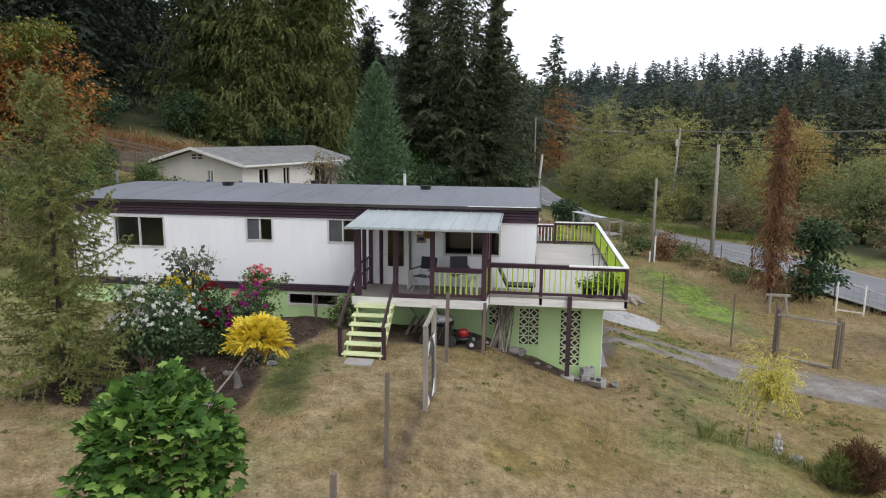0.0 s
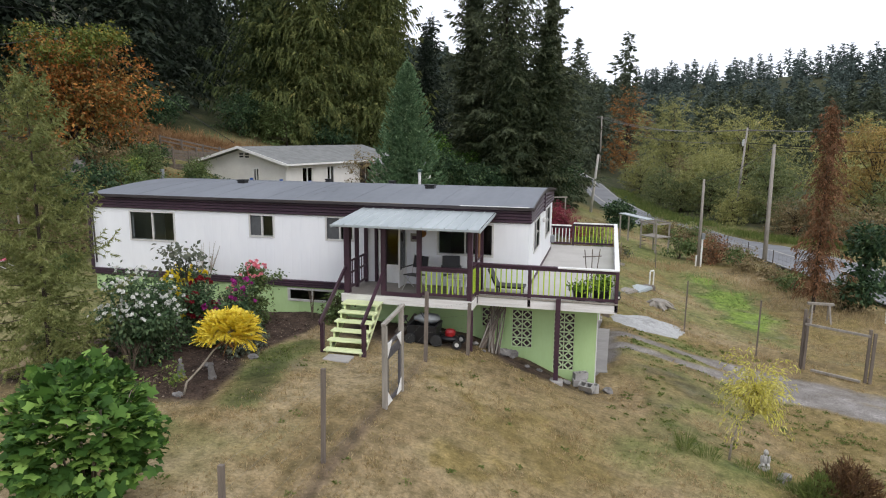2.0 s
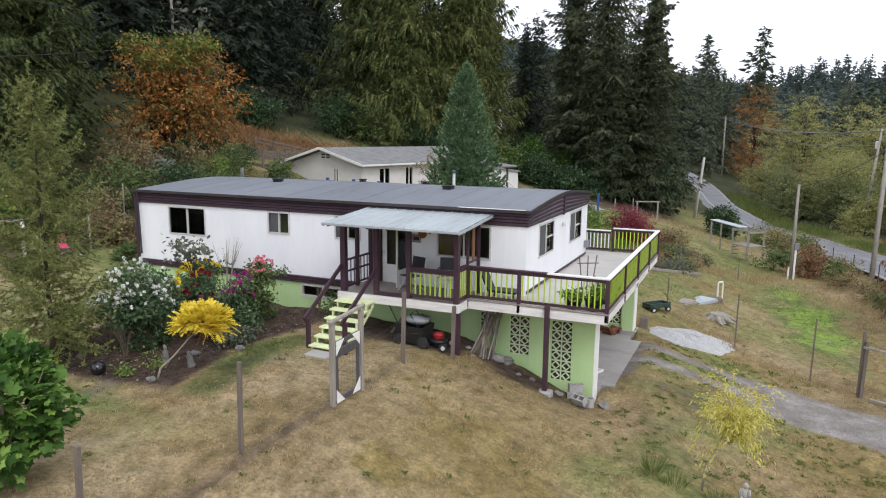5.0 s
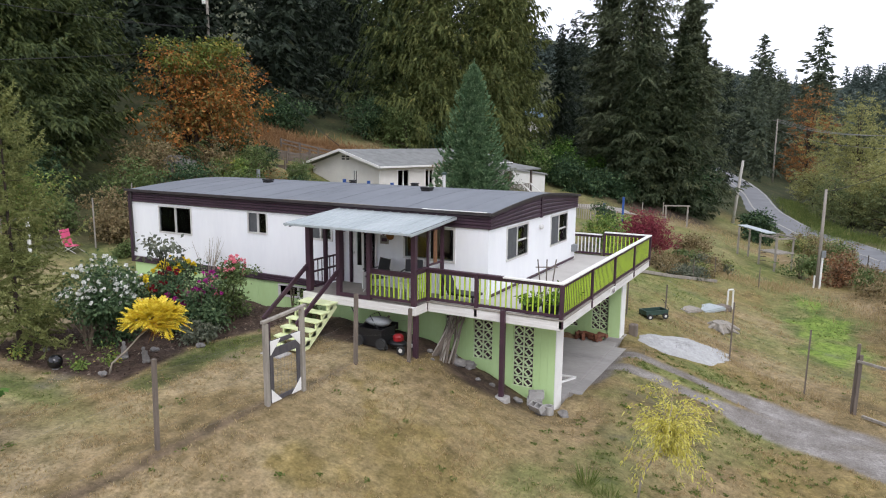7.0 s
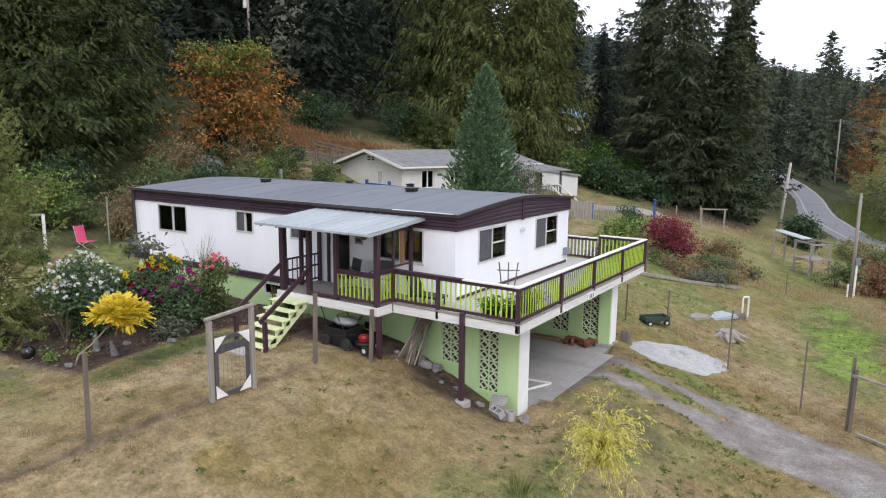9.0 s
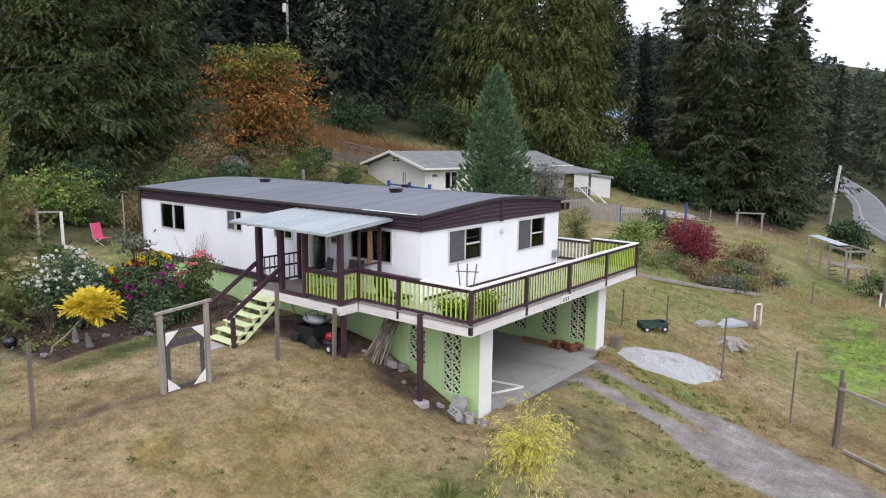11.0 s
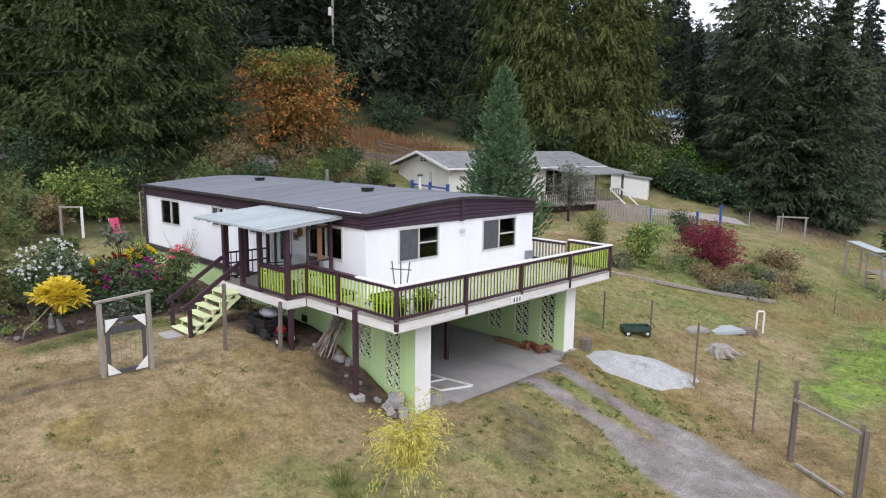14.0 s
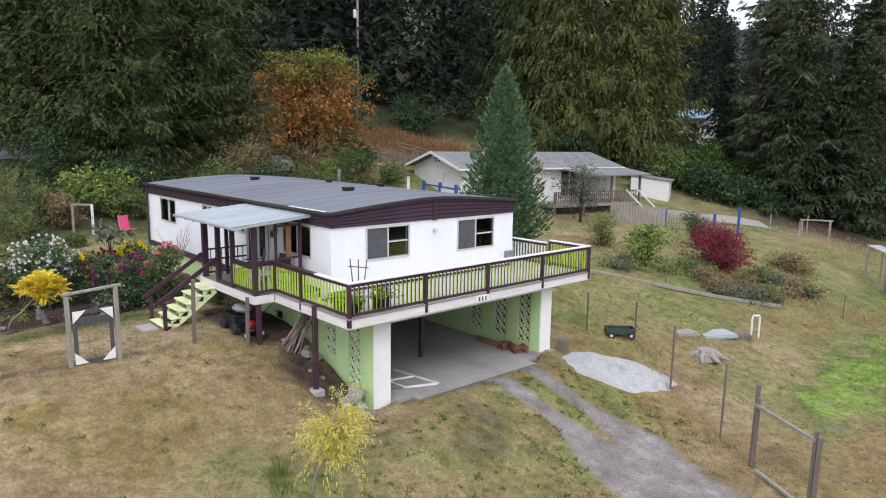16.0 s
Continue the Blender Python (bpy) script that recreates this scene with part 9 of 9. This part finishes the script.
for x, y in ((-20.2, 39.6), (-17.8, 39.0), (-15.6, 38.4)):
    part("post", Build().box(x - 0.08, y - 0.08, gz(x, y) - 0.3, x + 0.08, y + 0.08, 4.05), M_BLUE, lat)
b = Build()
for k in range(9):
    b.beam((-17.7 + k * 0.23, 38.97 - k * 0.063, 2.9), (-17.5 + k * 0.23, 38.9 - k * 0.063, 3.7), 0.03, 0.012)
    b.beam((-17.5 + k * 0.23, 38.92 - k * 0.063, 2.9), (-17.7 + k * 0.23, 38.98 - k * 0.063, 3.7), 0.03, 0.012)
part("lattice_panel", b, M_WHITE, lat)
part("rail", Build().beam((-20.2, 39.6, 3.8), (-15.6, 38.4, 3.75), 0.06, 0.1), M_BLUE, lat)
for r_, (p, q, z) in enumerate((((-30.4, 42.2), (-26.2, 45.6), 0.9), ((-31.5, 46.0), (-25.0, 50.0), 0.9))):
    rf = thing("rail_fence", (*p, gz(*p)), "old grey rail fence on the bank", "fence", "bank fences")
    for k in range(6):
        x, y = p[0] + (q[0] - p[0]) * k / 5, p[1] + (q[1] - p[1]) * k / 5
        part("post", Build().box(x - 0.06, y - 0.06, gz(x, y) - 0.2, x + 0.06, y + 0.06, gz(x, y) + 1.0), M_WOOD, rf)
        if k < 5:
            x2, y2 = p[0] + (q[0] - p[0]) * (k + 1) / 5, p[1] + (q[1] - p[1]) * (k + 1) / 5
            for h in (0.3, 0.6, 0.9):
                part("rail", Build().beam((x, y, gz(x, y) + h), (x2, y2, gz(x2, y2) + h), 0.04, 0.12), M_WOOD, rf)
wall = thing("retaining_wall", (-28.5, 43.0, gz(-28.5, 43.0)), "dark weathered timber retaining wall on the bank", "wall")
for tier, (p, q, z0) in enumerate((((-30.6, 41.2), (-26.0, 42.6), 3.9), ((-31.0, 44.0), (-26.6, 46.4), 4.7))):
    for k in range(4):
        part("timber", Build().beam((*p, z0 + 0.12 + k * 0.24), (*q, z0 - 0.1 + k * 0.24), 0.12, 0.22), M_WOOD, wall, bevel=0.01)
    for k in range(4):
        x, y = p[0] + (q[0] - p[0]) * k / 3, p[1] + (q[1] - p[1]) * k / 3 - 0.12
        part("post", Build().box(x - 0.06, y - 0.06, z0 - 0.6, x + 0.06, y + 0.06, z0 + 1.15), M_WOOD, wall)
pipe_x, pipe_y = -22.9, 34.4
post_thing("flue_pipe", pipe_x, pipe_y, gz(pipe_x, pipe_y) - 0.2, gz(pipe_x, pipe_y) + 1.6, 0.26, M_GREYPLASTIC, "short grey metal flue pipe on the bank", round_=True, n=12)
rng = np.random.default_rng(140)
n = 5200
o = np.stack([-27.6 + rng.normal(size=n) * 2.0, 35.2 + rng.normal(size=n) * 2.4, np.zeros(n)], 1)
o[:, 2] = ground(o[:, 0], o[:, 1]) + 0.02 + 0.05 * rng.random(n)
d = unit(rng.normal(size=(n, 3)) * np.array([1, 1, 0.25]))
sd = unit(np.cross(d, rng.normal(size=(n, 3)) * 0.3 + np.array([0, 0, 1.0])))
l = 0.16 * (0.6 + 0.7 * rng.random(n))
solid("leaf_litter", sprays(o, d, sd, l, l * 0.8), [M_LITTER], "fallen orange maple leaves on the bank", "leaves", kind="stuff")
solid("boulder", Build().lump((-28.5, 33.0, gz(-28.5, 33.0) + 0.3), (1.2, 0.9, 0.7), 9, 14), M_STONE, "large pale boulder below the maple", "boulder", at=(-28.5, 33.0, gz(-28.5, 33.0)))

# -- grass --
def lawn(seed, n, x0, x1, y0, y1, h, pick_green):
    rng = np.random.default_rng(seed)
    x, y = x0 + (x1 - x0) * rng.random(n), y0 + (y1 - y0) * rng.random(n)
    soil, green, gravel, wild = covers(x, y)
    ok = (soil < 0.35) & (gravel < 0.3)
    ok &= ~((x > HX0 - 0.1) & (x < 2.7) & (y > 19.0) & (y < 26.6))
    ok &= ~((x > -5) & (x < -1.2) & (y > 17.3) & (y < 19.2))
    ok &= (np.hypot((x - 3.85) * 0.6, (y - 27.45) * 0.6) > 1.05)
    g = green + 0.25 * (rng.random(n) - 0.5)
    ok &= (g > 0.42) if pick_green else (g <= 0.42)
    clump = fbm(x, y, 0.35, 2.0) + 0.6 * fbm(x, y, 1.1, 5.0)
    ok &= clump + 0.9 * (rng.random(n) - 0.5) > -0.15
    x, y, clump = x[ok], y[ok], clump[ok]
    z = ground(x, y)
    k = 3
    X, Y, Z, C = (np.repeat(q, k) for q in (x, y, z, clump))
    m = len(X)
    o = np.stack([X + rng.normal(size=m) * 0.025, Y + rng.normal(size=m) * 0.025, Z - 0.01], 1)
    d = unit(np.stack([rng.normal(size=m) * 0.7, rng.normal(size=m) * 0.7, 0.75 + rng.random(m)], 1))
    s = unit(np.cross(d, rng.normal(size=(m, 3))))
    l = h * (0.5 + 0.8 * rng.random(m)) * (1 + 0.5 * np.clip(C, -0.5, 1))
    return sprays(o, d, s, l, l * 0.16 + 0.006)


solid("dry_grass", join(lawn(1, 50000, -11, 11, 6, 24, 0.06, False), lawn(2, 26000, -14, 14, 22, 46, 0.10, False)), [M_DRYBLADE], "short dry straw-coloured lawn grass", "grass", kind="stuff")
solid("green_grass", join(lawn(3, 52000, -14, 12, 8, 26, 0.05, True), lawn(4, 40000, -20, 14, 22, 50, 0.06, True)), [M_GREENBLADE], "short patchy green lawn grass", "grass", kind="stuff")


def long_grass(seed, line, n, width, h):
    rng = np.random.default_rng(seed)
    u = rng.random(n) * (len(line) - 1)
    i = np.minimum(u.astype(int), len(line) - 2)
    p = np.array(line)
    xy = p[i] + (p[i + 1] - p[i]) * (u - i)[:, None] + rng.normal(size=(n, 2)) * width
    o = np.stack([xy[:, 0], xy[:, 1], ground(xy[:, 0], xy[:, 1]) - 0.02], 1)
    d = unit(np.stack([rng.normal(size=n) * 0.4, rng.normal(size=n) * 0.4, 0.6 + rng.random(n)], 1))
    s = unit(np.cross(d, rng.normal(size=(n, 3))))
    l = h * (0.4 + 0.9 * rng.random(n))
    return sprays(o, d, s, l, l * 0.06 + 0.006)


solid("long_grass", join(long_grass(5, [(-2.37, 7), (-2.39, 10.5), (-2.16, 13.0)], 260, 0.1, 0.08), long_grass(6, [(-2.1, 14.2), (-2.1, 16.0), (-1.2, 17.2)], 260, 0.10, 0.1), long_grass(7, [(2.7, 30.4), (5.35, 28.3), (7.8, 26.8), (9.1, 25.8)], 1300, 0.25, 0.18), long_grass(8, [(8, 44), (11, 41), (13.5, 36), (16, 32)], 2000, 1.1, 0.35), long_grass(9, [(2.5, 44), (5, 45.5), (7.5, 46.5)], 1400, 0.7, 0.35), long_grass(10, [(-2, 66), (1.5, 68), (4, 58)], 2000, 2.5, 0.35)), [M_DRYBLADE], "long dry grass along the fences and banks", "grass", kind="stuff")

solid("verge_grass", join(long_grass(12, [(13.5, 84), (9.5, 92), (7.5, 102), (5.5, 114), (4.5, 128)], 9000, 1.3, 0.7), long_grass(13, [(23, 60), (19.5, 70), (15.5, 80)], 6000, 1.0, 0.7)), [M_GREENBLADE], "long yellow-green grass on the road verge", "grass", kind="stuff")
solid("bank_grass", long_grass(11, [(-36, 46), (-32, 49), (-27, 53)], 12000, 2.0, 0.7), [M_RUSTBLADE], "long rusty-brown grass on the bank", "grass", kind="stuff")


def weed_tufts(seed, n, x0, x1, y0, y1):
    """Small dark weeds scattered over the lawn."""
    rng = np.random.default_rng(seed)
    cx, cy = x0 + (x1 - x0) * rng.random(n), y0 + (y1 - y0) * rng.random(n)
    soil, green, gravel, wild = covers(cx, cy)
    keep = (gravel < 0.3) & (soil < 0.5) & ~((cx > HX0) & (cx < 2.7) & (cy > 17.6) & (cy < 26.6)) & (fbm(cx, cy, 1.3, 6.0) > -0.25)
    cx, cy = cx[keep], cy[keep]
    k = 14
    size = np.repeat(0.03 + 0.05 * rng.random(len(cx)) ** 3, k)
    X, Y = np.repeat(cx, k) + rng.normal(size=len(size)) * size, np.repeat(cy, k) + rng.normal(size=len(size)) * size
    m = len(X)
    o = np.stack([X, Y, ground(X, Y)], 1)
    d = unit(np.stack([rng.normal(size=m), rng.normal(size=m), 0.4 + 0.5 * rng.random(m)], 1))
    s = unit(np.cross(d, rng.normal(size=(m, 3))))
    l = 0.05 + size * 0.7
    return sprays(o, d, s, l, l * 0.4)


solid("lawn_weed", join(weed_tufts(1, 170, -10, 10, 6.5, 20), weed_tufts(2, 120, -6, 13, 20, 42), weed_tufts(3, 420, 2.4, 9.5, 16, 27)), [M_GREENBLADE], "small green weeds dotted over the lawn", "weeds", kind="stuff")
